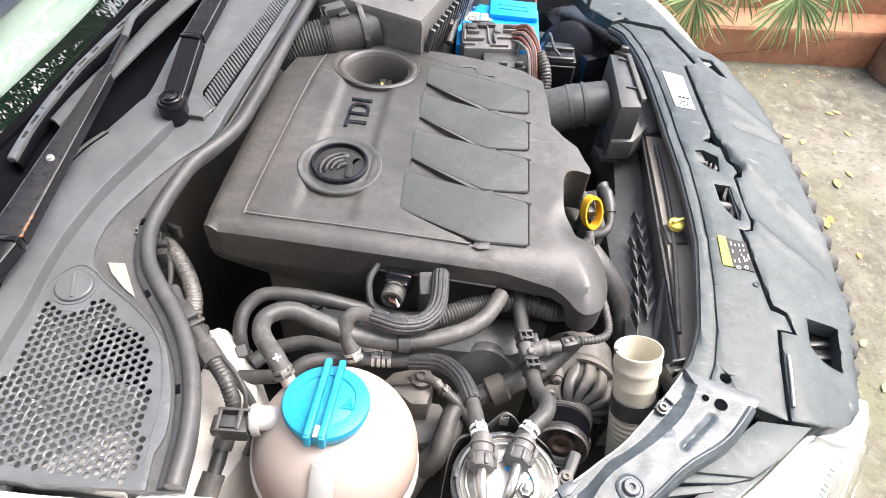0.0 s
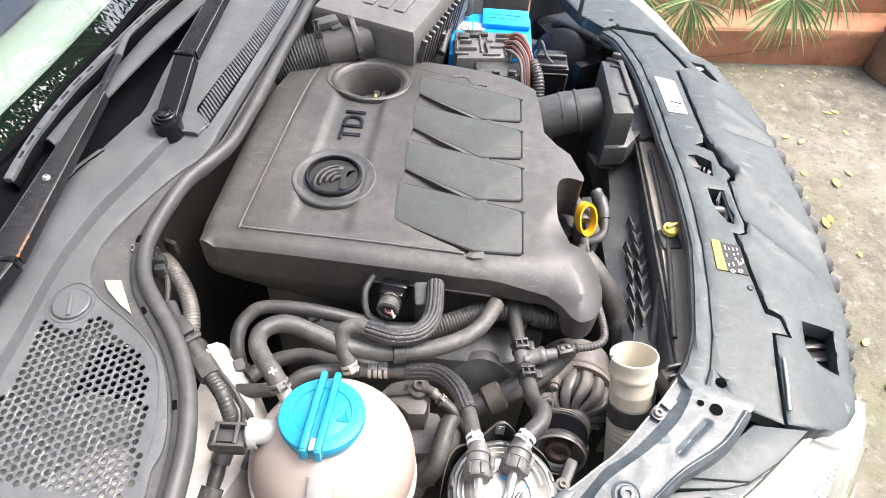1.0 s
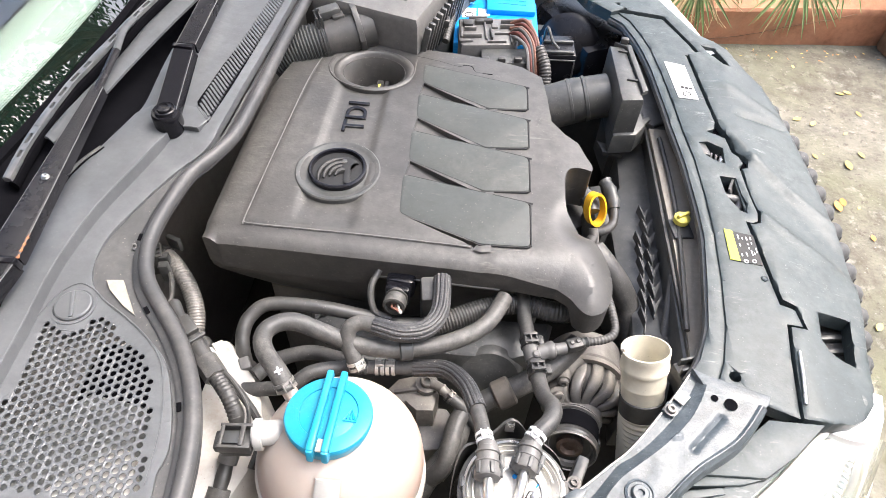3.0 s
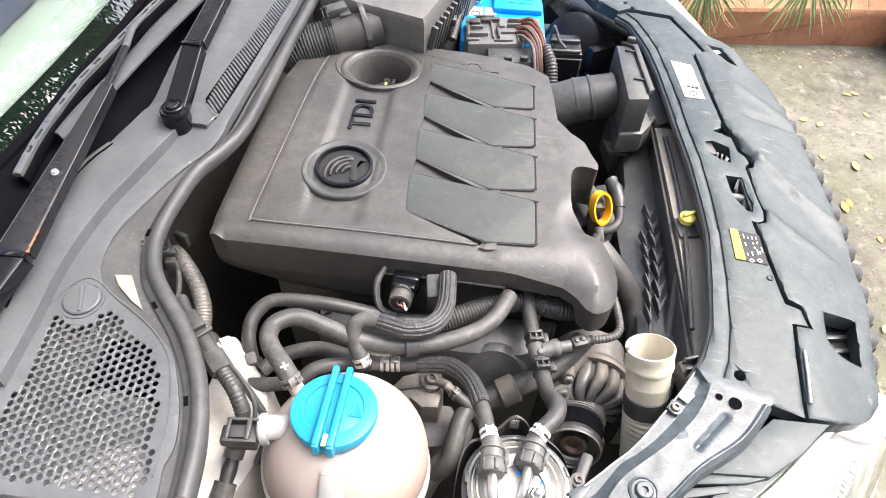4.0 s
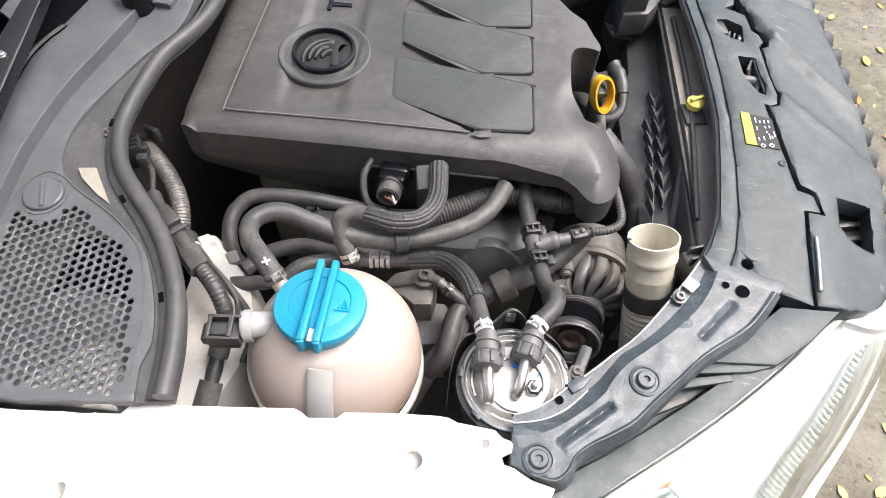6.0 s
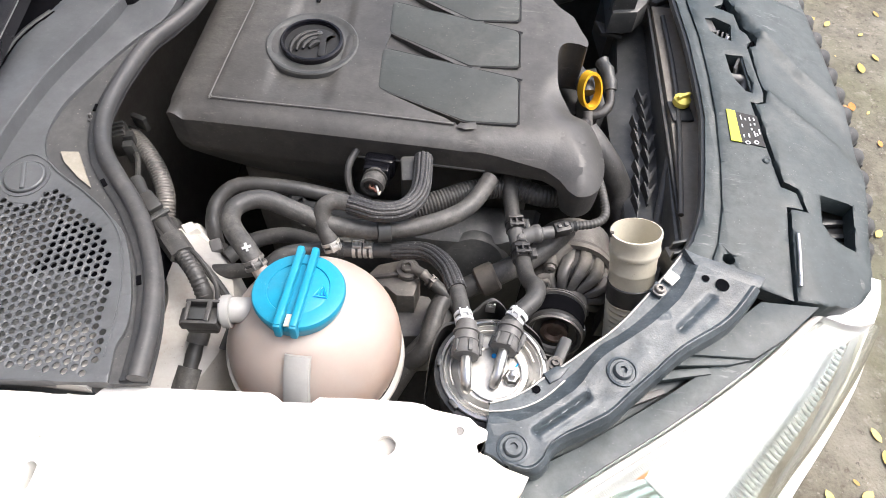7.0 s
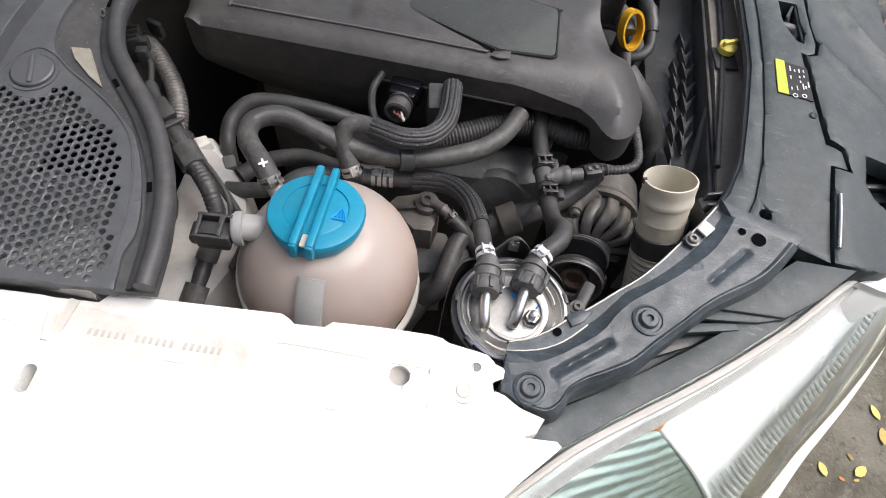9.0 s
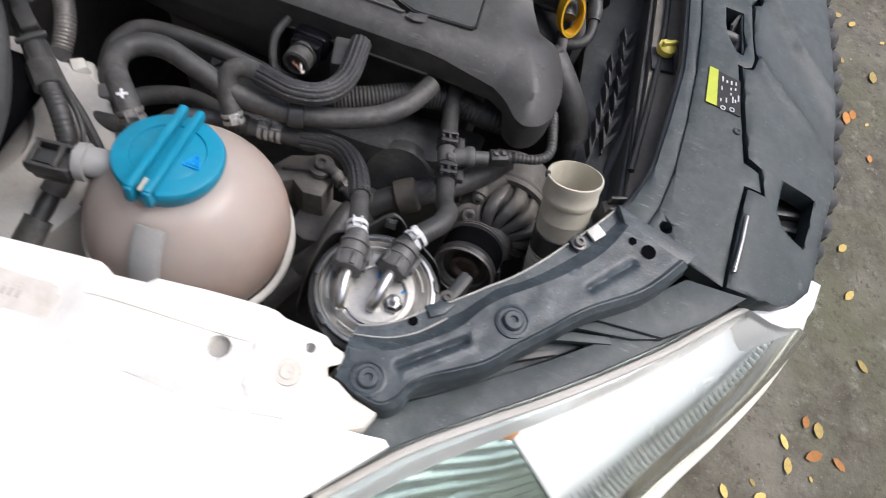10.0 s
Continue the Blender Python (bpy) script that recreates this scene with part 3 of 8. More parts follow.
def tree(x, y, h, spread, seed, leaves=6500, lean=(0.0, 0.0)):
    rnd = random.Random(seed)
    t = thing("tree", "tall garden tree with dark green leaves and an open crown", "tree", (x, y, 0), "garden trees")
    top = Vector((x + lean[0], y + lean[1], h * 0.62))
    bm = tube([(x, y, -0.1), (x + 0.05, y, h * 0.3), top], 0.14, 10, 5, lambda i, s: 1 - 0.5 * s / h)
    ends = []
    for k in range(9):
        a = k * 2.4 + rnd.uniform(-0.3, 0.3)
        e = top + Vector((math.cos(a), math.sin(a), 0)) * spread * rnd.uniform(0.4, 1) + Vector((0, 0, h * rnd.uniform(0.05, 0.42)))
        mid = top.lerp(e, 0.5) + Vector((0, 0, 0.25))
        tube([top - Vector((0, 0, rnd.uniform(0, h * 0.15))), mid, e], 0.055, 7, 4, lambda i, s: 1 - 0.12 * i, bm=bm)
        ends += [mid, e, e]
    part("trunk", bm, bark_mat, t)
    bm = bmesh.new()
    for k in range(leaves):
        c = rnd.choice(ends) + Vector((rnd.gauss(0, 0.42), rnd.gauss(0, 0.42), rnd.gauss(0, 0.3)))
        u = Vector((rnd.gauss(0, 1), rnd.gauss(0, 1), rnd.gauss(0, 0.5))).normalized() * rnd.uniform(0.05, 0.08)
        w = u.cross(Vector((rnd.gauss(0, 1), rnd.gauss(0, 1), 1))).normalized() * 0.024
        vs = [bm.verts.new(v) for v in (c - u, c + w, c + u, c - w)]
        bm.faces.new((vs[0], vs[1], vs[2]))
        bm.faces.new((vs[0], vs[2], vs[3]))
    part("crown", bm, crown_mat, t)


tree(2.6, 7.4, 10.5, 2.6, 11, 11000, (-1.6, -1.6))
tree(-1.4, 8.6, 9.5, 2.4, 12, 9000, (0.9, -0.6))


def fallen_leaves():
    rnd = random.Random(21)

    def leaf(material, label):
        bm = bmesh.new()
        pts = [(0, -1), (0.4, -0.55), (0.52, 0), (0.36, 0.6), (0, 1), (-0.36, 0.6), (-0.5, 0), (-0.4, -0.55)]
        vs = [bm.verts.new((px * 0.024, py * 0.024, 0.006 * abs(px) + 0.003 * py * py)) for px, py in pts]
        mid = [bm.verts.new((0, py * 0.024, 0.002)) for py in (-0.5, 0, 0.5)]
        ring = [(0, 1, 8), (1, 2, 9, 8), (2, 3, 10, 9), (3, 4, 10), (4, 5, 10), (5, 6, 9, 10), (6, 7, 8, 9), (7, 0, 8)]
        al = vs + mid
        for f in ring:
            bm.faces.new([al[i] for i in f])
        low = bmesh.ops.extrude_face_region(bm, geom=bm.faces[:])
        for v in low["geom"]:
            if isinstance(v, bmesh.types.BMVert):
                v.co.z += 0.0012
        return solo("fallen_leaf", bm, material, label, "leaf", "fallen leaves")

    a = leaf(fallen_mat, "dry yellow leaf lying on the concrete")
    b = leaf(orange_mat, "dry orange-brown leaf lying on the concrete")
    a.location, b.location = (1.27, 1.84, ground_z(1.27, 1.84) + 0.002), (1.18, 1.64, ground_z(1.18, 1.64) + 0.002)
    spots = ((1.08, 0.71), (1.11, 0.70), (1.03, 0.65), (1.04, 0.60), (1.10, 0.64), (1.16, 0.64), (0.90, 0.505), (0.98, 0.515), (1.19, 1.07), (1.22, 0.89), (1.17, 1.2), (1.25, 1.52),
             (1.225, 2.40), (1.36, 2.25), (1.39, 2.26), (1.16, 2.07), (1.31, 2.01), (1.21, 2.05), (1.20, 1.66), (1.39, 2.13), (1.33, 1.90), (1.17, 1.87))
    for k, (x, y) in enumerate(spots):
        s = rnd.uniform(0.65, 1.0) if k < 8 else rnd.uniform(0.45, 0.85)
        c = copy_thing(b if k in (0, 4, 5, 11, 18) else a, pose(x, y, ground_z(x, y) + 0.002, rnd.uniform(-7, 7), rnd.uniform(-7, 7), rnd.uniform(0, 360)))
        c.scale = (s, s * rnd.uniform(0.8, 1.2), s)
    for k in range(60):
        x, y = rnd.uniform(0.8, 2.6), rnd.uniform(-0.4, 2.5)
        s = rnd.uniform(0.15, 0.4)
        c = copy_thing(b if rnd.random() < 0.25 else a, pose(x, y, ground_z(x, y) + 0.002, rnd.uniform(-7, 7), rnd.uniform(-7, 7), rnd.uniform(0, 360)))
        c.scale = (s, s * rnd.uniform(0.8, 1.2), s)
    for k in range(60):
        x = rnd.uniform(0.7, 2.4)
        c = copy_thing(b if rnd.random() < 0.5 else a, pose(x, 2.35 + 0.137 * x - abs(rnd.gauss(0, 0.05)), ground_z(x, 2.45) + 0.003, rnd.uniform(-20, 20), rnd.uniform(-20, 20), rnd.uniform(0, 360)))
        c.scale = (0.2, 0.28, 0.3)


fallen_leaves()

# ---- the car body ----
car = thing("car", "white hatchback car with its bonnet raised", "car", (0, 0.85, 0))


def fender(name, flip=False, label=""):
    def my(p):
        return (p[0], 1.70 - p[1]) if flip else (p[0], p[1])

    edge = [(-0.9, 0.27), (-0.45, 0.262), (-0.251, 0.269), (-0.18, 0.275), (-0.174, 0.283), (-0.05, 0.293), (-0.044, 0.291), (-0.038, 0.287), (-0.016, 0.289),
            (-0.011, 0.294), (0.02, 0.297), (0.062, 0.3), (0.07, 0.2995), (0.076, 0.297), (0.106, 0.2955), (0.112, 0.291), (0.113, 0.284), (0.111, 0.272), (0.116, 0.258), (0.1205, 0.239)]
    skin = [(0.1205, 0.2388), (0.15, 0.2415), (0.165, 0.2435), (0.169, 0.2405), (0.156, 0.226), (0.142, 0.211), (0.128, 0.195), (0.135, 0.17),
            (0.16, 0.12), (0.2, 0.06), (0.22, -0.05), (-0.9, -0.05)]
    fold = [(-0.9, 0.247), (-0.22, 0.247), (-0.1, 0.24), (0.0, 0.23), (0.047, 0.2255), (0.075, 0.2285)]

    def zf(x, y):
        yy = 1.70 - y if flip else y
        z = 0.888 - 0.02 * max(0, (x - 0.0) / 0.15) ** 2 - 0.012 * max(0.0, -x - 0.2)
        z -= 0.9 * max(0, 0.17 - yy) ** 2 * 2.6
        z += 0.003 * math.tanh((0.243 - yy) * 160) if -0.212 < x < -0.055 else 0.003 * math.tanh((0.2715 - yy) * 260)
        return z

    holes = [circle(0.0455, 0.2632, 0.0076, 18), [(-0.2 + 0.0048 * math.cos(a), 0.2115 + 0.004 * math.sin(a) + (0.006 if math.sin(a) > 0 else -0.006)) for a in (k * math.pi / 8 + 0.1 for k in range(16))]]
    outer = fold + skin
    inner = edge + fold[::-1]
    f = part(name, sheet([my(p) for p in outer], zf, 0.014, 0.02, [[my(p) for p in holes[1]]]), paint_mat, car, label)
    part("wing_flange", sheet([my(p) for p in inner], zf, 0.009, 0.012, [[my(p) for p in holes[0]]], 0.001), flange_white, f, "dirty cream-white inner flange")
    if flip:
        return f
    part("backing", block(0.03, 0.03, 0.002, pose(0.046, 0.263, 0.8785), 0), dirty_white, f, "grey steel behind the hole")
    tab = [(0.066, 0.2735), (0.082, 0.277), (0.1, 0.275), (0.1085, 0.2685), (0.1135, 0.258), (0.118, 0.2405), (0.101, 0.2335), (0.079, 0.2305), (0.068, 0.245)]
    part("bolted_tab", sheet(tab, lambda x, y: zf(x, min(y, 0.268)) + 0.0009, 0.006, 0.003, (), 0.0008), flange_white, f, "dirty beige bolted tab")
    part("bolt_head", lathe([(0.0095, 0.0), (0.009, 0.0012), (0.0055, 0.0014), (0.005, 0.0022), (0.003, 0.0016), (0, 0.0016)], 22, pose(0.092, 0.262, zf(0.092, 0.262) + 0.0009)), tip_mat, f)
    # grey disc on the surface stands for a shaded hole
    part("screw_hole", lathe([(0.0034, 0.0003), (0.003, -0.0002), (0, -0.0002)], 14, pose(0.099, 0.2835, zf(0.099, 0.2835) + 0.0006)), alu_mat, f, "small grey disc put in for the shade of a hole")
    part("wing_tip", slab([(0.106, 0.292), (0.113, 0.293), (0.123, 0.29), (0.1225, 0.281), (0.1155, 0.2765), (0.117, 0.272), (0.1235, 0.2705), (0.131, 0.266), (0.137, 0.263), (0.155, 0.2585), (0.15, 0.2465), (0.121, 0.232), (0.108, 0.25), (0.104, 0.27)], 0.845, 0.8665, 0.002), tip_mat, f, "dirty white lower tip of the wing")
    pad = [(-0.201, 0.2385), (-0.152, 0.24), (-0.117, 0.241), (-0.063, 0.243), (-0.058, 0.247), (-0.057, 0.2615), (-0.066, 0.27), (-0.19, 0.27), (-0.206, 0.262)]
    part("stamped_pad", sheet(pad, lambda x, y: zf(x, y) + 0.0005, 0.006, 0.0012, (), 0.0008), pad_mat, f, "dirty cream-white stamped pad")
    # shading of the step and the fold put in as thin beige strips
    part("pad_step", slab([(-0.208, 0.259), (-0.2035, 0.2385), (-0.199, 0.239), (-0.203, 0.2595)], 0.884, 0.8915, 0.0006), tip_mat, f)
    part("fold_line", tube([(x, y, zf(x, y) + 0.0002) for x, y in ((-0.057, 0.2625), (-0.04, 0.2695), (0.032, 0.271), (0.062, 0.273))], 0.0005, 6, 4), tip_mat, f)
    # the stamped number is only a row of bars, greyer for the stamping's shade
    for k in range(20):
        if k in (6, 13):
            continue
        x = -0.176 + k * 0.0049
        part("stamped_bar", block(0.0022, 0.0052, 0.0008, pose(x, 0.252 + 0.04 * (x + 0.176), zf(x, 0.252) + 0.0009), 0.0002), bar_mat, f)
    return f


fender("fender", False, "overexposed white wing with a folded inner flange")
fender("far_fender", True)
# white painted corner of the nose beyond the slam panel
corner = [[(0.304, 1.287, 0.834), (0.329, 1.25, 0.834), (0.351, 1.201, 0.834), (0.364, 1.172, 0.834), (0.374, 1.126, 0.834), (0.387, 1.111, 0.834), (0.407, 1.083, 0.834)],
          [(0.323, 1.3, 0.838), (0.341, 1.271, 0.838), (0.362, 1.225, 0.838), (0.377, 1.185, 0.838), (0.387, 1.139, 0.838), (0.404, 1.111, 0.838), (0.42, 1.086, 0.838)],
          [(0.342, 1.316, 0.83), (0.351, 1.296, 0.83), (0.371, 1.255, 0.83), (0.389, 1.2, 0.83), (0.399, 1.155, 0.83), (0.419, 1.11, 0.83), (0.432, 1.089, 0.83)],
          [(0.372, 1.316, 0.7), (0.381, 1.296, 0.7), (0.401, 1.255, 0.7), (0.419, 1.2, 0.7), (0.429, 1.155, 0.7), (0.449, 1.11, 0.7), (0.462, 1.089, 0.7)]]
part("nose_corner", strip(corner, 6, 4), paint_mat, car, "white painted corner of the nose")


def body_shell():
    # inner wings, bulkhead, tray
    part("inner_wing", block(0.62, 0.012, 0.5, pose(-0.22, 0.262, 0.62), 0.004), dirty_white, car)
    part("inner_wing", block(0.86, 0.012, 0.62, pose(-0.29, 1.45, 0.52), 0.004), bay_mat, car)
    part("inner_wing", block(0.18, 0.012, 0.5, pose(0.23, 1.4, 0.54), 0.004), bay_mat, car)
    part("front_crossmember", block(0.3, 0.02, 0.42, pose(0.26, 1.25, 0.55), 0.004), bay_mat, car)
    part("radiator_support", block(0.02, 0.24, 0.42, pose(0.35, 1.15, 0.55), 0.004), bay_mat, car)
    part("bulkhead", block(0.012, 1.2, 0.5, pose(-0.37, 0.86, 0.62), 0.004), bay_mat, car)
    part("undertray", block(1.0, 1.2, 0.02, pose(0.06, 0.86, 0.36), 0.004), tray_mat, car)
    # the strut tower beside the coolant tank
    tower = lathe([(0.13, -0.3), (0.125, -0.05), (0.118, -0.015), (0.1, 0.0), (0.06, 0.004), (0.05, -0.01), (0, -0.012)], 28, pose(-0.25, 0.385, 0.80))
    part("strut_tower", tower, dirty_white, car, "dirty white strut tower")
    part("filler_plate", sheet([(-0.294, 0.491), (-0.278, 0.493), (-0.268, 0.479), (-0.251, 0.455), (-0.266, 0.464), (-0.286, 0.48)], lambda x, y: 0.8985, 0, 0.004), chip_mat, car)
    # bonnet, tilted up on its hinges, its rear edge above the scuttle
    ox, oz, ang = -0.49, 1.075, radians(87)
    bm = bmesh.new()
    rows = []
    for i in range(15):
        s = i / 14
        rows.append([])
        for j in range(25):
            v = j / 24
            y = 0.15 + 1.4 * v
            d = s * 0.98
            bow = 0.05 * math.sin(math.pi * v) * s + 0.04 * math.sin(math.pi * s)
            rows[-1].append(bm.verts.new((ox + d * math.cos(ang) - bow * math.sin(ang), y, oz + d * math.sin(ang) + bow * math.cos(ang))))
    for a, b in zip(rows, rows[1:]):
        for j in range(24):
            bm.faces.new((a[j], a[j + 1], b[j + 1], b[j]))
    ext = bmesh.ops.extrude_face_region(bm, geom=bm.faces[:])
    for v in ext["geom"]:
        if isinstance(v, bmesh.types.BMVert):
            v.co += Vector((math.sin(ang), 0, -math.cos(ang))) * 0.03
    bonnet = part("bonnet", bm, paint_mat, car, "raised white bonnet")
    bm = bmesh.new()
    rows = []
    for i in range(9):
        d = 0.08 + 0.8 * i / 8
        rows.append([])
        for j in range(13):
            v = 0.08 + 0.84 * j / 12
            bow = 0.05 * math.sin(math.pi * v) * (d / 0.98) + 0.04 * math.sin(math.pi * d / 0.98)
            rows[-1].append(bm.verts.new((ox + d * math.cos(ang) + (0.042 - bow) * math.sin(ang), 0.15 + 1.4 * v, oz + d * math.sin(ang) + (bow - 0.042) * math.cos(ang))))
    for a, b in zip(rows, rows[1:]):
        for j in range(12):
            bm.faces.new((a[j], a[j + 1], b[j + 1], b[j]))
    ext = bmesh.ops.extrude_face_region(bm, geom=bm.faces[:])
    for v in ext["geom"]:
        if isinstance(v, bmesh.types.BMVert):
            v.co.x -= 0.008
    # unseen liner added to darken what the wiper arms reflect
    part("liner", bm, liner_mat, bonnet, "unseen dark liner added to darken the bonnet's reflection")
    part("prop_rod", tube([(0.218, 1.215, 0.835), (0.2, 1.23, 1.0), (0.05, 1.3, 1.45), (-0.1, 1.35, 1.78)], 0.004, 8, 4), black_mat, car, "black bonnet prop rod")
    part("far_lamp_edge", tube([(0.437, 1.128, 0.785), (0.432, 1.15, 0.788), (0.412, 1.195, 0.79), (0.393, 1.237, 0.795), (0.366, 1.282, 0.80), (0.33, 1.325, 0.806), (0.26, 1.4, 0.82)], 0.021, 12, 6, flat=0.6), paint_mat, car, "white nose corner beyond the panel")
    part("scuttle_drain", block(0.14, 1.2, 0.01, pose(-0.35, 0.86, 0.878), 0.002), bay_mat, car)
    # windscreen: clear glass above, black edge band below
    sl = radians(31)
    def pane(s0, s1, thick=0.005, lift=0.0):
        b2 = bmesh.new()
        rws = []
        for i in range(9):
            s = s0 + (s1 - s0) * i / 8
            rws.append([])
            for j in range(25):
                y = 0.2 + 1.3 * j / 24
                c = 0.10 * ((y - 0.85) / 0.65) ** 2
                rws[-1].append(b2.verts.new((-0.402 - s * math.cos(sl) - c, y, 0.936 + s * math.sin(sl) + lift - c * 0.1)))
        for a, b in zip(rws, rws[1:]):
            for j in range(24):
                b2.faces.new((a[j], a[j + 1], b[j + 1], b[j]))
        e2 = bmesh.ops.extrude_face_region(b2, geom=b2.faces[:])
        for v in e2["geom"]:
            if isinstance(v, bmesh.types.BMVert):
                v.co.z -= thick
        return b2
    ws = part("windscreen", pane(0.056, 0.8), screen_mat, car, "glossy windscreen reflecting sky and branches")
    ws.visible_shadow = False
    # pale sheet added under the glass to stand for its bright reflection
    part("sun_shade", pane(0.03, 0.13, 0.004, -0.02), glare_mat, car, "pale greenish sheet put in for the glass's bright reflection")
    part("dashboard", pane(0.13, 0.8, 0.01, -0.06), trim_mat, car, "dark dashboard behind the glass")
    part("windscreen_band", pane(0.03, 0.056), frit_mat, ws, "black printed lower edge of the glass")
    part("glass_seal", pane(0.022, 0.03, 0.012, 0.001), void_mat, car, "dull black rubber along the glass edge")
    # black sheet stands for the shaded gap below the glass
    part("water_channel", pane(-0.06, 0.022, 0.004, -0.004), void_mat, car, "black sheet put in for the shade below the glass")
    dots = bmesh.new()
    for r in range(5):
        for k in range(190):
            y = 0.52 + 0.0026 * (k + 0.5 * (r % 2))
            c = 0.10 * ((y - 0.85) / 0.65) ** 2
            s = 0.0572 + 0.0024 * r
            q = 0.00095 - 0.00012 * r
            p = Vector((-0.402 - s * math.cos(sl) - c, y, 0.9364 + s * math.sin(sl) - c * 0.1))
            e1, e2 = Vector((-math.cos(sl), 0, math.sin(sl))) * q, Vector((0, q, 0))
            dots.faces.new([dots.verts.new(p + u) for u in (e1, e2, -e1, -e2)])
    tagged(part("printed_dots", dots, frit_mat, ws), kind="stuff")
    # bumper lip below the lamp and round the nose
    lip = [(0.27, 0.04, 0.66), (0.33, 0.125, 0.66), (0.41, 0.245, 0.668), (0.455, 0.315, 0.676), (0.492, 0.37, 0.69), (0.522, 0.43, 0.71), (0.543, 0.487, 0.735), (0.552, 0.53, 0.735)]
    part("bumper", tube([(x - 0.008, y + 0.006, z + 0.004) for x, y, z in lip], 0.008, 12, 8), paint_mat, car, "white painted bumper")
    part("bumper_skin", tube([(x - 0.03, y + 0.022, z - 0.05) for x, y, z in lip], 0.022, 12, 8, flat=2.0), paint_mat, car)
    bm = slab([(0.44, 0.453), (0.46, 0.447), (0.474, 0.447), (0.488, 0.453), (0.5, 0.476), (0.507, 0.503), (0.49, 0.507), (0.474, 0.47)], 0.70, 0.82, 0.002)
    part("bumper_tip", bm, paint_mat, car)
    bm = block(0.1, 0.6, 0.5, pose(0.47, 0.85, 0.35), 0.03)
    part("bumper_lower", bm, black_mat, car)
    # duller strip put in for the shading of the wing's recess
    part("wing_recess", block(0.007, 0.03, 0.001, pose(-0.197, 0.258, 0.8865, 0, 0, -6), 0), pale_mat, car)


body_shell()
# ---- scuttle, seal, wipers ----
def scuttle():
    rim = [(-0.166, 0.281), (-0.169, 0.297), (-0.171, 0.31), (-0.169, 0.33), (-0.179, 0.364), (-0.2, 0.406), (-0.22, 0.426), (-0.245, 0.443), (-0.275, 0.459), (-0.3, 0.478),
           (-0.314, 0.505), (-0.316, 0.545), (-0.302, 0.595), (-0.282, 0.648), (-0.259, 0.69), (-0.252, 0.73), (-0.249, 0.8), (-0.243, 0.92), (-0.238, 1.07), (-0.235, 1.42)]
    rim = [(p.x, p.y) for p in spline([(x, y, 0) for x, y in rim], 4)]
    back = [(-0.366, 1.42), (-0.36, 0.93), (-0.356, 0.85), (-0.352, 0.79), (-0.357, 0.725), (-0.372, 0.66), (-0.388, 0.61), (-0.382, 0.51), (-0.368, 0.43), (-0.36, 0.36), (-0.34, 0.274), (-0.25, 0.273)]
    ridge = [(-0.333, 0.36), (-0.336, 0.42), (-0.341, 0.474), (-0.341, 0.517), (-0.335, 0.574), (-0.321, 0.633), (-0.307, 0.69)]

    def ease(k):
        k = max(0.0, min(1.0, k))
        return k * k * (3 - 2 * k)

    def inside(x, y, poly):
        c = False
        for a, b in zip(poly, poly[1:] + poly[:1]):
            if (a[1] > y) != (b[1] > y) and x < (b[0] - a[0]) * (y - a[1]) / (b[1] - a[1]) + a[0]:
                c = not c
        return c

    crest = [(p.x, p.y) for p in spline([(x, y, 0) for x, y in ridge] + [(-0.295, 0.708, 0), (-0.274, 0.708, 0)], 4)]
    deck = crest + [(-0.266, 0.73), (-0.285, 0.745), (-0.32, 0.75), (-0.345, 0.74), (-0.357, 0.725), (-0.372, 0.66), (-0.388, 0.61), (-0.382, 0.51), (-0.37, 0.43), (-0.36, 0.36)]

    def zf(x, y):
        z = 0.9 + 0.0118 * ease((y - 0.67) / 0.06)
        z += 0.012 * ease((-0.305 - x) / 0.04) * ease((y - 0.74) / 0.06)
        return z + 0.0005 * bump2(x, y, 20)

    hx = []
    grille = [(-0.331, 0.438), (-0.3, 0.446), (-0.287, 0.456), (-0.268, 0.444), (-0.226, 0.416), (-0.206, 0.392), (-0.194, 0.364), (-0.186, 0.335), (-0.18, 0.31), (-0.178, 0.281), (-0.35, 0.279), (-0.325, 0.36)]

    for i in range(-4, 44):
        for j in range(-34, 44):
            x, y = -0.326 + 0.0065 * i + 0.001 * j, 0.434 + 0.0038 * i - 0.0076 * j
            if all(inside(x + dx, y + dy, grille) for dx, dy in ((0.0025, 0), (-0.0025, 0), (0, 0.0025), (0, -0.0025))) and math.hypot(x + 0.31, y - 0.456) > 0.027:
                hx.append(circle(x, y, 0.00285, 9))
    t = thing("scuttle_panel", "dusty grey plastic scuttle panel with a perforated air intake", "scuttle panel", (-0.3, 0.4, 0.88))
    part("panel", sheet(rim + back, zf, 0.008, 0.012, hx, 0.0006, lambda x, y: zf(x, y) - (0.0022 if inside(x, y, grille) else 0.012)), cowl_mat, t)
    bead = [(-0.338, 0.44), (-0.332, 0.466), (-0.318, 0.482), (-0.301, 0.478), (-0.284, 0.466), (-0.256, 0.45), (-0.228, 0.431), (-0.206, 0.408), (-0.19, 0.374), (-0.181, 0.34), (-0.176, 0.3)]
    part("moulded_bead", tube([(x, y, 0.9004) for x, y in bead], 0.0009, 6, 6), cowl_mat, t, "fine moulded bead round the intake")
    # turn knob
    m = pose(-0.31, 0.456, zf(-0.31, 0.456) - 0.0005, 0, 0, 20)
    bm = lathe([(0.021, 0), (0.021, 0.0012), (0.0185, 0.0014), (0.0185, 0.0006), (0.0175, 0.0006), (0.0172, 0.003), (0.016, 0.004), (0, 0.004)], 32, m)
    block(0.004, 0.03, 0.003, m @ pose(0, 0, 0.0045), 0.001, bm)
    part("fastener", bm, cowl_mat, t, "round quarter-turn fastener")
    # slotted air outlet
    bm = bmesh.new()
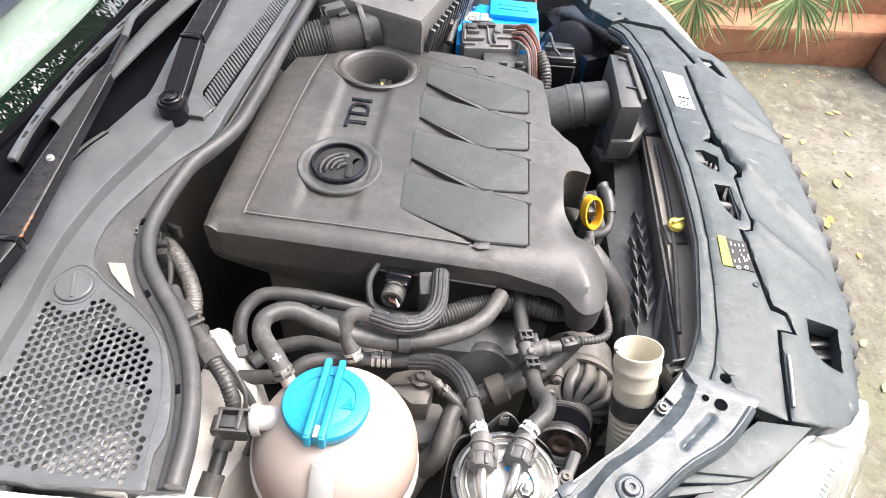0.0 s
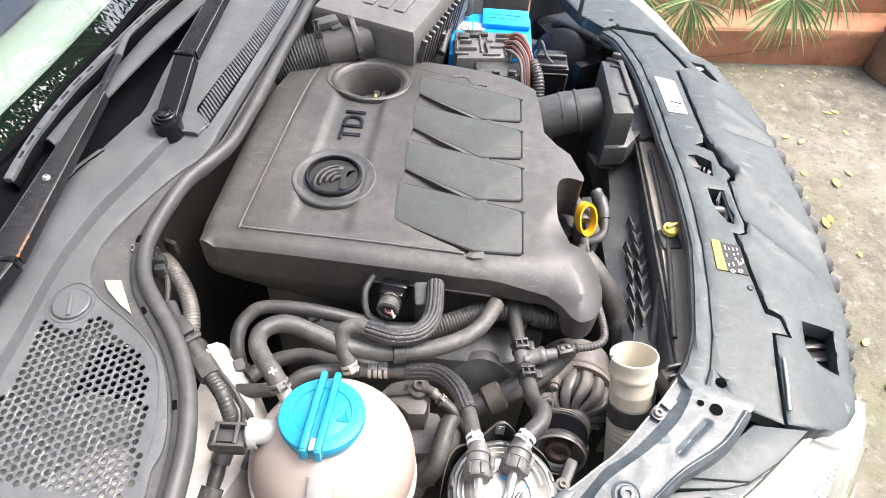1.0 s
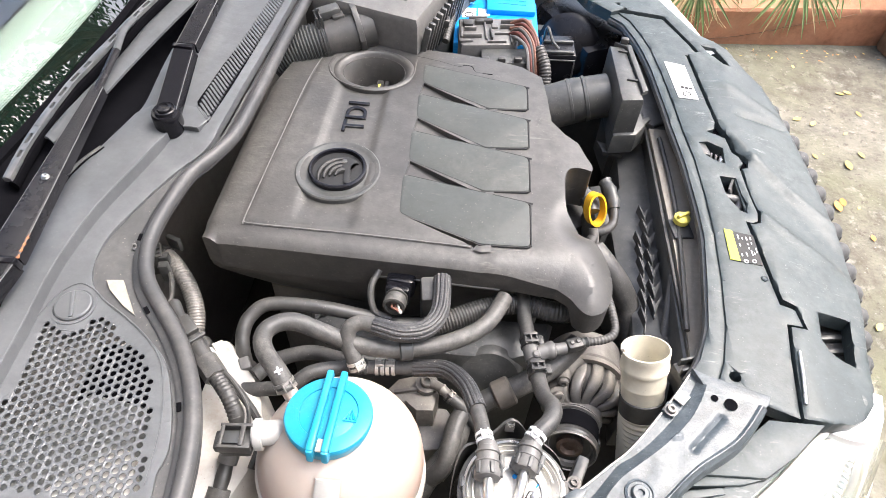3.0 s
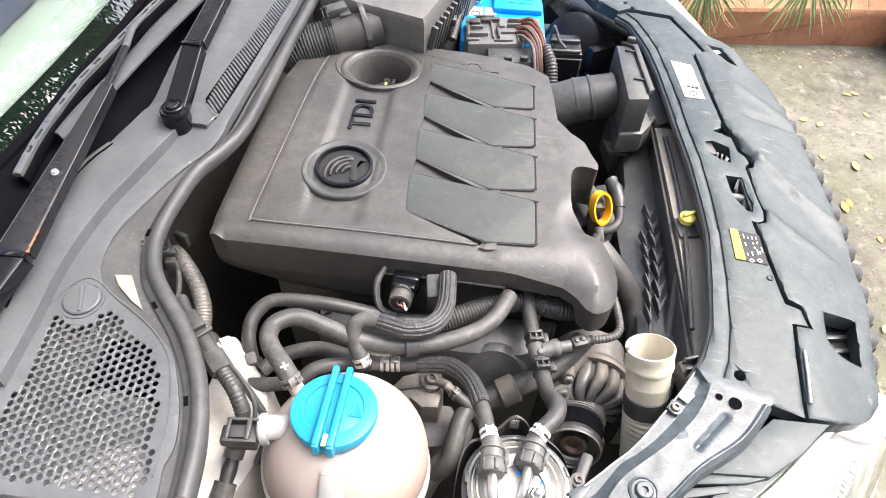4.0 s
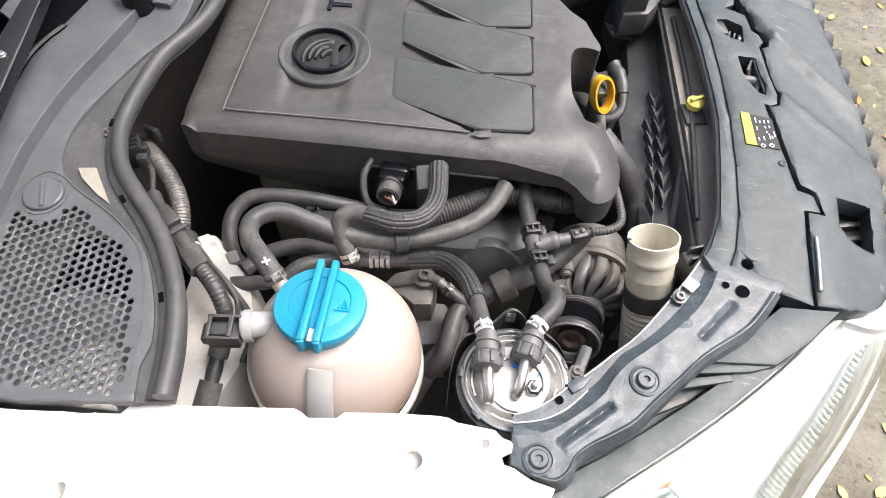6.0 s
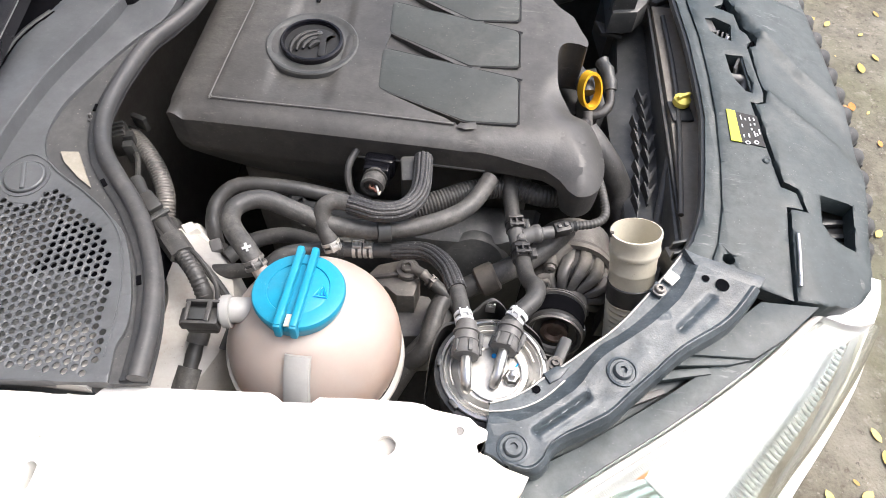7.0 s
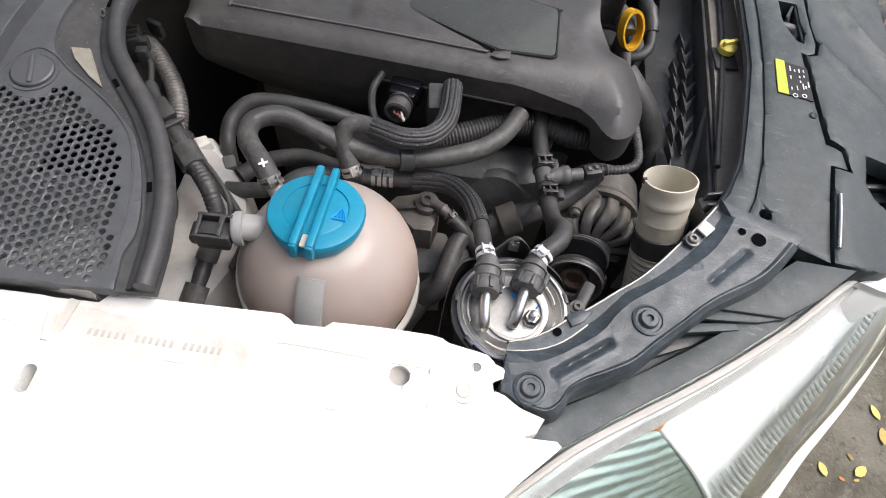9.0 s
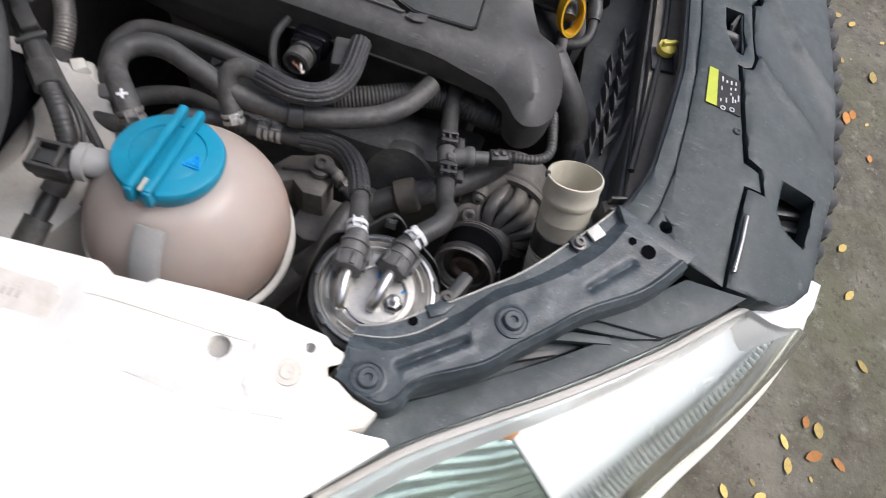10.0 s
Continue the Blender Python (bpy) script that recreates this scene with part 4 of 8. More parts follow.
    for k in range(102):
        y = 0.735 + k * 0.0068
        x = float(np.interp(y, (0.73, 0.8, 0.9, 1.0, 1.4), (-0.278, -0.275, -0.266, -0.26, -0.254)))
        block(float(np.interp(y, (0.73, 0.76, 0.9, 1.4), (0.026, 0.033, 0.03, 0.026))), 0.0027, 0.004, pose(x, y, 0.9136, 0, 0, -50), 0, bm)
    v = part("slats", bm, cowl_mat, t)
    tagged(v, kind="stuff")
    # black bed put in for the shade between the slats
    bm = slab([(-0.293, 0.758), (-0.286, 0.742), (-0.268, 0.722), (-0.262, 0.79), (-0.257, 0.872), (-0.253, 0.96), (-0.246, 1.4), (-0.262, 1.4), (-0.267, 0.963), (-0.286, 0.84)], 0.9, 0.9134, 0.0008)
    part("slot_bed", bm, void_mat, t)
    # black block put in for the unlit depth of the intake
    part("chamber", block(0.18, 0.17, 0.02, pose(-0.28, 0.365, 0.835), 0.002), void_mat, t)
    part("chamber_sheet", slab([(-0.345, 0.277), (-0.18, 0.277), (-0.2, 0.315), (-0.214, 0.372), (-0.262, 0.378), (-0.3, 0.345), (-0.338, 0.33)], 0.84, 0.886, 0.004), sheet_mat, t, "wet grey sheet below the intake")
    part("drain_sheet", slab([(-0.27, 0.277), (-0.183, 0.277), (-0.188, 0.303), (-0.2, 0.327), (-0.213, 0.332), (-0.236, 0.312)], 0.88, 0.8935, 0.003), dirty_white, t, "pale painted metal below the intake")
    rnd = random.Random(8)
    bm = bmesh.new()
    for k in range(54):
        cx, cy = ((-0.291, 0.424), (-0.286, 0.41), (-0.268, 0.428), (-0.29, 0.35), (-0.276, 0.34), (-0.283, 0.3))[k % 6]
        q = rnd.uniform(0.0006, 0.0017)
        lathe([(q, 0), (q * 0.8, q * 0.5), (q * 0.4, q * 0.75), (0, q * 0.8)], 8, pose(cx + rnd.gauss(0, 0.011), cy + rnd.gauss(0, 0.009), 0.9003), bm)
    tagged(part("rain_water", bm, drop_mat, t, "glistening rain drops"), kind="stuff")
    part("deck", sheet(deck, lambda x, y: 0.9148 + 0.0004 * bump2(x, y, 20), 0.008, 0.016, (), 0.0008), cowl_mat, t, "smooth raised field under the wipers", 30)
    part("edge_strip", tube([(x + 0.005, y, 0.9145) for x, y in deck[-5:-1]], 0.0012, 6, 4), void_mat, t, "thin black rubber line")
    part("edge_strip", tube([(x + 0.001, y, 0.9148) for x, y in deck[-5:-1]], 0.002, 6, 4), trim_mat, t)
    part("deck_edge", tube([(x - 0.001, y, 0.9146) for x, y in crest[::2]], 0.0012, 6, 3), cowl_mat, t, "thin raised edge line")
    # dirty flange and rubber seal
    path = [(-0.138, 0.285), (-0.144, 0.329), (-0.157, 0.372), (-0.176, 0.408), (-0.2, 0.44), (-0.227, 0.468), (-0.248, 0.492), (-0.261, 0.518), (-0.268, 0.548), (-0.268, 0.59), (-0.262, 0.64), (-0.246, 0.677), (-0.234, 0.713), (-0.2305, 0.766), (-0.2285, 0.83), (-0.227, 0.92), (-0.222, 1.07), (-0.22, 1.42)]
    fl = rim + [(p.x, p.y) for p in reversed(spline([(x, y, 0) for x, y in path], 4))]
    part("flange", sheet(fl, lambda x, y: 0.896 + 0.001 * bump2(x, y, 30), 0.012, 0.006), flange_mat, t, "dirty brownish edge beside the seal")
    mid = [(x - float(np.interp(y, (0.3, 0.42, 0.52, 0.7), (0.0055, 0.0045, 0.002, 0.0))), y, 0.9035) for x, y in path]
    s = solo("rubber_seal", tube(mid, 0.0076, 18, 6, flat=1.15), seal_mat, "dusty black rubber bonnet seal along the scuttle", "seal")
    nor = [Vector((-(b[1] - a[1]), b[0] - a[0], 0)).normalized() for a, b in zip([mid[0]] + mid[:-1], mid[1:] + [mid[-1]])]
    lip = [[Vector(p) + (n if n.x < 0 else -n) * d + Vector((0, 0, h)) for p, n in zip(mid, nor)] for d, h in ((0.005, 0.002), (0.0078, -0.002), (0.0125, -0.003), (0.0145, -0.0042), (0.0148, -0.008))]
    part("lip", strip(lip, 6, 2), seal_mat, s, "flat rubber lip")
    for k in (2, 5, 8):
        q = lip[2][k]
        part("lip_notch", block(0.004, 0.009, 0.0012, Matrix.Translation(q) @ pose(0, 0, 0.0004, 0, 0, math.degrees(math.atan2(nor[k].y, nor[k].x))), 0.0005), void_mat, s)
    part("stud", lathe([(0.004, 0), (0.004, 0.002), (0.0018, 0.003), (0.0015, 0.007), (0, 0.008)], 12, pose(-0.283, 0.535, 0.897)), fuse_mat, s)


scuttle()


def wiper(pivot, knee, tip, w0, w1, blade, hook, wing, rusty, label):
    t = thing("wiper_arm", label, "wiper", pivot, "windscreen wipers")
    P, K, T = Vector(pivot), Vector(knee), Vector(tip)
    part("hub", lathe([(0.0165, -0.02), (0.017, 0.0), (0.017, 0.006), (0.0155, 0.009), (0, 0.01)], 28, Matrix.Translation(P)), gloss_mat, t)
    part("hub_foot", lathe([(0.0135, -0.022), (0.0145, -0.014), (0.0135, -0.01)], 24, Matrix.Translation(P)), steel_mat, t)
    part("nut_cover", lathe([(0.0125, 0.008), (0.0125, 0.0125), (0.0112, 0.0135), (0.0105, 0.0115), (0.0085, 0.0115), (0.008, 0.0145), (0.006, 0.0155), (0.0055, 0.0135), (0, 0.0135)], 24, Matrix.Translation(P)), arm_mat, t)

    def channel(a, b, wa, wb, h):
        """A pressed channel with a flat back; gives the mesh and its two upper edges."""
        d = b - a
        side = Vector((0, 0, 1)).cross(d.normalized()).normalized()
        up = d.normalized().cross(side)
        if up.z < 0:
            side, up = -side, -up
        bm = bmesh.new()
        rings, edges = [], ([], [])
        for k in range(9):
            s = k / 8
            w = wa + (wb - wa) * s
            prof = [(-w, -h), (-w, 0.1 * h), (-w * 0.97, h * 0.35), (-w * 0.9, h * 0.45), (w * 0.9, h * 0.45), (w * 0.97, h * 0.35), (w, 0.1 * h), (w, -h)]
            rings.append([bm.verts.new(a + d * s + side * u + up * v) for u, v in prof])
            for e, u in zip(edges, (-1, 1)):
                e.append(a + d * s + side * u * w * 0.97 + up * h * 0.33)
        for r, q in zip(rings, rings[1:]):
            for j in range(8):
                bm.faces.new((r[j], r[(j + 1) % 8], q[(j + 1) % 8], q[j]))
        bm.faces.new(rings[0])
        bm.faces.new(rings[-1])
        return bm, edges

    bm, ed = channel(P + (K - P).normalized() * 0.004 + Vector((0, 0, 0.004)), K, w0, w0, 0.012)
    root = part("arm_root", bm, gloss_mat, t, "glossy black arm root", 30)
    part("root_end", block(w0 * 2.15, 0.007, 0.016, along(K, T) @ pose(0, 0, -0.002, 90, 0, 0), 0.003), gloss_mat, t)
    bm, ed2 = channel(K.lerp(T, 0.012), T, w0, w1, 0.01)
    arm = part("arm", bm, arm_mat, t, "flat satin black arm", 30)
    for e in (*ed, *ed2):
        part("worn_edge", tube(e, 0.0006, 6, 2), blade_mat, arm, "thin pale edge")
    m = along(K.lerp(T, 0.45), T)
    rp = K.lerp(T, 0.42)
    bolt("rivet", rp.x, rp.y, rp.z + 0.0042, 0.0032, t, steel_mat, washer=1.25)
    if rusty:
        rnd = random.Random(2)
        for k in range(7):
            e = ed2[0][0].lerp(ed2[0][-1], 0.01 + 0.016 * k) if ed2[0][0].x > ed2[1][0].x else ed2[1][0].lerp(ed2[1][-1], 0.01 + 0.016 * k)
            part("rust_patch", block(0.0015 + 0.002 * rnd.random(), 0.007, 0.0016, Matrix.Translation(e) @ pose(-0.001, 0, 0.0, 0, 8, rnd.uniform(-25, 25)), 0.001), rust_mat, arm)
    # blade: a slotted grey frame over a black rubber lip
    line = dense(blade, 0.0048)
    fr = bmesh.new()
    n = len(line)
    for i in range(n - 1):
        mm = along(line[i], line[i + 1])
        l = (line[i + 1] - line[i]).length
        for u in (-0.003, 0.003):
            block(0.0024, 0.006, l * 1.05, mm @ pose(u, 0, l / 2), 0, fr)
        if i % 5 in (3, 4):
            block(0.0075, 0.0058, l * 1.02, mm @ pose(0, 0, l / 2), 0, fr)
    bl = part("blade_frame", fr, blade_mat, t, "pale grey slotted blade frame")
    for f in (0.0, 0.17, 0.42, 0.55):
        i = min(n - 7, int(f * n))
        mm = along(line[i], line[i + 6])
        l = (line[i + 6] - line[i]).length
        part("blade_cap", block(0.009, 0.0085, l, mm @ pose(0, 0, l / 2), 0.002), blade_mat, bl)
    part("blade_rubber", tube([p + Vector((0.003, 0, -0.008)) for p in line[::4]], 0.0045, 8, 2, flat=1.6), void_mat, bl)
    if hook:
        part("hook_rod", tube(hook[:2], 0.0048, 10, 4, flat=0.7), arm_mat, t)
        part("hook", tube(hook[1:], 0.0045, 10, 6, flat=0.8), spoiler_mat, t, "grey hook clipped on the blade")
    if wing:
        bm = bmesh.new()
        rows = []
        for a, b in zip(spline(wing[0], 8), spline(wing[1], 8)):
            rows.append([bm.verts.new(a.lerp(b, s) + Vector((0, 0, 0.004 * math.sin(math.pi * s)))) for s in (0, 0.12, 0.35, 0.65, 0.88, 1)])
        for a, b in zip(rows, rows[1:]):
            for j in range(5):
                bm.faces.new((a[j], a[j + 1], b[j + 1], b[j]))
        ext = bmesh.ops.extrude_face_region(bm, geom=bm.faces[:])
        for v in ext["geom"]:
            if isinstance(v, bmesh.types.BMVert):
                v.co.z -= 0.003
        part("spoiler", bm, spoiler_mat, t, "smooth grey plastic spoiler beside the blade")


wiper((-0.309, 0.71, 0.925), (-0.314, 0.805, 0.955), (-0.31, 1.25, 1.0), 0.0122, 0.009, [(-0.40, 1.0, 0.975), (-0.39, 1.2, 0.98), (-0.385, 1.4, 0.985)], None, None, False, "black wiper arm with a glossy root on the scuttle")
wiper((-0.385, 0.37, 0.925), (-0.368, 0.471, 0.942), (-0.3715, 0.7, 0.966), 0.0158, 0.0062, [(-0.415, 0.568, 0.945), (-0.417, 0.625, 0.952), (-0.411, 0.701, 0.96), (-0.401, 0.741, 0.966), (-0.388, 0.803, 0.972), (-0.377, 0.857, 0.976), (-0.35, 0.99, 0.98)],
      [(-0.371, 0.69, 0.966), (-0.372, 0.757, 0.978), (-0.379, 0.795, 0.98), (-0.38, 0.825, 0.977)],
      ([(-0.407, 0.631, 0.95), (-0.401, 0.68, 0.953), (-0.384, 0.772, 0.957), (-0.375, 0.864, 0.96), (-0.355, 0.99, 0.962)], [(-0.393, 0.624, 0.95), (-0.376, 0.688, 0.953), (-0.361, 0.773, 0.957), (-0.343, 0.87, 0.96), (-0.318, 0.99, 0.962)]), True, "black wiper arm with rusty edge and slotted grey blade")


# ---- engine and its cover ----
def engine():
    t = thing("engine_block", "dark oily engine block under the plastic cover", "engine", (0, 0.8, 0.4))
    part("block", block(0.36, 0.36, 0.4, pose(-0.02, 0.79, 0.6), 0.03), bay_mat, t)
    part("timing_cover", slab([(-0.13, 0.585), (-0.125, 0.56), (-0.1, 0.542), (-0.05, 0.534), (0.06, 0.53), (0.13, 0.535), (0.165, 0.552), (0.175, 0.6)], 0.48, 0.756, 0.02), trim_mat, t, "smooth black belt cover")
    part("cover_boss", lathe([(0.042, 0.0), (0.042, 0.01), (0.036, 0.018), (0.02, 0.021), (0, 0.022)], 32, along((0.1, 0.54, 0.715), (0.1, 0.5, 0.735))), trim_mat, t, "round dome on the belt cover")
    part("gearbox", block(0.3, 0.3, 0.25, pose(-0.02, 1.1, 0.5), 0.04), bay_mat, t)
    mt = part("engine_mount", slab([(-0.02, 0.48), (-0.006, 0.5), (0.016, 0.508), (0.036, 0.5), (0.043, 0.486), (0.039, 0.464), (0.02, 0.462), (0.006, 0.472), (-0.008, 0.462)], 0.7, 0.745, 0.004), casting_mat, t, "dusty cast alloy engine mount")
    part("mount_rib", block(0.034, 0.004, 0.006, pose(0.008, 0.485, 0.747, 0, 0, 15), 0.001), dark_alu, mt)
    part("mount_boss", lathe([(0.013, -0.01), (0.013, 0.004), (0.011, 0.006), (0, 0.006)], 20, pose(0.028, 0.494, 0.745)), dark_alu, mt)
    bolt("mount_bolt", 0.028, 0.494, 0.751, 0.0075, t, dark_alu)
    bj = part("banjo_pipe", tube([(0.034, 0.493, 0.754), (0.044, 0.488, 0.756), (0.056, 0.479, 0.755)], 0.0058, 12, 5, lambda i, s: 1.15 if i in (0, 1, 6) else 0.95), dark_alu, t, "dusty metal pipe end")
    part("pipe_hose", tube([(0.056, 0.479, 0.755), (0.071, 0.47, 0.75), (0.085, 0.462, 0.735), (0.1, 0.455, 0.71)], 0.0068, 12, 5), rubber_mat, t)
    clamp(t, [(0.05, 0.484, 0.756), (0.056, 0.479, 0.755), (0.066, 0.473, 0.752)], 0.5, 0.0068, 0.008, dark_alu)
    part("valve_box", slab([(0.013, 0.484), (0.033, 0.4895), (0.053, 0.489), (0.0585, 0.483), (0.059, 0.438), (0.03, 0.432), (0.012, 0.44)], 0.6, 0.705, 0.006), fuse_mat, t, "smooth dusty box under the mount")
    part("side_hose", tube([(0.085, 0.487, 0.735), (0.077, 0.474, 0.742), (0.067, 0.456, 0.742), (0.062, 0.43, 0.738), (0.057, 0.408, 0.73), (0.044, 0.398, 0.72), (0.02, 0.39, 0.7)], 0.0105, 14, 6), rubber_mat, t)
    for k in range(4):
        part("print_bar", block(0.0012, 0.004, 0.0006, pose(0.064 + 0.0006 * k, 0.436 + 0.006 * k, 0.7487, 0, 0, -12), 0), fuse_mat, t)


engine()


def engine_cover():
    out = [(-0.246, 0.594), (-0.2465, 0.66), (-0.246, 0.76), (-0.24, 0.873), (-0.224, 0.941), (-0.2, 0.96), (-0.172, 0.978), (-0.11, 0.99), (-0.05, 0.988), (0.01, 0.985), (0.064, 0.978), (0.11, 0.968),
           (0.14, 0.948), (0.148, 0.9), (0.154, 0.85), (0.172, 0.826), (0.19, 0.812), (0.2, 0.788), (0.207, 0.774), (0.206, 0.764), (0.197, 0.765), (0.185, 0.764), (0.176, 0.758), (0.1715, 0.744), (0.171, 0.722), (0.1715, 0.7), (0.176, 0.685), (0.191, 0.671), (0.21, 0.664), (0.22, 0.648),
           (0.2275, 0.622), (0.229, 0.602), (0.226, 0.582), (0.217, 0.564), (0.202, 0.555), (0.19, 0.559), (0.179, 0.571), (0.163, 0.5805), (0.111, 0.586), (0.03, 0.5875), (-0.047, 0.5885), (-0.15, 0.5895), (-0.228, 0.5895)]

    a, b = out.index((0.2, 0.788)), out.index((0.163, 0.5805))
    out = out[:a] + [(p.x, p.y) for p in spline([(*q, 0) for q in out[a:b + 1]], 4)] + out[b + 1:]
    near_edge = [(p, q) for p, q in zip(out, out[1:]) if p[1] < 0.672 and q[1] < 0.672 and p[0] > -0.24]

    def ease(k):
        k = max(0.0, min(1.0, k))
        return k * k * (3 - 2 * k)

    def zf(x, y):
        z = 0.86 - 0.5 * max(0, x - 0.16) ** 1.5
        z -= 0.006 * math.exp(-max(0, x + 0.246) / 0.007)
        # a tight round along the front edge that widens into the domed nose
        if y < 0.73:
            dd = min(dist_seg(x, y, a, b) for a, b in near_edge)
            k = ease((x - 0.06) / 0.14)
            z -= (0.008 + 0.014 * k) * max(0.0, 1 - dd / (0.018 + 0.036 * k)) ** 2.2
        # the front edge steps up beyond the first rib's fan
        if y < 0.614:
            z -= 0.003 * (1 - ease((x - 0.072) / 0.022)) * min(1, (0.614 - y) * 150)
        d = math.hypot(x + 0.104, (y - 0.928) * 1.2)
        z -= 0.006 * math.exp(-((max(0, d - 0.045)) / 0.012) ** 2)
        if y > 0.6145:
            z += 0.0013 * (1 + math.tanh((x - float(np.interp(y, (0.61, 0.8, 0.96), (-0.203, -0.197, -0.184)))) * 500)) * min(1, (y - 0.6145) * 300)
            z -= 0.0026 * max(0, min(1, (x - 0.05) / 0.08))
        if 0.6 < y < 0.905:
            z -= 0.0056 * (ease((x + 0.152) / 0.013) - ease((x + 0.084) / 0.013)) * min(1, (0.905 - y) / 0.02) * max(0, min(1, (y - 0.612) / 0.05))
        return z

    def low(x, y):
        if y < 0.63:
            return float(np.interp(x, (-0.25, -0.24, -0.176, -0.058, -0.05, 0.1, 0.168, 0.1785, 0.186, 0.23), (0.812, 0.81, 0.803, 0.8, 0.821, 0.821, 0.822, 0.822, 0.799, 0.795)))
        return 0.79 if x > 0.15 else 0.8
    ribs, wedges = [], []
    for k in range(4):
        n0 = (0.652, 0.744, 0.829, 0.907)[k]
        d0, e0 = (0.620, 0.708, 0.788, 0.866)[k], (0.689, 0.769, 0.845, 0.918)[k]
        f0, t0 = (0.717, 0.801, 0.880, 0.950)[k], (0.617, 0.702, 0.781, 0.862)[k]
        ribs.append(((-0.031 - 0.001 * k, f0), (0.127 - 0.003 * k, e0), (0.1295 - 0.003 * k, d0), (0.072 - 0.002 * k, t0), (-0.026 - 0.0015 * k, n0)))
        g0 = n0 - (0.006 if k == 0 else 0.024)
        wedges.append([(-0.024 - 0.0015 * k, n0 - 0.0015), (-0.026 - 0.0015 * k, g0), (0.074 - 0.002 * k, t0 - 0.008)] if k else [(-0.02, n0 - 0.003), (0.03, 0.627), (0.074, t0 - 0.007), (0.074, t0 - 0.0015)])
    t = thing("engine_cover", "dusty dark grey plastic engine cover with four sloped ribs", "engine cover", (-0.02, 0.77, 0.8))
    hole = circle(-0.104, 0.928, 0.045, 28, 0.85)
    part("shell", sheet(out, zf, 0.005, 0.05, [hole, *wedges], 0.0, low), cover_mat, t)
    skirt = [[(-0.244, 0.592, 0.813), (-0.2, 0.5915, 0.81), (-0.15, 0.591, 0.806), (-0.053, 0.59, 0.803)], [(-0.243, 0.5935, 0.802), (-0.2, 0.593, 0.794), (-0.15, 0.593, 0.786), (-0.053, 0.592, 0.776)],
             [(-0.24, 0.598, 0.79), (-0.2, 0.598, 0.776), (-0.15, 0.598, 0.764), (-0.053, 0.597, 0.752)], [(-0.235, 0.612, 0.78), (-0.2, 0.612, 0.762), (-0.15, 0.612, 0.748), (-0.053, 0.612, 0.738)]]
    part("lower_skirt", strip(skirt, 6, 4), cover_mat, t, "lower skirt curving under the cover")
    part("cutout_cheek", block(0.004, 0.03, 0.07, pose(-0.0545, 0.606, 0.782), 0.001), black_mat, t)
    # moulded line round the raised field: highlight as a paler tube, shade as black
    line = [(-0.168, 0.962, 0.8612), (-0.182, 0.955, 0.8612), (-0.192, 0.9, 0.8612), (-0.197, 0.8, 0.8612), (-0.2025, 0.628, 0.8612), (-0.2, 0.617, 0.8612), (-0.19, 0.614, 0.8612), (-0.06, 0.6145, 0.8612), (0.062, 0.6125, 0.8612)]
    part("field_line", tube(line, 0.0011, 6, 4), fuse_mat, t, "paler line for the highlight on the moulded edge")
    part("field_groove", tube([(x + 0.0016, y + 0.0014, z - 0.0004) for x, y, z in line], 0.0009, 6, 4), black_mat, t)
    part("filler_collar", lathe([(0.034, -0.06), (0.0355, -0.04), (0.039, -0.02), (0.044, -0.007), (0.0485, -0.0005), (0.052, 0.002), (0.0555, 0.0022), (0.059, 0.0005), (0.06, -0.008), (0.05, -0.014), (0.042, -0.024), (0.037, -0.06)], 44, pose(-0.104, 0.928, 0.861) @ Matrix.Diagonal((1, 0.84, 1, 1)), close=True), cover_mat, t)
    # black floor put in for the shade inside the filler
    part("filler_well", lathe([(0.044, -0.05), (0.04, -0.055), (0.0, -0.055)], 32, pose(-0.104, 0.928, 0.845)), void_mat, t)
    cap = part("oil_cap", lathe([(0.03, -0.065), (0.03, -0.05), (0.027, -0.046), (0, -0.046)], 28, pose(-0.1, 0.931, 0.861)), black_mat, t)
    part("cap_grip", block(0.01, 0.045, 0.012, pose(-0.1, 0.931, 0.82), 0.002), black_mat, cap)
    part("cap_print", block(0.003, 0.02, 0.0012, pose(-0.1, 0.931, 0.8266), 0), lime_mat, cap, "worn yellow print")
    part("cap_grip", block(0.006, 0.045, 0.012, pose(-0.09, 0.931, 0.82), 0.002), black_mat, cap)
    lip = [(-0.0535, 0.591, 0.755), (-0.0535, 0.589, 0.8), (-0.049, 0.588, 0.815), (-0.038, 0.5875, 0.8205), (0.02, 0.587, 0.8215), (0.1, 0.5855, 0.8215)]
    part("cutout_lip", tube(lip, 0.0015, 8, 6), cover_mat, t, "rounded lip of the cut-out")
    # U-shaped bead round the filler
    arc = [(-0.108 + 0.0625 * math.cos(radians(a)), 0.934 + 0.052 * math.sin(radians(a)), 0.8618) for a in range(180, 361, 15)]
    part("filler_bead", tube([(-0.158, 0.978, 0.861), (-0.166, 0.957, 0.8616), *arc, (-0.046, 0.95, 0.8618), (-0.044, 0.984, 0.861)], 0.0015, 6, 3), cover_mat, t, "fine raised bead")
    # emblem: a dished ring round a dark disc with a plain raised mark
    m = pose(-0.112, 0.713, 0.8612)
    part("emblem_ring", lathe([(0.0535, -0.012), (0.053, 0.0015), (0.0515, 0.003), (0.049, 0.003), (0.046, 0.0012), (0.04, -0.0004), (0.036, 0.0006), (0, 0.001)], 56, m), trim_mat, t)
    part("emblem_rim", lathe([(0.036, 0.0), (0.036, 0.006), (0.0345, 0.0075), (0.0325, 0.0075), (0.031, 0.004), (0.031, 0.0)], 48, m, close=True), gloss_mat, t, "glossy black emblem rim")
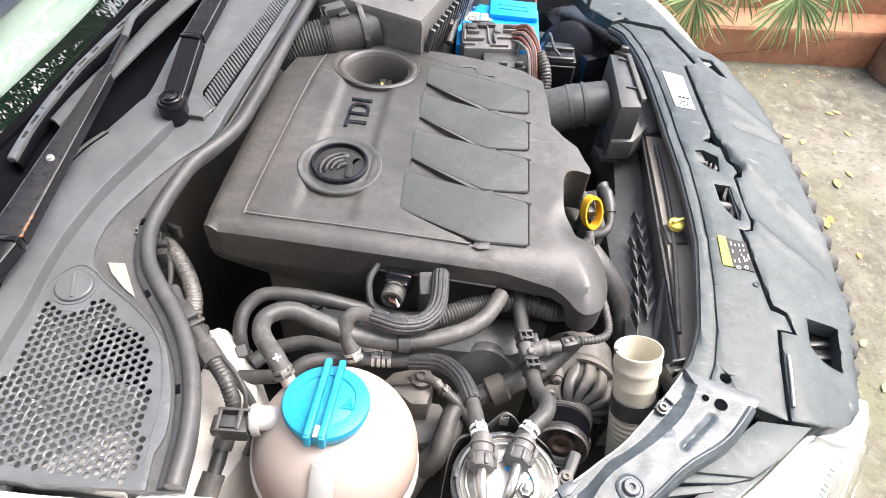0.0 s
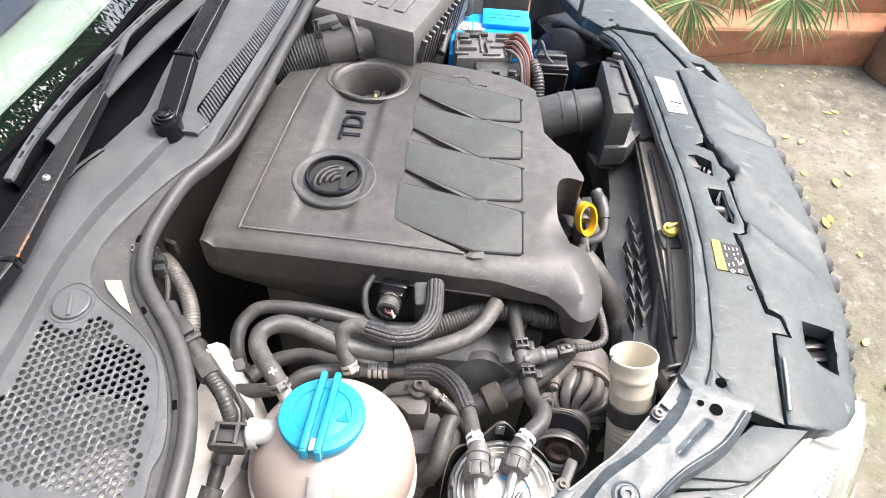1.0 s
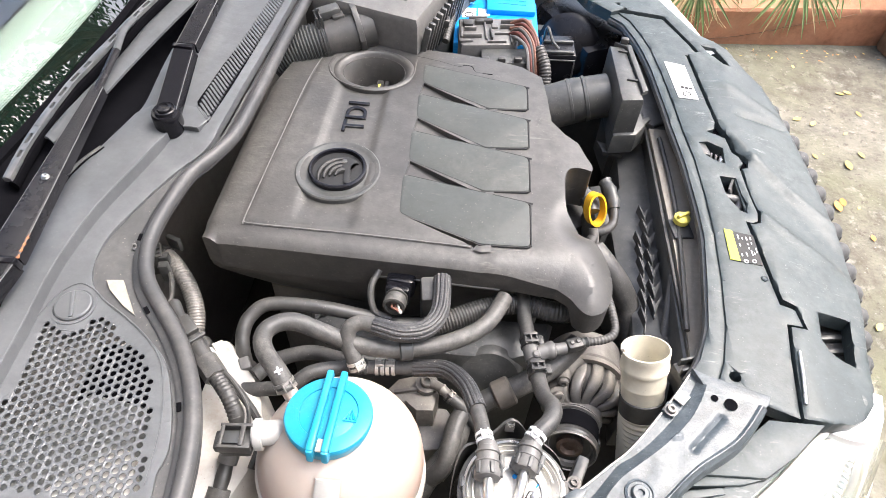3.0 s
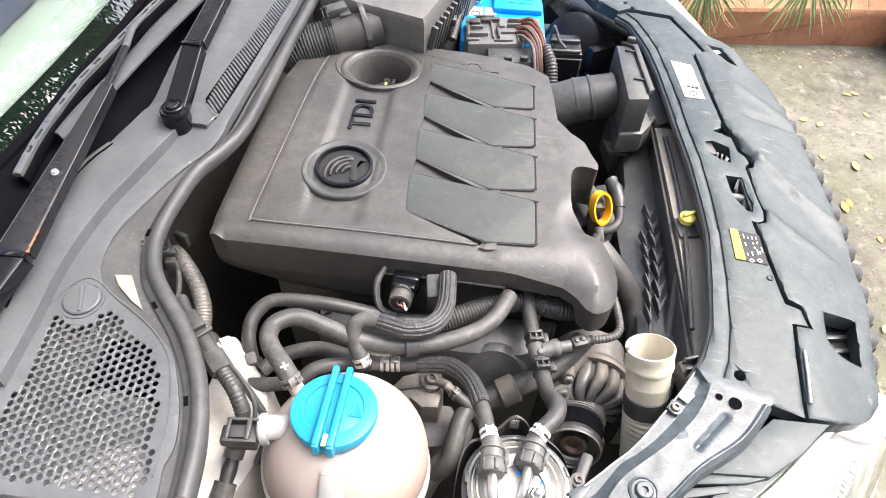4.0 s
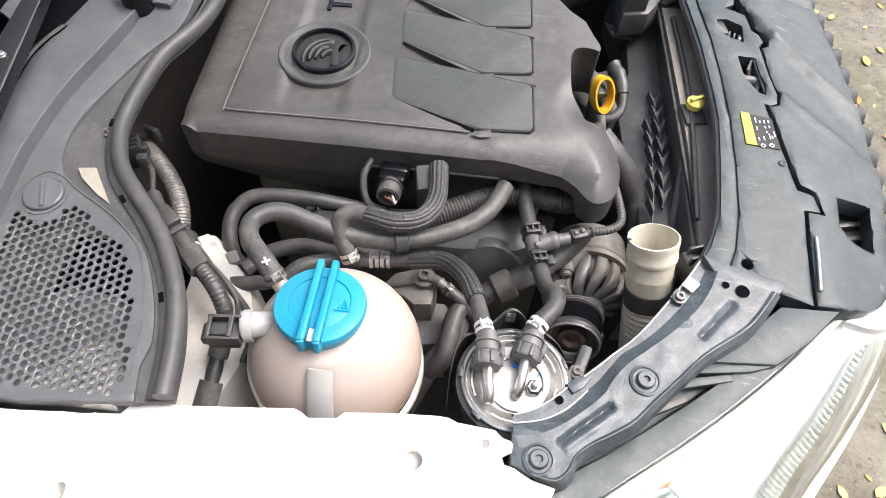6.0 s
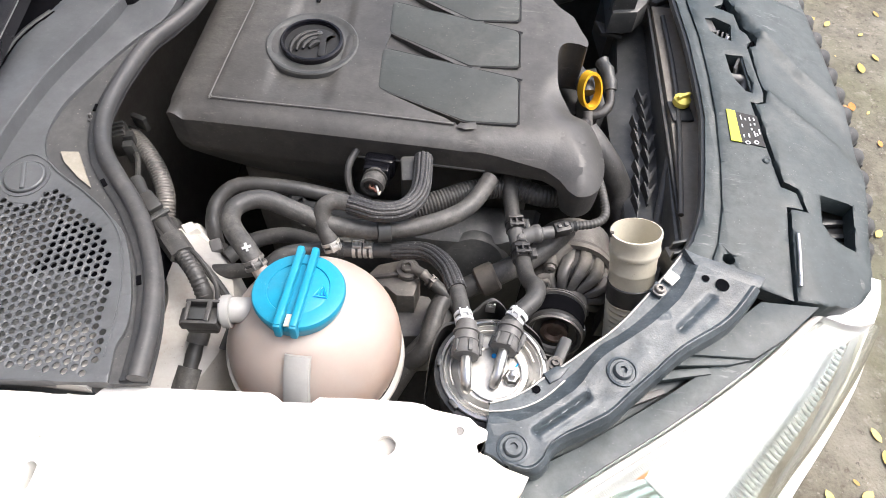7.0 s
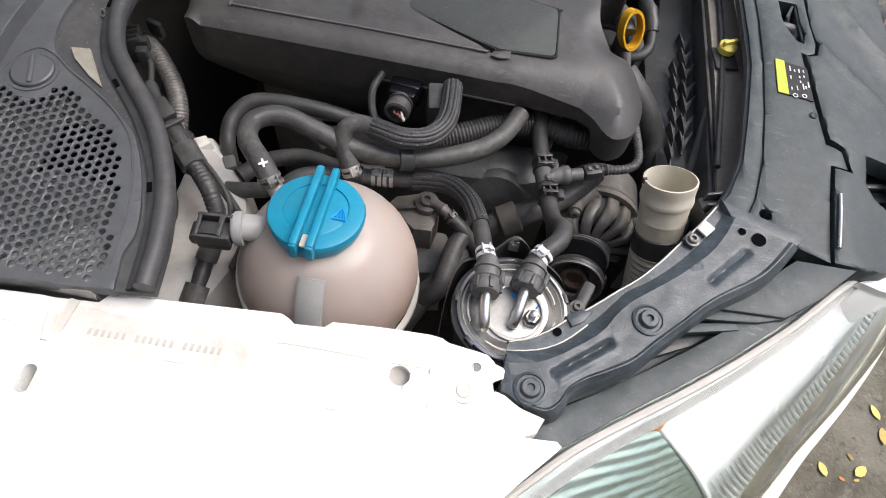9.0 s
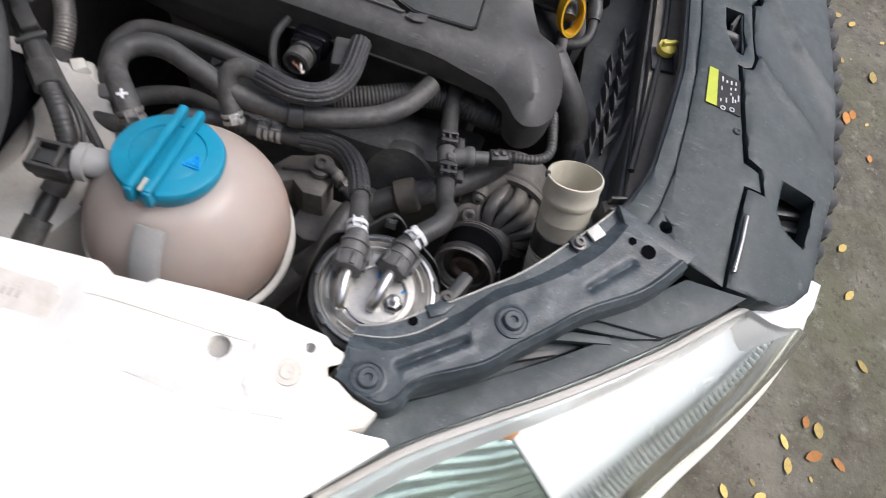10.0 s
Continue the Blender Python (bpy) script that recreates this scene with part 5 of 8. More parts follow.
    disc = part("emblem", lathe([(0.0312, 0.001), (0.0312, 0.0022), (0, 0.0026)], 40, m), ink_mat, t)
    # plain raised sickle strokes and a beaked head shape
    for k in range(4):
        a0, r0 = radians(200 - 8 * k), 0.033 - 0.0068 * k
        pts = [m @ Vector((0.012 + r0 * math.cos(a0 - radians(s)), -0.013 + r0 * 0.98 * math.sin(a0 - radians(s)), 0.0042)) for s in range(0, 100 - 8 * k, 12)]
        part("emblem_stroke", tube(pts, 0.0032, 8, 3, lambda i, s: 0.45 + 0.75 * math.sin(min(3.1, i * 0.13))), ink_mat, disc, "raised dark stroke")
    head = [(-0.008, 0.012), (0.0, 0.021), (0.012, 0.021), (0.0245, 0.013), (0.017, 0.008), (0.018, -0.012), (0.02, -0.022), (0.011, -0.022), (0.009, -0.006), (0.002, 0.004)]
    part("emblem_mark", slab([(p.x, p.y) for p in spline([(*q, 0) for q in head], 4, True)], 0.002, 0.0046, 0.0008, m), ink_mat, disc, "dark plain shape")
    part("emblem_dot", lathe([(0.0034, 0.003), (0.0034, 0.0056), (0.0026, 0.006), (0, 0.006)], 16, m @ pose(0.006, 0.0135, 0)), trim_mat, disc)
    fc = bpy.data.curves.new("lettering", "FONT")
    fc.body, fc.size, fc.extrude, fc.align_x, fc.align_y, fc.space_character = "TDI", 0.034, 0.0022, "CENTER", "CENTER", 1.08
    fc.bevel_depth = 0.0004
    fo = new("lettering", fc)
    fo.data.materials.append(gloss_mat)
    fo.parent = t
    fo.matrix_parent_inverse = Matrix.Translation(t.location).inverted()
    fo.matrix_basis = pose(-0.1095, 0.824, 0.8575, 0, 0, 91) @ Matrix.Diagonal((1.13, 1.2, 1, 1))
    fo["label"] = "raised glossy black letters"
    # four ribs, each a flush field with a tapering recess along its flank
    for k in range(4):
        FL, FR, NR, TIP, NL = ribs[k]
        q = lambda a, b, f: (a[0] + (b[0] - a[0]) * f, a[1] + (b[1] - a[1]) * f)
        poly = []
        cs = [NL, TIP, NR, FR, FL]
        for i, c in enumerate(cs):
            a, b = Vector(cs[i - 1]), Vector(cs[(i + 1) % 5])
            c = Vector(c)
            ra = c + (a - c).normalized() * (0.0075 if i != 1 else 0.003)
            rb = c + (b - c).normalized() * (0.0075 if i != 1 else 0.003)
            poly += [((1 - s) ** 2 * ra + 2 * s * (1 - s) * c + s * s * rb)[:] for s in (0, 0.25, 0.5, 0.75, 1)]
        part("rib", slab(poly, 0.857, 0.8634, 0.0014), panel_mat, t)
        ctr = Vector((sum(c[0] for c in cs) / 5, sum(c[1] for c in cs) / 5))
        ring = [(*(Vector(p) + (Vector(p) - ctr).normalized() * 0.0012), 0.8616) for p in poly[5:21]]
        part("rib_line", tube(ring, 0.0012, 6, 2), ink_mat, t)
        # the recess floor falls along the flank and ends in a small fan
        w = wedges[k]
        bm = bmesh.new()
        top = [bm.verts.new((px, py, 0.8585 - 0.0105 * ease((px + 0.028) / 0.085))) for px, py in w]
        low_v = [bm.verts.new((px, py, 0.835)) for px, py in w]
        bm.faces.new(top)
        for i in range(len(w)):
            bm.faces.new((top[i], top[i - 1], low_v[i - 1], low_v[i]))
        part("recess_floor", bm, cover_mat, t, "recess floor falling to one side", 60)
        tx, ty = TIP
        fan = strip([[(tx - 0.007, ty - 0.008, 0.8605), (tx - 0.004, ty - 0.001, 0.8605), (tx + 0.003, ty + 0.0035, 0.8608), (tx + 0.013, ty + 0.0035, 0.862)], [(tx - 0.003, ty - 0.009, 0.8612), (tx + 0.001, ty - 0.005, 0.8625), (tx + 0.006, ty - 0.003, 0.8632), (tx + 0.013, ty - 0.003, 0.8634)], [(tx + 0.003, ty - 0.0105, 0.8608), (tx + 0.006, ty - 0.0095, 0.8612), (tx + 0.009, ty - 0.009, 0.8612), (tx + 0.013, ty - 0.0085, 0.8612)]], 5, 4)
        part("fan", fan, cover_mat, t, "small rounded fan at the rib's corner", 60)
    part("gap_line", tube([(-0.046, 0.969, 0.861), (-0.013, 0.962, 0.861), (0.017, 0.953, 0.861), (0.026, 0.957, 0.8612), (0.037, 0.955, 0.8612), (0.044, 0.943, 0.861), (0.068, 0.941, 0.861)], 0.0017, 8, 6), void_mat, t, "dark open joint with a thumb notch")


engine_cover()


def injector_plug():
    t = thing("electrical_plug", "black ribbed electrical plug with bare copper wires in the cover's cut-out", "plug", (-0.01, 0.56, 0.8))
    m = along((-0.0135, 0.594, 0.8145), (-0.017, 0.543, 0.8235))
    part("housing", block(0.034, 0.028, 0.034, m @ pose(0, 0, 0.004), 0.006), gloss_mat, t)
    part("housing_step", block(0.028, 0.024, 0.014, m @ pose(0, 0, 0.026), 0.003), gloss_mat, t)
    part("collar", lathe([(0.011, 0.03), (0.0115, 0.034), (0.0098, 0.0345), (0.0098, 0.038), (0.0112, 0.0385), (0.0112, 0.049), (0.0088, 0.05), (0.0085, 0.046), (0, 0.046)], 22, m @ Matrix.Diagonal((1.15, 1.15, 1, 1))), rubber_mat, t, "grey rubber wire seal")
    for k in range(3):
        part("wire", tube([m @ Vector((0.003 * k - 0.003, 0, 0.044)), m @ Vector((0.004 * k - 0.001, 0.003, 0.053)), m @ Vector((0.003 + 0.003 * k, 0.005 - 0.003 * k, 0.056)), m @ Vector((0.009, -0.003, 0.05))], 0.0013, 6, 5), (copper_mat, red_mat, pale_mat)[k], t)
    solo("plug_bracket", block(0.02, 0.03, 0.07, pose(0.02, 0.575, 0.8, 10, 0, 10), 0.003), trim_mat, "dark bracket behind the electrical plug", "bracket")
    solo("cable", tube([(-0.04, 0.59, 0.83), (-0.047, 0.57, 0.82), (-0.04, 0.55, 0.805), (-0.02, 0.545, 0.8)], 0.004, 8), rubber_mat, "thin black cable beside the plug", "cable")


injector_plug()


# ---- hoses ----
def hose(name, label, pts, r, material=None, clamps=(), seg=18):
    h = solo(name, tube(pts, r, seg, 8, lambda i, s: 1 + 0.015 * math.sin(s * 70)), material or rubber_mat, label, "hose", "engine bay hoses")
    for at, mt in clamps:
        clamp(h, pts, at, r, 0.01, mt)
    return h


A = [(-0.099, 0.418, 0.852), (-0.11, 0.43, 0.863), (-0.132, 0.455, 0.86), (-0.138, 0.477, 0.855), (-0.127, 0.491, 0.853), (-0.11, 0.496, 0.85), (-0.085, 0.4925, 0.843), (-0.053, 0.488, 0.834), (-0.022, 0.489, 0.827), (0.003, 0.494, 0.823), (0.038, 0.505, 0.82), (0.073, 0.524, 0.82), (0.093, 0.546, 0.82), (0.107, 0.578, 0.819)]
ha = hose("coolant_hose", "thick grey rubber coolant hose looping from the tank", A, 0.0095, None, ((0.03, alu_mat),))
part("chalk_mark", block(0.008, 0.002, 0.0008, pose(-0.107, 0.426, 0.8735, 10, 0, 30), 0), paper_mat, ha, "white chalk cross")
part("chalk_mark", block(0.002, 0.008, 0.0008, pose(-0.107, 0.426, 0.8738, 10, 0, 30), 0), paper_mat, ha)
part("strap", lathe([(0.0105, -0.007), (0.0125, -0.006), (0.0125, 0.006), (0.0105, 0.007)], 16, along((0.004, 0.494, 0.823), (0.03, 0.502, 0.821)), close=True), trim_mat, ha)
B = [(-0.042, 0.468, 0.815), (-0.047, 0.474, 0.824), (-0.055, 0.486, 0.836), (-0.055, 0.497, 0.847), (-0.043, 0.504, 0.85), (-0.024, 0.501, 0.85), (0.001, 0.498, 0.848), (0.024, 0.508, 0.845), (0.036, 0.534, 0.842), (0.034, 0.58, 0.84)]
hb = hose("coolant_hose", "black elbow hose sheathed in woven braid", B, 0.0085, rubber_mat, ((0.07, lid_mat),))
part("braid_sleeve", tube([(-0.03, 0.502, 0.85), *B[5:]], 0.0102, 36, 8, lobes=0.1), braid_mat, hb, "ribbed woven sleeve")
C = [(-0.165, 0.46, 0.72), (-0.177, 0.485, 0.78), (-0.182, 0.506, 0.797), (-0.177, 0.526, 0.805), (-0.157, 0.541, 0.81), (-0.104, 0.545, 0.808), (-0.048, 0.546, 0.797), (-0.007, 0.545, 0.79), (0.05, 0.56, 0.785)]
hose("vacuum_hose", "dark hose running along the foot of the engine cover", C, 0.008, black_mat)
D = [(-0.157, 0.463, 0.785), (-0.138, 0.483, 0.788), (-0.103, 0.497, 0.788), (-0.063, 0.493, 0.786), (-0.02, 0.5, 0.78)]
hose("coolant_hose", "lower rubber hose behind the coolant tank", D, 0.0085)
E = [(-0.19, 0.452, 0.782), (-0.176, 0.443, 0.788), (-0.146, 0.445, 0.79), (-0.113, 0.45, 0.797), (-0.093, 0.465, 0.803), (-0.059, 0.477, 0.8), (-0.023, 0.483, 0.797), (0.015, 0.485, 0.8), (0.049, 0.482, 0.81), (0.072, 0.46, 0.822), (0.085, 0.43, 0.832), (0.093, 0.4, 0.84), (0.098, 0.38, 0.843)]
he = hose("fuel_hose", "black fuel hose with clamps running to the fuel filter", E, 0.0078, None, ((0.03, alu_mat), (0.46, trim_mat), (0.5, lid_mat), (0.53, lid_mat), (0.93, paper_mat)))
part("braid_sleeve", tube(E[7:11], 0.0096, 36, 8, lobes=0.1), braid_mat, he, "woven sleeve")
F = [(0.128, 0.61, 0.80), (0.132, 0.575, 0.795), (0.137, 0.547, 0.795), (0.141, 0.528, 0.795), (0.146, 0.507, 0.796), (0.1505, 0.484, 0.8), (0.154, 0.462, 0.812), (0.159, 0.438, 0.838), (0.155, 0.42, 0.847), (0.144, 0.406, 0.848), (0.132, 0.389, 0.845)]
hf = hose("fuel_hose", "elbowed black fuel hose with a moulded tee", F, 0.0086, None, ((0.93, paper_mat),))
for q in (2.6, 4.4):
    a, b = Vector(F[int(q)]), Vector(F[int(q) + 1])
    cm = along(a.lerp(b, q % 1), b)
    clip = part("spring_clip", lathe([(0.0088, -0.0065), (0.0108, -0.006), (0.0108, -0.003), (0.0098, -0.0025), (0.0098, 0.0025), (0.0108, 0.003), (0.0108, 0.006), (0.0088, 0.0065)], 24, cm, close=True), black_mat, hf, "black plastic snap clip")
    for u in (-0.006, 0.0, 0.007):
        part("clip_rib", block(0.0022, 0.004, 0.014, cm @ pose(u, 0.0122 - abs(u) * 0.25, 0), 0.0006), black_mat, clip)
    for w in (-0.0045, 0.0045):
        part("clip_bar", block(0.016, 0.003, 0.0035, cm @ pose(0, 0.0128, w), 0.0008), black_mat, clip)
    part("clip_ear", block(0.006, 0.006, 0.012, cm @ pose(0.0125, 0.003, 0), 0.001), black_mat, clip)
tee = part("tee", tube([(0.1385, 0.54, 0.795), (0.141, 0.528, 0.795), (0.145, 0.512, 0.796)], 0.0095, 16, 4), fuse_mat, hf, "grey moulded tee")
part("tee_branch", tube([(0.143, 0.519, 0.796), (0.15, 0.5225, 0.796), (0.157, 0.526, 0.797), (0.168, 0.5295, 0.797), (0.18, 0.533, 0.797)], 0.0072, 16, 5, lambda i, s: 1.25 if 3 < i < 12 else (1.45 if 12 <= i < 15 else 0.95)), fuse_mat, hf)
part("tee_boss", lathe([(0.0045, 0), (0.0045, 0.0105), (0.003, 0.012), (0, 0.012)], 14, pose(0.146, 0.516, 0.796)), fuse_mat, hf)
sp = solo("sensor_plug", block(0.018, 0.013, 0.013, pose(0.1895, 0.538, 0.797, 0, 0, 22), 0.002), black_mat, "small black sensor plug on the fuel hose", "plug")
for k in (-1, 1):
    part("latch", block(0.004, 0.0045, 0.003, pose(0.1895 + 0.0035 * k, 0.538 + 0.0016 * k, 0.8045, 0, 0, 22), 0.0006), fuse_mat, sp)
part("plug_boot", tube([(0.196, 0.541, 0.797), (0.206, 0.5445, 0.797)], 0.0056, 12, 4, lambda i, s: 1.15 if i % 2 else 0.9), trim_mat, sp)
solo("sensor_lead", corrugated([(0.203, 0.544, 0.797), (0.213, 0.546, 0.797), (0.225, 0.55, 0.797), (0.234, 0.557, 0.797), (0.237, 0.568, 0.798), (0.234, 0.589, 0.80), (0.23, 0.61, 0.80)], 0.0045, 0.004), rubber_mat, "thin corrugated sensor lead", "cable")
G = [(0.02, 0.36, 0.70), (0.041, 0.398, 0.715), (0.06, 0.425, 0.72), (0.068, 0.445, 0.722), (0.075, 0.468, 0.725), (0.095, 0.484, 0.74), (0.132, 0.501, 0.755), (0.171, 0.528, 0.76), (0.2, 0.56, 0.77)]
hg = hose("air_hose", "thick dull rubber breather hose under the fuel lines", G, 0.0125, None, ())
part("hose_grommet", lathe([(0.012, -0.001), (0.0155, 0.0), (0.0172, 0.002), (0.0175, 0.011), (0.0172, 0.02), (0.0155, 0.022), (0.012, 0.023)], 28, along((0.107, 0.489, 0.7455), (0.13, 0.5, 0.754))), grommet_mat, hg, "fat brownish rubber grommet")
solo("ribbed_hose", corrugated([(0.02, 0.548, 0.785), (0.05, 0.56, 0.79), (0.09, 0.58, 0.792), (0.13, 0.592, 0.79), (0.17, 0.585, 0.79), (0.21, 0.6, 0.78)], 0.012, 0.0036, 0.07), black_mat, "black ribbed hose under the cover's edge", "hose", "engine bay hoses")
hose("radiator_hose", "thick grey radiator hose falling beside the engine cover", [(0.215, 0.68, 0.80), (0.232, 0.664, 0.79), (0.253, 0.65, 0.77), (0.272, 0.636, 0.74), (0.283, 0.605, 0.71), (0.283, 0.56, 0.66)], 0.016)
hose("coolant_hose", "short rubber hose stub behind the loop", [(-0.12, 0.53, 0.79), (-0.1, 0.525, 0.795), (-0.085, 0.515, 0.785)], 0.007)
# ---- coolant tank ----
def coolant_tank():
    c, r = Vector((-0.0425, 0.377, 0.797)), 0.081
    t = thing("coolant_tank", "round translucent pinkish-beige coolant expansion tank", "coolant tank", (c.x, c.y, c.z - r))
    prof = [(0, -r)] + [(r * math.sin(a), -r * math.cos(a)) for a in (math.pi * k / 26 for k in range(1, 23))] + [(0, r * 0.9)]
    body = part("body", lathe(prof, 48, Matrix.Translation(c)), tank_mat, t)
    part("seam", lathe([(r - 0.002, -0.003), (r + 0.004, -0.0025), (r + 0.0045, 0.001), (r + 0.003, 0.003), (r - 0.002, 0.0035)], 56, pose(c.x, c.y, c.z - 0.014, 0, 14, 0), close=True), pale_mat, t, "pale moulded seam")
    # raised strap on the face
    bm = bmesh.new()
    rows = []
    for k in range(13):
        a = radians(57.5 - k * 9)
        rr = r + 0.004
        p = c + Vector((0, -math.cos(a) * rr, math.sin(a) * rr))
        w = 0.011 + 0.001 * k / 12
        up = Vector((0, -math.cos(a), math.sin(a)))
        rows.append([bm.verts.new(p + Vector((u * w + 0.003 + 0.002 * (k / 12), 0, 0)) + up * v) for u, v in ((-1, -0.006), (-0.95, 0), (-0.7, 0.002), (0.7, 0.002), (0.95, 0), (1, -0.006))])
    for x, y in zip(rows, rows[1:]):
        for j in range(5):
            bm.faces.new((x[j], x[j + 1], y[j + 1], y[j]))
    bm.faces.new(rows[0])
    part("strap", bm, stub_mat, t, "pale translucent fixing strap")
    # level sensor stub, hose stub
    part("sensor_stub", tube([(-0.09, 0.377, 0.85), (-0.105, 0.372, 0.856), (-0.118, 0.369, 0.857)], 0.0118, 18, 3, flat=0.9), stub_mat, t)
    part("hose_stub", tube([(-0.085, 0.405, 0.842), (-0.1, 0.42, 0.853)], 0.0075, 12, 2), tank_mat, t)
    # cap
    cm = pose(-0.0492, 0.3855, 0.8725, -8, 0, 0)
    cap = part("cap", lathe([(0.036, -0.012), (0.0385, -0.002), (0.0395, 0.001), (0.04, 0.005), (0.0388, 0.0075), (0.037, 0.0083), (0.0268, 0.0098), (0.0262, 0.0085), (0.025, 0.0092), (0, 0.0105)], 56, cm), blue_mat, t, "bright blue screw cap")
    m = cm @ pose(0, 0, 0, 0, 0, 0)
    for u in (-0.0065, 0.0065):
        bm = bmesh.new()
        block(0.0066, 0.084, 0.009, m @ pose(u, -0.001, 0.013), 0.0028, bm)
        block(0.0066, 0.008, 0.016, m @ pose(u, -0.041, 0.008), 0.0025, bm)
        part("grip_bar", bm, blue_mat, cap)
    part("pointer", block(0.005, 0.012, 0.002, m @ pose(0, -0.034, 0.0105), 0.0005), cream_mat, cap, "worn pale pointer mark")
    for a, b in (((-0.006, -0.006), (0.006, -0.006)), ((0.006, -0.006), (0, 0.006)), ((0, 0.006), (-0.006, -0.006)), ((-0.003, -0.004), (-0.002, 0.001)), ((0.0, -0.004), (0.0005, 0.002)), ((0.003, -0.004), (0.002, 0.001))):
        mm = cm @ pose(0.0205, -0.001, 0.0102, 0, 3, 0)
        part("warning_mark", tube([mm @ Vector((*a, 0)), mm @ Vector((*b, 0))], 0.0007, 5, 1), batt_mat, cap, "moulded warning sign")
    # plug and its cable
    part("stub_collar", lathe([(0.0118, -0.004), (0.0145, -0.0035), (0.0148, 0.0), (0.0145, 0.0035), (0.0118, 0.004)], 24, along((-0.112, 0.3695, 0.856), (-0.13, 0.366, 0.856)), close=True), stub_mat, t, "pale round collar")
    pm = pose(-0.1305, 0.3615, 0.856, 0, 0, 5) @ Matrix.Scale(0.88, 4)
    p = solo("sensor_plug", block(0.032, 0.026, 0.016, pm @ pose(0, 0, -0.004), 0.003), black_mat, "black two-pole plug on the tank's level sensor", "plug")
    for u in (-0.0115, 0.0115):
        part("side_rail", block(0.034, 0.0035, 0.016, pm @ pose(0.001, u, 0.006), 0.0012), black_mat, p)
    part("latch", block(0.022, 0.013, 0.004, pm @ pose(-0.004, 0, 0.007), 0.0012), trim_mat, p, "grey locking latch")
    part("latch_bridge", block(0.005, 0.022, 0.004, pm @ pose(0.008, 0, 0.0135), 0.001), black_mat, p)
    part("latch_bridge", block(0.004, 0.022, 0.003, pm @ pose(-0.013, 0, 0.0125), 0.001), black_mat, p)
    part("boot", block(0.008, 0.02, 0.013, pm @ pose(-0.019, 0, -0.004), 0.003), rubber_mat, p)


coolant_tank()


def wiring():
    h = [(-0.245, 0.502, 0.85), (-0.224, 0.476, 0.851), (-0.208, 0.461, 0.851), (-0.19, 0.442, 0.85), (-0.172, 0.424, 0.85), (-0.155, 0.407, 0.847), (-0.145, 0.392, 0.835), (-0.148, 0.378, 0.812), (-0.151, 0.358, 0.803), (-0.152, 0.336, 0.797), (-0.156, 0.305, 0.785)]
    w = solo("wiring_harness", tube(h, 0.0072, 12, 8, lambda i, s: 1 + 0.05 * math.sin(s * 300)), black_mat, "taped black wiring harness beside the strut tower", "wiring")
    part("tape", tube(h[1:4], 0.0096, 8, 4, lambda i, s: 1 - 0.03 * (i % 2), flat=0.7), black_mat, w, "black cloth tape")
    part("tape", tube(h[3:5], 0.0118, 8, 2, flat=0.75), rubber_mat, w, "wide band of cloth tape")
    part("conduit", corrugated(h[4:7], 0.0074, 0.004, 0.08), black_mat, w)
    part("tape", tube(h[7:9], 0.0096, 12, 4, lambda i, s: 1 + 0.03 * (i % 2)), fuse_mat, w, "worn grey tape")
    part("tape", tube(h[9:], 0.0115, 10, 4, flat=0.8), rubber_mat, w, "loose end of cloth tape")
    part("tie_clip", block(0.024, 0.014, 0.007, pose(-0.216, 0.472, 0.86, 0, 0, -42), 0.002), black_mat, w)
    part("tie_band", block(0.004, 0.024, 0.004, pose(-0.204, 0.458, 0.8585, 0, 0, -42), 0.001), trim_mat, w)
    part("side_wire", tube([(-0.178, 0.438, 0.852), (-0.155, 0.422, 0.85), (-0.136, 0.402, 0.842), (-0.132, 0.386, 0.832)], 0.0022, 8, 6), black_mat, w)
    solo("cable", tube([(-0.215, 0.475, 0.83), (-0.18, 0.443, 0.828), (-0.15, 0.42, 0.82), (-0.128, 0.395, 0.8), (-0.13, 0.36, 0.79)], 0.004, 8), rubber_mat, "thin black cable along the harness", "cable")
    r = thing("fluid_reservoir", "small white plastic fluid reservoir", "reservoir", (-0.21, 0.5, 0.68))
    part("body", slab([(-0.222, 0.492), (-0.212, 0.502), (-0.2, 0.503), (-0.176, 0.486), (-0.174, 0.47), (-0.182, 0.462), (-0.2, 0.47), (-0.218, 0.482)], 0.70, 0.787, 0.007), pale_mat, r)
    part("cap", slab([(-0.214, 0.49), (-0.203, 0.497), (-0.193, 0.488), (-0.203, 0.478)], 0.786, 0.797, 0.004), pale_mat, r, "pale moulded cap")
    part("neck", lathe([(0.013, 0), (0.013, 0.012), (0.01, 0.016), (0, 0.016)], 18, pose(-0.226, 0.488, 0.78)), black_mat, r)
    part("outlet", tube([(-0.184, 0.47, 0.765), (-0.175, 0.474, 0.774), (-0.165, 0.474, 0.778)], 0.009, 12, 4), black_mat, r)
    part("outlet_clip", block(0.012, 0.016, 0.014, pose(-0.172, 0.474, 0.784, 0, 0, 30), 0.002), fuse_mat, r)
    # metal-clad pipe and plugs in the gap behind the cover
    hp = solo("heat_pipe", corrugated([(-0.329, 0.625, 0.77), (-0.316, 0.615, 0.778), (-0.294, 0.595, 0.782), (-0.273, 0.572, 0.775), (-0.258, 0.545, 0.765), (-0.254, 0.517, 0.75)], 0.0098, 0.0035, 0.07), alu_mat, "silvery corrugated pipe against the bulkhead", "pipe")
    part("cuff", tube([(-0.329, 0.625, 0.77), (-0.316, 0.615, 0.778)], 0.0112, 14, 3), black_mat, hp, "black rubber cuff")
    x, y, z = (-0.322, 0.601, 0.8)
    g = thing("wall_plug", "black electrical plug block on the bulkhead", "plug", (x, y, z - 0.02))
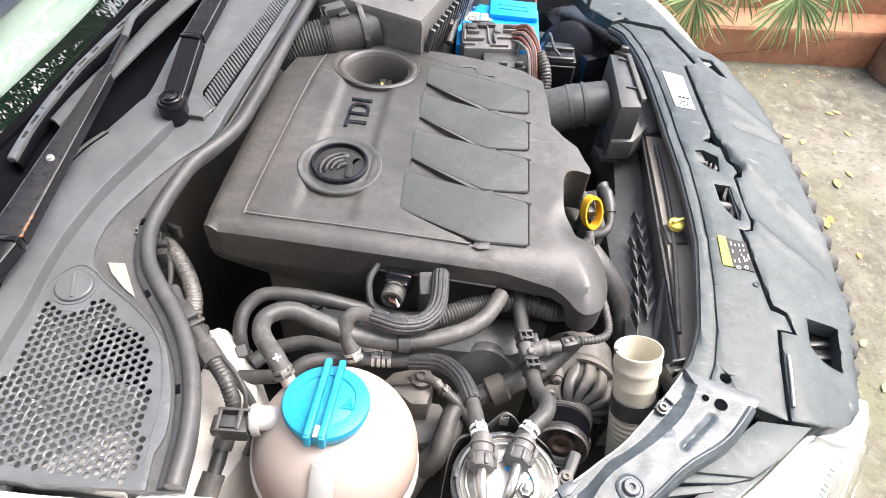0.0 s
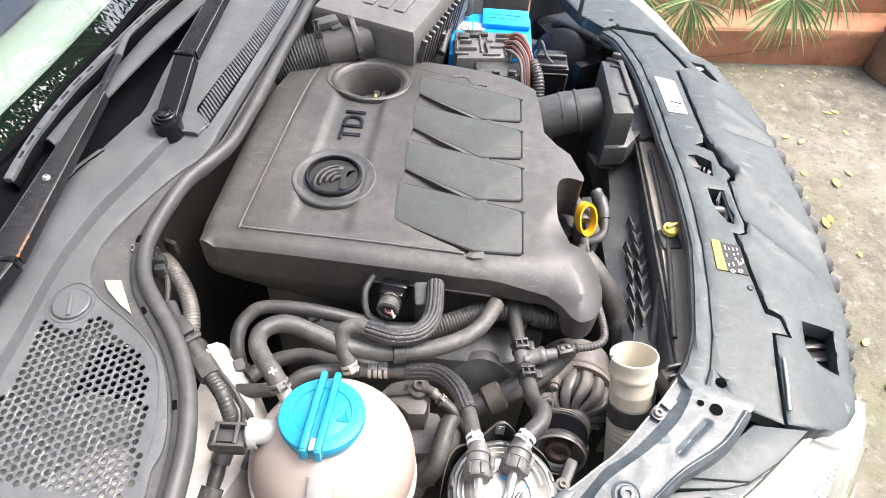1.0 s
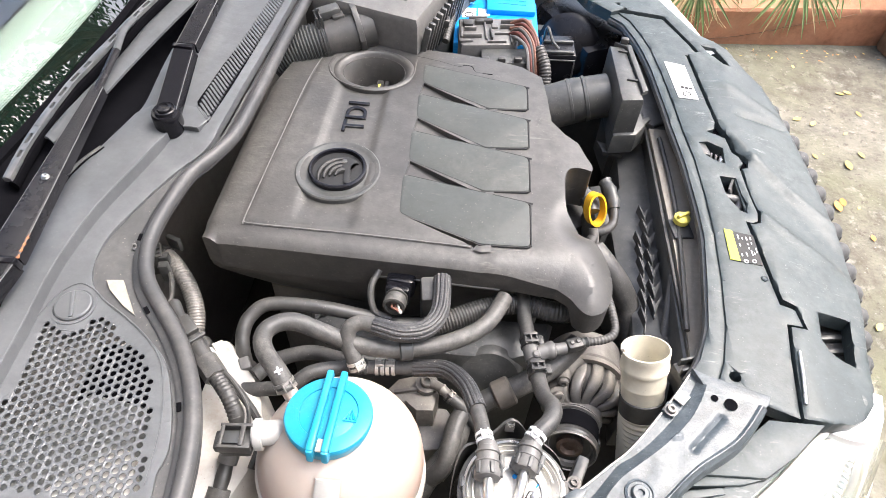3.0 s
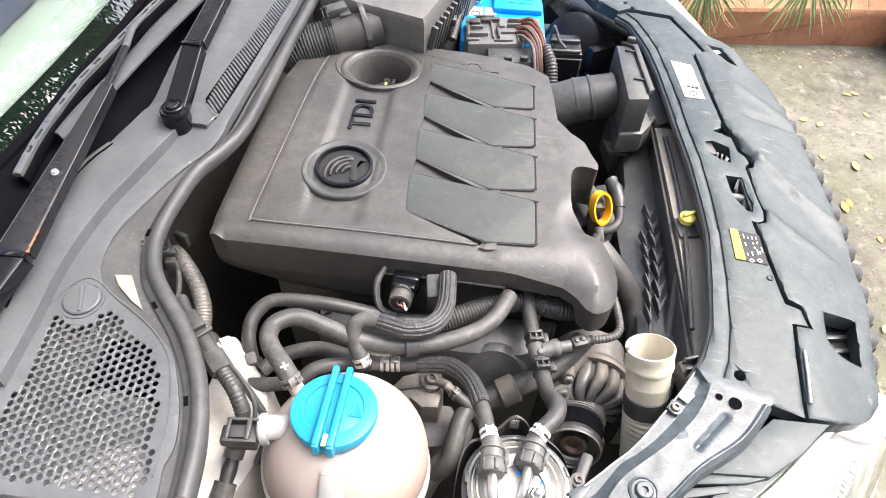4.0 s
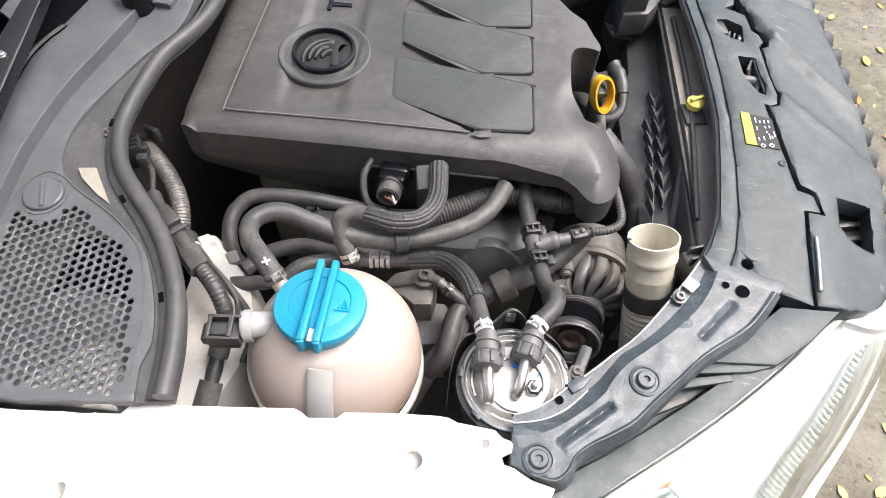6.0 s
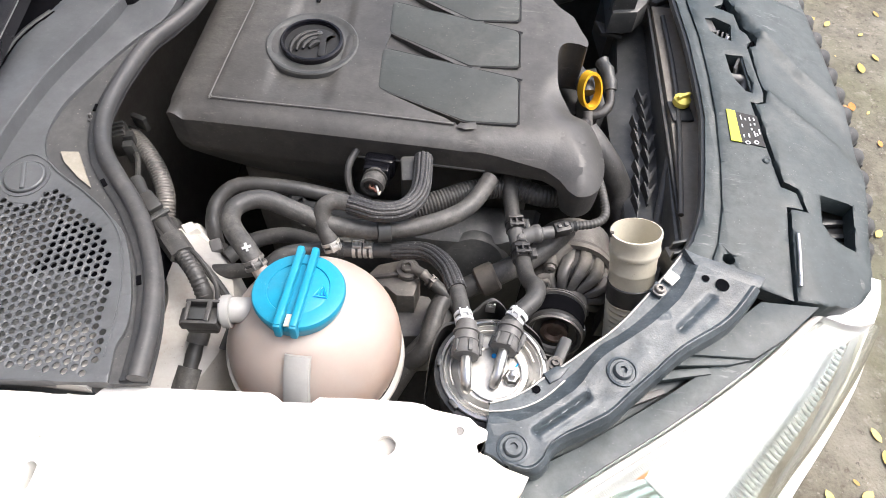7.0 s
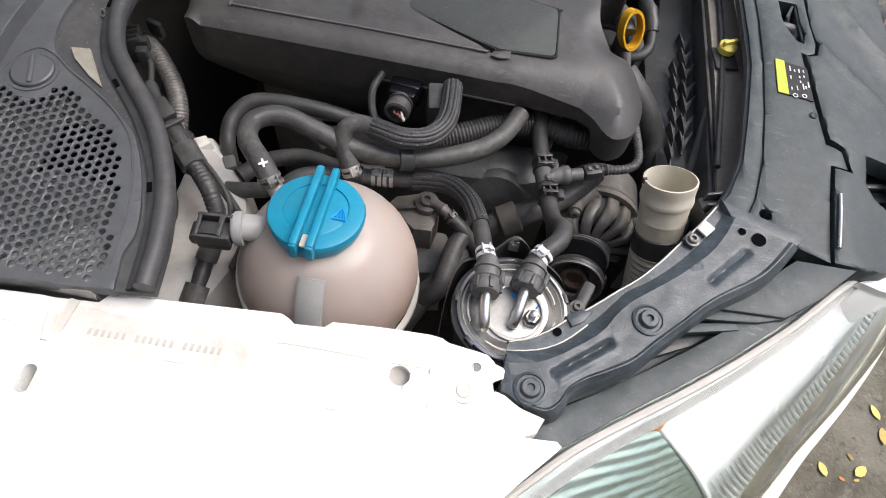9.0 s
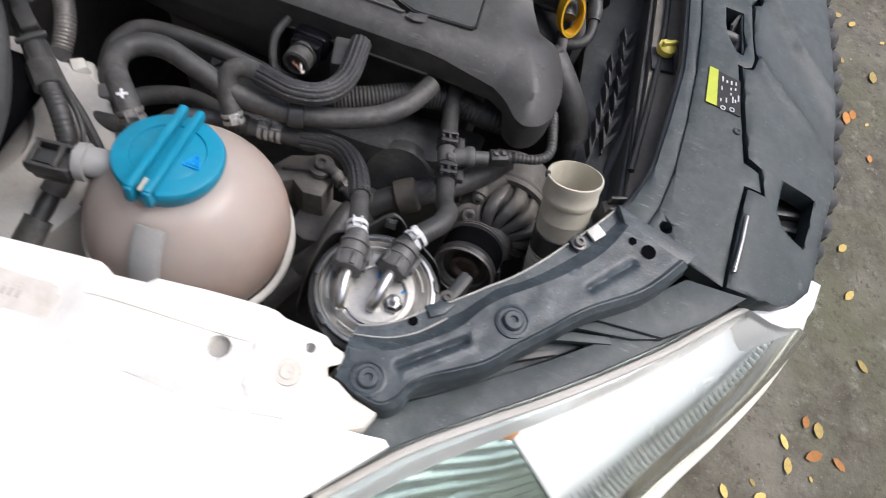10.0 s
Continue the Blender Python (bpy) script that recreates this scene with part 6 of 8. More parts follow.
    part("housing", block(0.022, 0.024, 0.034, pose(x, y, z - 0.01, 0, 0, 25), 0.003), black_mat, g)
    for k in (-1, 0, 1):
        part("rib", block(0.018, 0.0025, 0.004, pose(x - 0.0025 * k, y + 0.0065 * k, z + 0.008, 0, 0, 25), 0.0008), trim_mat, g)
    for x, y, z in ((-0.308, 0.598, 0.8), (-0.303, 0.584, 0.8)):
        part("latch", block(0.012, 0.01, 0.03, pose(x, y, z - 0.01, 0, 0, 15), 0.002), trim_mat, g)
    part("lead", tube([(-0.305, 0.589, 0.79), (-0.294, 0.577, 0.79), (-0.285, 0.555, 0.79), (-0.282, 0.543, 0.79), (-0.286, 0.539, 0.79)], 0.0032, 8, 5), rubber_mat, g, "thin black lead")
    x, y, z = (-0.308, 0.628, 0.8)
    part("wall_clip", block(0.02, 0.007, 0.02, pose(x, y, z - 0.008, 0, 0, -20), 0.002), trim_mat, g)


wiring()


# ---- fuel filter ----
def fuel_filter():
    x, y, z = 0.124, 0.355, 0.828
    t = thing("fuel_filter", "round fuel filter with a silvery lid in a black housing", "fuel filter", (x, y, z - 0.15))
    part("canister", lathe([(0, -0.15), (0.042, -0.15), (0.0455, -0.02), (0.0475, -0.008), (0.0475, 0.002), (0.0445, 0.002), (0.0445, -0.006)], 44, pose(x, y, z)), black_mat, t)
    part("lid", lathe([(0.0445, -0.004), (0.0438, 0.003), (0.042, 0.004), (0.039, 0.001), (0.036, -0.002), (0.034, 0.0), (0.031, 0.004), (0.02, 0.005), (0, 0.005)], 48, pose(x, y, z)), lid_mat, t, "dusty silvery metal lid")
    part("lid_ring", lathe([(0.026, 0.004), (0.026, 0.0075), (0.0245, 0.008), (0.023, 0.0075), (0.023, 0.004)], 40, pose(x + 0.002, y - 0.004, z), close=True), lid_mat, t)
    part("locking_ring", lathe([(0.0475, -0.01), (0.0515, -0.009), (0.0515, -0.001), (0.0475, 0.0)], 44, pose(x, y, z), close=True), black_mat, t)
    for a in (0.3, 1.6, 2.9, 4.2, 5.4):
        pts = [(x + 0.0375 * math.cos(a + d), y + 0.0375 * math.sin(a + d), z + 0.003) for d in (0, 0.25, 0.5, 0.75)]
        part("lid_rib", tube(pts, 0.001, 6, 4), lid_mat, t)
    part("rim", lathe([(0.0445, 0), (0.047, 0.001), (0.047, 0.005), (0.0445, 0.006), (0.043, 0.004)], 48, pose(x, y, z), close=True), steel_mat, t)
    for k in range(7):
        a = 0.4 + k * 2 * math.pi / 7
        part("clip", block(0.004, 0.01, 0.01, pose(x, y, z, 0, 0, math.degrees(a)) @ pose(0.0475, 0, 0.001), 0.001), trim_mat, t)
    lo = [(0.066, 0.335), (0.0665, 0.36), (0.07, 0.381), (0.077, 0.393), (0.09, 0.399), (0.103, 0.409), (0.112, 0.4165), (0.119, 0.419), (0.127, 0.4165), (0.136, 0.41), (0.15, 0.405), (0.166, 0.395), (0.176, 0.375)]
    hs = (-0.03, -0.01, 0.0, 0.004, 0.004, 0.008, 0.014, 0.016, 0.013, 0.006, 0.002, -0.006, -0.02)
    plate = strip([[(px, py, z - 0.05) for px, py in lo], [(px, py, z + h - 0.002) for (px, py), h in zip(lo, hs)], [(px, py, z + h) for (px, py), h in zip(lo, hs)], [(px + 0.0008, py - 0.0024, z + h) for (px, py), h in zip(lo, hs)], [(px + 0.001, py - 0.0028, z - 0.05) for px, py in lo]], 8, 2)
    part("holder", plate, black_mat, t, "black sheet holder with a raised peak")
    part("holder_tag", block(0.009, 0.0015, 0.011, pose(0.1175, 0.4135, z + 0.007, -20, 0, 0), 0.0005), steel_mat, t)
    for pts, mt in (([(x - 0.022, y - 0.02, z + 0.002), (x - 0.022, y - 0.022, z + 0.012), (x - 0.024, y - 0.008, z + 0.018), (x - 0.025, y + 0.012, z + 0.017)], steel_mat), ([(x + 0.002, y - 0.012, z + 0.002), (x + 0.002, y - 0.015, z + 0.012), (x + 0.005, y, z + 0.019), (x + 0.009, y + 0.022, z + 0.018)], steel_mat)):
        part("pipe", tube(pts, 0.0048, 14, 7), mt, t, "bent bright metal pipe")
    for a, b in (((x - 0.0255, y + 0.002, z + 0.018), (x - 0.0268, y + 0.036, z + 0.0165)), ((x + 0.0065, y + 0.012, z + 0.019), (x + 0.0148, y + 0.042, z + 0.018))):
        A0, B0 = Vector(a), Vector(b)
        ks = (0.0, 0.02, 0.06, 0.24, 0.26, 0.4, 0.42, 0.46, 0.48, 0.66, 0.68, 0.74, 0.76, 0.86, 0.88, 1.0)
        rs = (0.62, 0.98, 1.06, 1.06, 0.93, 0.93, 1.0, 1.0, 0.88, 0.88, 1.02, 1.02, 0.86, 0.86, 0.76, 0.74)
        body = part("quick_connector", tube([A0.lerp(B0, k) for k in ks], 0.0118, 22, 1, lambda i, s: rs[i]), fuse_mat, t, "grey ribbed quick connector")
        mm = along(a, b)
        l = (B0 - A0).length
        for q in range(6):
            part("finger", block(0.0042, 0.003, 0.011, mm @ pose(0, 0, 0, 0, 0, 60 * q + 15) @ pose(0, 0.0126, l * 0.2), 0.0008), trim_mat, body)
        part("release_tab", block(0.009, 0.005, 0.014, mm @ pose(0, 0, 0, 0, 0, 100) @ pose(0, 0.0125, l * 0.5), 0.0015), trim_mat, body)
    part("bleed_screw", lathe([(0.0075, 0), (0.0075, 0.008), (0.0055, 0.01), (0.004, 0.01), (0.0035, 0.018), (0.002, 0.019), (0, 0.019)], 6, pose(x + 0.0165, y - 0.008, z + 0.003)), steel_mat, t)
    part("paint_dot", lathe([(0.0022, 0), (0.0022, 0.0008), (0, 0.0009)], 10, pose(x + 0.0, y + 0.012, z + 0.005)), batt_mat, t)
    part("chalk_squiggle", tube([(x + 0.02, y + 0.004, z + 0.0055), (x + 0.023, y + 0.008, z + 0.0055), (x + 0.026, y + 0.006, z + 0.0055), (x + 0.0255, y + 0.001, z + 0.0055)], 0.0008, 6, 5), batt_mat, t)
    b = solo("filter_bracket", block(0.012, 0.05, 0.05, pose(0.183, 0.375, 0.80, 0, 0, -20), 0.004), trim_mat, "dark steel bracket between filter and pulley", "bracket")
    bolt("bolt", 0.18, 0.37, 0.826, 0.004, b, dark_alu)


fuel_filter()


# ---- washer filler neck ----
def washer_neck():
    x, y = 0.2595, 0.5215
    t = thing("washer_filler_neck", "cream plastic washer bottle filler neck, open at the top", "filler neck", (x, y, 0.6))
    tilt = along((0.2785, 0.4693, 0.711), (0.2595, 0.5215, 0.83)) @ pose(0, 0, -0.83 + 0.1314)
    part("neck", lathe([(0.0232, 0.73), (0.0236, 0.786), (0.0243, 0.7865), (0.0243, 0.7885), (0.0238, 0.7895), (0.0244, 0.806), (0.0258, 0.8072), (0.0263, 0.81), (0.026, 0.8128), (0.0252, 0.8142), (0.0257, 0.824), (0.0263, 0.8275), (0.0261, 0.831), (0.0245, 0.8315), (0.0238, 0.80), (0.0216, 0.74), (0.0, 0.735)], 40, tilt), cream_mat, t)
    part("label_band", lathe([(0.0235, 0.746), (0.0249, 0.747), (0.0249, 0.769), (0.0236, 0.77)], 36, tilt, close=True), black_mat, t, "black lattice band")
    for k in range(5):
        a = radians(-150 + 24 * k)
        part("band_strut", block(0.0018, 0.0018, 0.017, tilt @ pose(0.025 * math.cos(a), 0.025 * math.sin(a), 0.76) @ pose(0, 0, 0, 0, 45 * (-1) ** k, math.degrees(a) + 90), 0), paper_mat, t)
    part("rim_notch", block(0.004, 0.0035, 0.006, tilt @ pose(0.0252, -0.004, 0.83), 0.0008), grommet_mat, t)
    part("bellows", lathe([(0.0252 if k % 2 else 0.0228, 0.75 - 0.0036 * k) for k in range(40)], 30, tilt), cream_mat, t, "ribbed pale bellows")


washer_neck()


# ---- alternator and belt drive ----
def alternator():
    c = (0.216, 0.521, 0.712)
    m = along(c, (0.209, 0.421, 0.73)) @ Matrix.Scale(0.92, 4)
    t = thing("alternator", "dusty cast aluminium alternator with slotted end frame", "alternator", (c[0], c[1], c[2] - 0.06))
    part("stator", lathe([(0, -0.05), (0.043, -0.05), (0.044, -0.03), (0.041, 0.0), (0.034, 0.008), (0.02, 0.014), (0, 0.014)], 36, m), bay_mat, t)
    for k in range(13):
        a = 360 / 13 * k
        g = bmesh.new()
        rings = []
        for r, z, w, tw in ((0.047, -0.03, 0.3, -8), (0.0485, 0.0, 0.3, -5), (0.048, 0.012, 0.3, -1), (0.044, 0.021, 0.3, 3), (0.036, 0.0265, 0.33, 8), (0.027, 0.029, 0.4, 12), (0.02, 0.03, 0.5, 14)):
            c0 = radians(a + tw)
            rings.append([g.verts.new(m @ Vector(((r + d) * math.cos(c0 + o), (r + d) * math.sin(c0 + o), z + d * 0.6))) for o, d in ((-w * 0.6, -0.008), (-w * 0.55, -0.0018), (-w * 0.36, 0.0), (w * 0.36, 0.0), (w * 0.55, -0.0018), (w * 0.6, -0.008))])
        for r0, r1 in zip(rings, rings[1:]):
            for j in range(5):
                g.faces.new((r0[j], r0[j + 1], r1[j + 1], r1[j]))
        part("rib", g, alu_mat if k % 3 == 1 else casting_mat, t, angle=50)
    part("cage_ring", lathe([(0.047, -0.024), (0.0535, -0.024), (0.0535, -0.017), (0.047, -0.017)], 40, m, close=True), casting_mat, t)
    for a in (20, 130, 250):
        part("through_bolt", lathe([(0.0085, -0.03), (0.0085, 0.012), (0.006, 0.012), (0.006, 0.017), (0.003, 0.018), (0.003, 0.014), (0, 0.014)], 14, m @ pose(0.05 * math.cos(radians(a)), 0.05 * math.sin(radians(a)), 0)), casting_mat, t)
    part("hub", lathe([(0.023, 0.03), (0.023, 0.044), (0.017, 0.048), (0.008, 0.048), (0.008, 0.044), (0, 0.044)], 24, m), casting_mat, t)
    part("rear_shell", lathe([(0.05, -0.07), (0.052, -0.03), (0.049, -0.026), (0.046, -0.024), (0, -0.024)], 36, m), alu_mat, t)
    part("lug_block", block(0.026, 0.03, 0.03, pose(0.178, 0.512, 0.712, 20, 0, 15), 0.006), casting_mat, t)
    part("lug", tube([(0.178, 0.52, 0.726), (0.19, 0.533, 0.742), (0.204, 0.55, 0.75)], 0.010, 12, 4), casting_mat, t)
    bolt("bolt", 0.181, 0.505, 0.735, 0.0072, t, casting_mat, (0.1, -0.75, 0.65))
    p = thing("belt_pulley", "black belt pulley with a worn metal rim", "pulley", (0.19, 0.45, 0.70))
    pm = along((0.198, 0.475, 0.731), (0.1915, 0.435, 0.744))
    part("wheel", lathe([(0, 0), (0.03, 0), (0.031, 0.003), (0.029, 0.005), (0.029, 0.031), (0.031, 0.033), (0.0315, 0.037), (0.0285, 0.042), (0.026, 0.041), (0.024, 0.034), (0.016, 0.031), (0.0, 0.031)], 44, pm), black_mat, p)
    part("belt", lathe([(0.0295, 0.007), (0.0305, 0.008), (0.0305, 0.029), (0.0295, 0.03)], 44, pm, close=True), void_mat, p, "smooth black belt back")
    part("rim", lathe([(0.0283, 0.0405), (0.0295, 0.043), (0.0305, 0.0415), (0.0295, 0.039)], 44, pm, close=True), alu_mat, p, "worn metal rim")
    for z in (0.001, 0.004):
        part("back_rim", lathe([(0.0295, z - 0.001), (0.0318, z - 0.0008), (0.0318, z + 0.0008), (0.0295, z + 0.001)], 44, pm, close=True), alu_mat, p)
    part("inner_rim", lathe([(0.0225, 0.034), (0.024, 0.0365), (0.0252, 0.0355), (0.0245, 0.033)], 40, pm, close=True), alu_mat, p)
    part("hub", lathe([(0.0145, 0.031), (0.0145, 0.037), (0.0105, 0.038), (0.008, 0.033), (0, 0.033)], 24, pm), hub_mat, p, "brown steel hub")
    solo("drive_belt", tube([(0.222, 0.455, 0.74), (0.228, 0.46, 0.70), (0.22, 0.465, 0.6), (0.2, 0.47, 0.5)], 0.008, 8, 6, flat=0.4), black_mat, "black ribbed drive belt", "belt")


alternator()


# ---- front slam panel ----
def slam_panel():
    inner = [(0.298, 0.487), (0.314, 0.513), (0.329, 0.556), (0.337, 0.618), (0.344, 0.688), (0.343, 0.735), (0.338, 0.818), (0.328, 0.899), (0.324, 0.94), (0.318, 0.989), (0.313, 1.03), (0.304, 1.077), (0.293, 1.115), (0.278, 1.155), (0.257, 1.175)]
    fold = [(0.325, 0.478), (0.338, 0.513), (0.347, 0.556), (0.353, 0.619), (0.356, 0.688), (0.355, 0.755), (0.351, 0.824), (0.343, 0.88), (0.337, 0.94), (0.331, 0.99), (0.325, 1.03), (0.317, 1.08), (0.305, 1.12), (0.29, 1.16), (0.272, 1.184)]
    joint = [(0.347, 1.175), (0.381, 1.105), (0.391, 1.079), (0.374, 1.07), (0.393, 0.909), (0.4, 0.882), (0.407, 0.868), (0.41, 0.85), (0.418, 0.841), (0.424, 0.833), (0.421, 0.819), (0.412, 0.815), (0.4145, 0.77), (0.4185, 0.732), (0.4145, 0.714), (0.404, 0.71),
             (0.4015, 0.713), (0.405, 0.683), (0.411, 0.626), (0.4155, 0.598), (0.43, 0.592), (0.436, 0.563), (0.4165, 0.562), (0.411, 0.521), (0.404, 0.462), (0.4035, 0.4535)]
    near = [(0.343, 1.172), (0.377, 1.102), (0.386, 1.078), (0.369, 1.069), (0.388, 0.908), (0.385, 0.893), (0.373, 0.886), (0.397, 0.874), (0.401, 0.846), (0.409, 0.838), (0.4125, 0.825), (0.407, 0.818), (0.406, 0.812), (0.409, 0.77), (0.4135, 0.733), (0.411, 0.719),
            (0.404, 0.7155), (0.396, 0.717), (0.3995, 0.683), (0.406, 0.626), (0.41, 0.593), (0.4265, 0.588), (0.4305, 0.5675), (0.412, 0.567), (0.406, 0.521), (0.4, 0.462), (0.3995, 0.4545)]
    near = [(x + 0.0022, y) for x, y in near]
    rim = [(0.43, 0.452), (0.458, 0.458), (0.474, 0.468), (0.490, 0.487), (0.500, 0.510), (0.517, 0.56), (0.529, 0.606), (0.538, 0.65), (0.543, 0.70), (0.543, 0.75), (0.541, 0.797), (0.537, 0.85), (0.530, 0.909), (0.52, 0.97), (0.503, 1.024), (0.48, 1.05), (0.458, 1.075), (0.441, 1.098), (0.418, 1.114),
           (0.398, 1.128), (0.385, 1.15), (0.37, 1.178), (0.355, 1.207), (0.333, 1.253), (0.308, 1.29), (0.25, 1.35), (0.19, 1.40), (0.15, 1.40), (0.19, 1.27), (0.222, 1.21), (0.259, 1.178), (0.275, 1.187)]
    rim = [(x - 0.009 * max(0, min(1, (y - 0.49) / 0.06, (1.09 - y) / 0.05)) - 0.009 * max(0, min(1, (y - 0.62) / 0.15, (1.1 - y) / 0.06)), y) for x, y in rim]

    def slope(x):
        return 0.842 - 0.33 * max(0, x - 0.42) ** 1.15 * 1.2

    def zm(x, y):
        return slope(x) - 0.0015 + 0.0007 * bump2(x, y, 15, 4)

    def zo(x, y):
        z = slope(x) + 0.002 + 0.0008 * bump2(x, y, 13, 4)
        # long soft creases running out to the nose
        for ax, ay, bx, by, h, w in ((0.4, 0.885, 0.43, 0.84, 0.004, 0.006), (0.43, 0.84, 0.475, 0.782, 0.004, 0.006), (0.475, 0.782, 0.535, 0.74, 0.003, 0.006), (0.42, 0.732, 0.445, 0.707, 0.003, 0.005), (0.445, 0.707, 0.5, 0.675, 0.003, 0.005), (0.43, 0.93, 0.5, 0.93, -0.005, 0.006), (0.41, 1.0, 0.49, 0.95, 0.003, 0.008)):
            z += h * math.exp(-(dist_seg(x, y, (ax, ay), (bx, by)) / w) ** 2)
        e = 0.5 * (1 - math.tanh((y - (0.86 - 1.4 * (x - 0.42))) * 90)) - 0.5 * (1 - math.tanh((y - (0.735 - 0.7 * (x - 0.42))) * 90))
        return z - 0.005 * e

    zf = zm

    holes_m = [[(0.361, 0.861), (0.373, 0.864), (0.393, 0.853), (0.3905, 0.822), (0.376, 0.828), (0.365, 0.838)],
               [(0.379, 0.796), (0.4, 0.795), (0.402, 0.765), (0.406, 0.749), (0.403, 0.732), (0.395, 0.735), (0.384, 0.756), (0.381, 0.769)], circle(0.3455, 0.4945, 0.0062, 16)]
    corner = [(0.456, 0.591), (0.497, 0.592), (0.49, 0.556), (0.483, 0.529), (0.468, 0.533), (0.456, 0.541), (0.45, 0.556)]
    t = thing("slam_panel", "dusty blue-grey plastic slam panel over the radiator", "slam panel", (0.42, 0.85, 0.80))
    part("inner_flange", sheet(inner + fold[::-1], lambda x, y: slope(x) - 0.0042, 0.02, 0.016, (), 0.0012), carrier_mat, t, "smooth folded inner edge", 45)
    part("middle_panel", sheet(fold + near + [(0.366, 0.467)], zm, 0.01, 0.016, holes_m, 0.0012), carrier_mat, t, "", 45)
    part("front_panel", sheet(joint[::-1] + rim[::-1], zo, 0.0065, 0.02, [corner, [(0.398, 1.098), (0.416, 1.093), (0.437, 1.052), (0.424, 1.053), (0.407, 1.076)], circle(0.283, 1.19, 0.004, 10), circle(0.272, 1.205, 0.0035, 10)], 0.0012), carrier_mat, t, "", 45)
    part("underlay", tube([(x - 0.003, y, 0.826) for x, y in joint], 0.006, 8, 2), void_mat, t, "dark open joint between the panels")
    part("rod", tube([(0.416, 0.53, 0.845), (0.412, 0.5, 0.846), (0.407, 0.468, 0.846)], 0.0018, 10, 3), steel_mat, t, "bare metal edge strip")
    for x, y, r in ((0.425, 0.508, 0.006), (0.47, 0.49, 0.012), (0.402, 0.627, 0.004)):
        part("stud", lathe([(r, -0.001), (r, 0.0012), (r * 0.7, 0.002), (r * 0.3, 0.001), (0, 0.001)], 20, pose(x, y, zf(x, y))), carrier_mat, t)
    # labels
    wl = part("label", sheet([(0.333, 1.046), (0.364, 1.038), (0.374, 0.955), (0.345, 0.957)], lambda x, y: zf(x, y) + 0.0012, 0.006, 0.001), paper_mat, t, "white paper label")
    for k in range(3):
        part("print_bar", block(0.005, 0.004, 0.0008, pose(0.353 + 0.006 * k, 0.982 - 0.001 * k, zf(0.353 + 0.006 * k, 0.982) + 0.0016), 0), ink_mat, wl)
    part("print_ring", lathe([(0.006, 0), (0.006, 0.0008), (0.0048, 0.0008), (0.0048, 0)], 20, pose(0.358, 0.966, zf(0.358, 0.966) + 0.0011), close=True), ink_mat, wl)
    bl = part("label", sheet([(0.368, 0.698), (0.401, 0.692), (0.404, 0.646), (0.368, 0.651)], lambda x, y: zf(x, y) + 0.001, 0.006, 0.001), ink_mat, t, "black label with a yellow edge")
    part("yellow_edge", sheet([(0.367, 0.6985), (0.3765, 0.697), (0.3785, 0.6495), (0.367, 0.6508)], lambda x, y: zf(x, y) + 0.0018, 0.006, 0.001), label_mat, bl)
    for u, v, l in ((0, 0, 7), (0, 10, 5), (0, 22, 4), (5, 3, 3), (6, 20, 6), (10, 2, 5), (10, 9, 3), (10.5, 14, 3), (13, 17, 8), (15, 2, 4), (15, 8, 3), (16, 19, 4), (19, 14, 8)):
        px, py = 0.3822 + u * 0.00095, 0.691 - v * 0.00135 - l * 0.0005
        part("print_bar", block(0.0013, 0.001 * l, 0.0006, pose(px, py, zf(px, py) + 0.0014, 0, 0, 3), 0), paper_mat, bl)
    for u, v in ((2, 33), (12, 32)):
        px, py = 0.3832 + u * 0.00095, 0.691 - v * 0.00125
        part("print_ring", lathe([(0.0028, 0), (0.0028, 0.0006), (0.0018, 0.0006), (0.0018, 0)], 14, pose(px, py, zf(px, py) + 0.0012), close=True), paper_mat, bl)
    part("panel_lip", tube([(x + 0.001, y, 0.828) for x, y in inner], 0.006, 8, 4), trim_mat, t)
    # lock
    k = thing("bonnet_lock", "grey pressed steel bonnet lock in its recess", "lock", (0.395, 0.83, 0.79))
    part("base", block(0.07, 0.2, 0.012, pose(0.39, 0.82, 0.803), 0.003), carrier_mat, k)
    part("back_wall", block(0.003, 0.07, 0.03, pose(0.379, 0.775, 0.821, 0, -14, 2), 0.001), trim_mat, k)
    part("plate", block(0.022, 0.004, 0.03, pose(0.391, 0.803, 0.823, -10, 0, 4), 0.001), fuse_mat, k)
    # upright tab with a round hole
    hole = circle(0.0, 0.004, 0.0042, 12)
    tab = sheet([(-0.016, -0.012), (0.014, -0.012), (0.016, 0.004), (0.012, 0.012), (-0.014, 0.012)], lambda x, y: 0.0, 0.006, 0.0025, [hole], 0.0, None, pose(0.4, 0.786, 0.826, 90, 0, 68) @ pose(0, 0, 0, -25, 0, 0))
    part("tab", tab, fuse_mat, k, "steel tab with a round hole")
    part("roller", tube([(0.381, 0.766, 0.828), (0.393, 0.767, 0.828), (0.402, 0.765, 0.827), (0.403, 0.756, 0.825), (0.396, 0.746, 0.822), (0.388, 0.744, 0.816)], 0.0058, 14, 6), fuse_mat, k, "bent steel catch bar")
    for q in range(2):
        part("channel_lip", tube([(0.4065 - 0.004 * q, 0.812, 0.8385 - 0.002 * q), (0.404 - 0.004 * q, 0.79, 0.838 - 0.002 * q), (0.406 - 0.004 * q, 0.765, 0.8375 - 0.002 * q), (0.4085 - 0.004 * q, 0.738, 0.837 - 0.002 * q)], 0.0016, 8, 4), carrier_mat, k)
    for q in range(4):
        part("spring_coil", lathe([(0.0058, -0.0012), (0.0074, -0.0012), (0.0074, 0.0012), (0.0058, 0.0012)], 16, pose(0.373 + 0.0055 * q, 0.845 - 0.003 * q, 0.829, 78, 0, 75), close=True), fuse_mat, k)
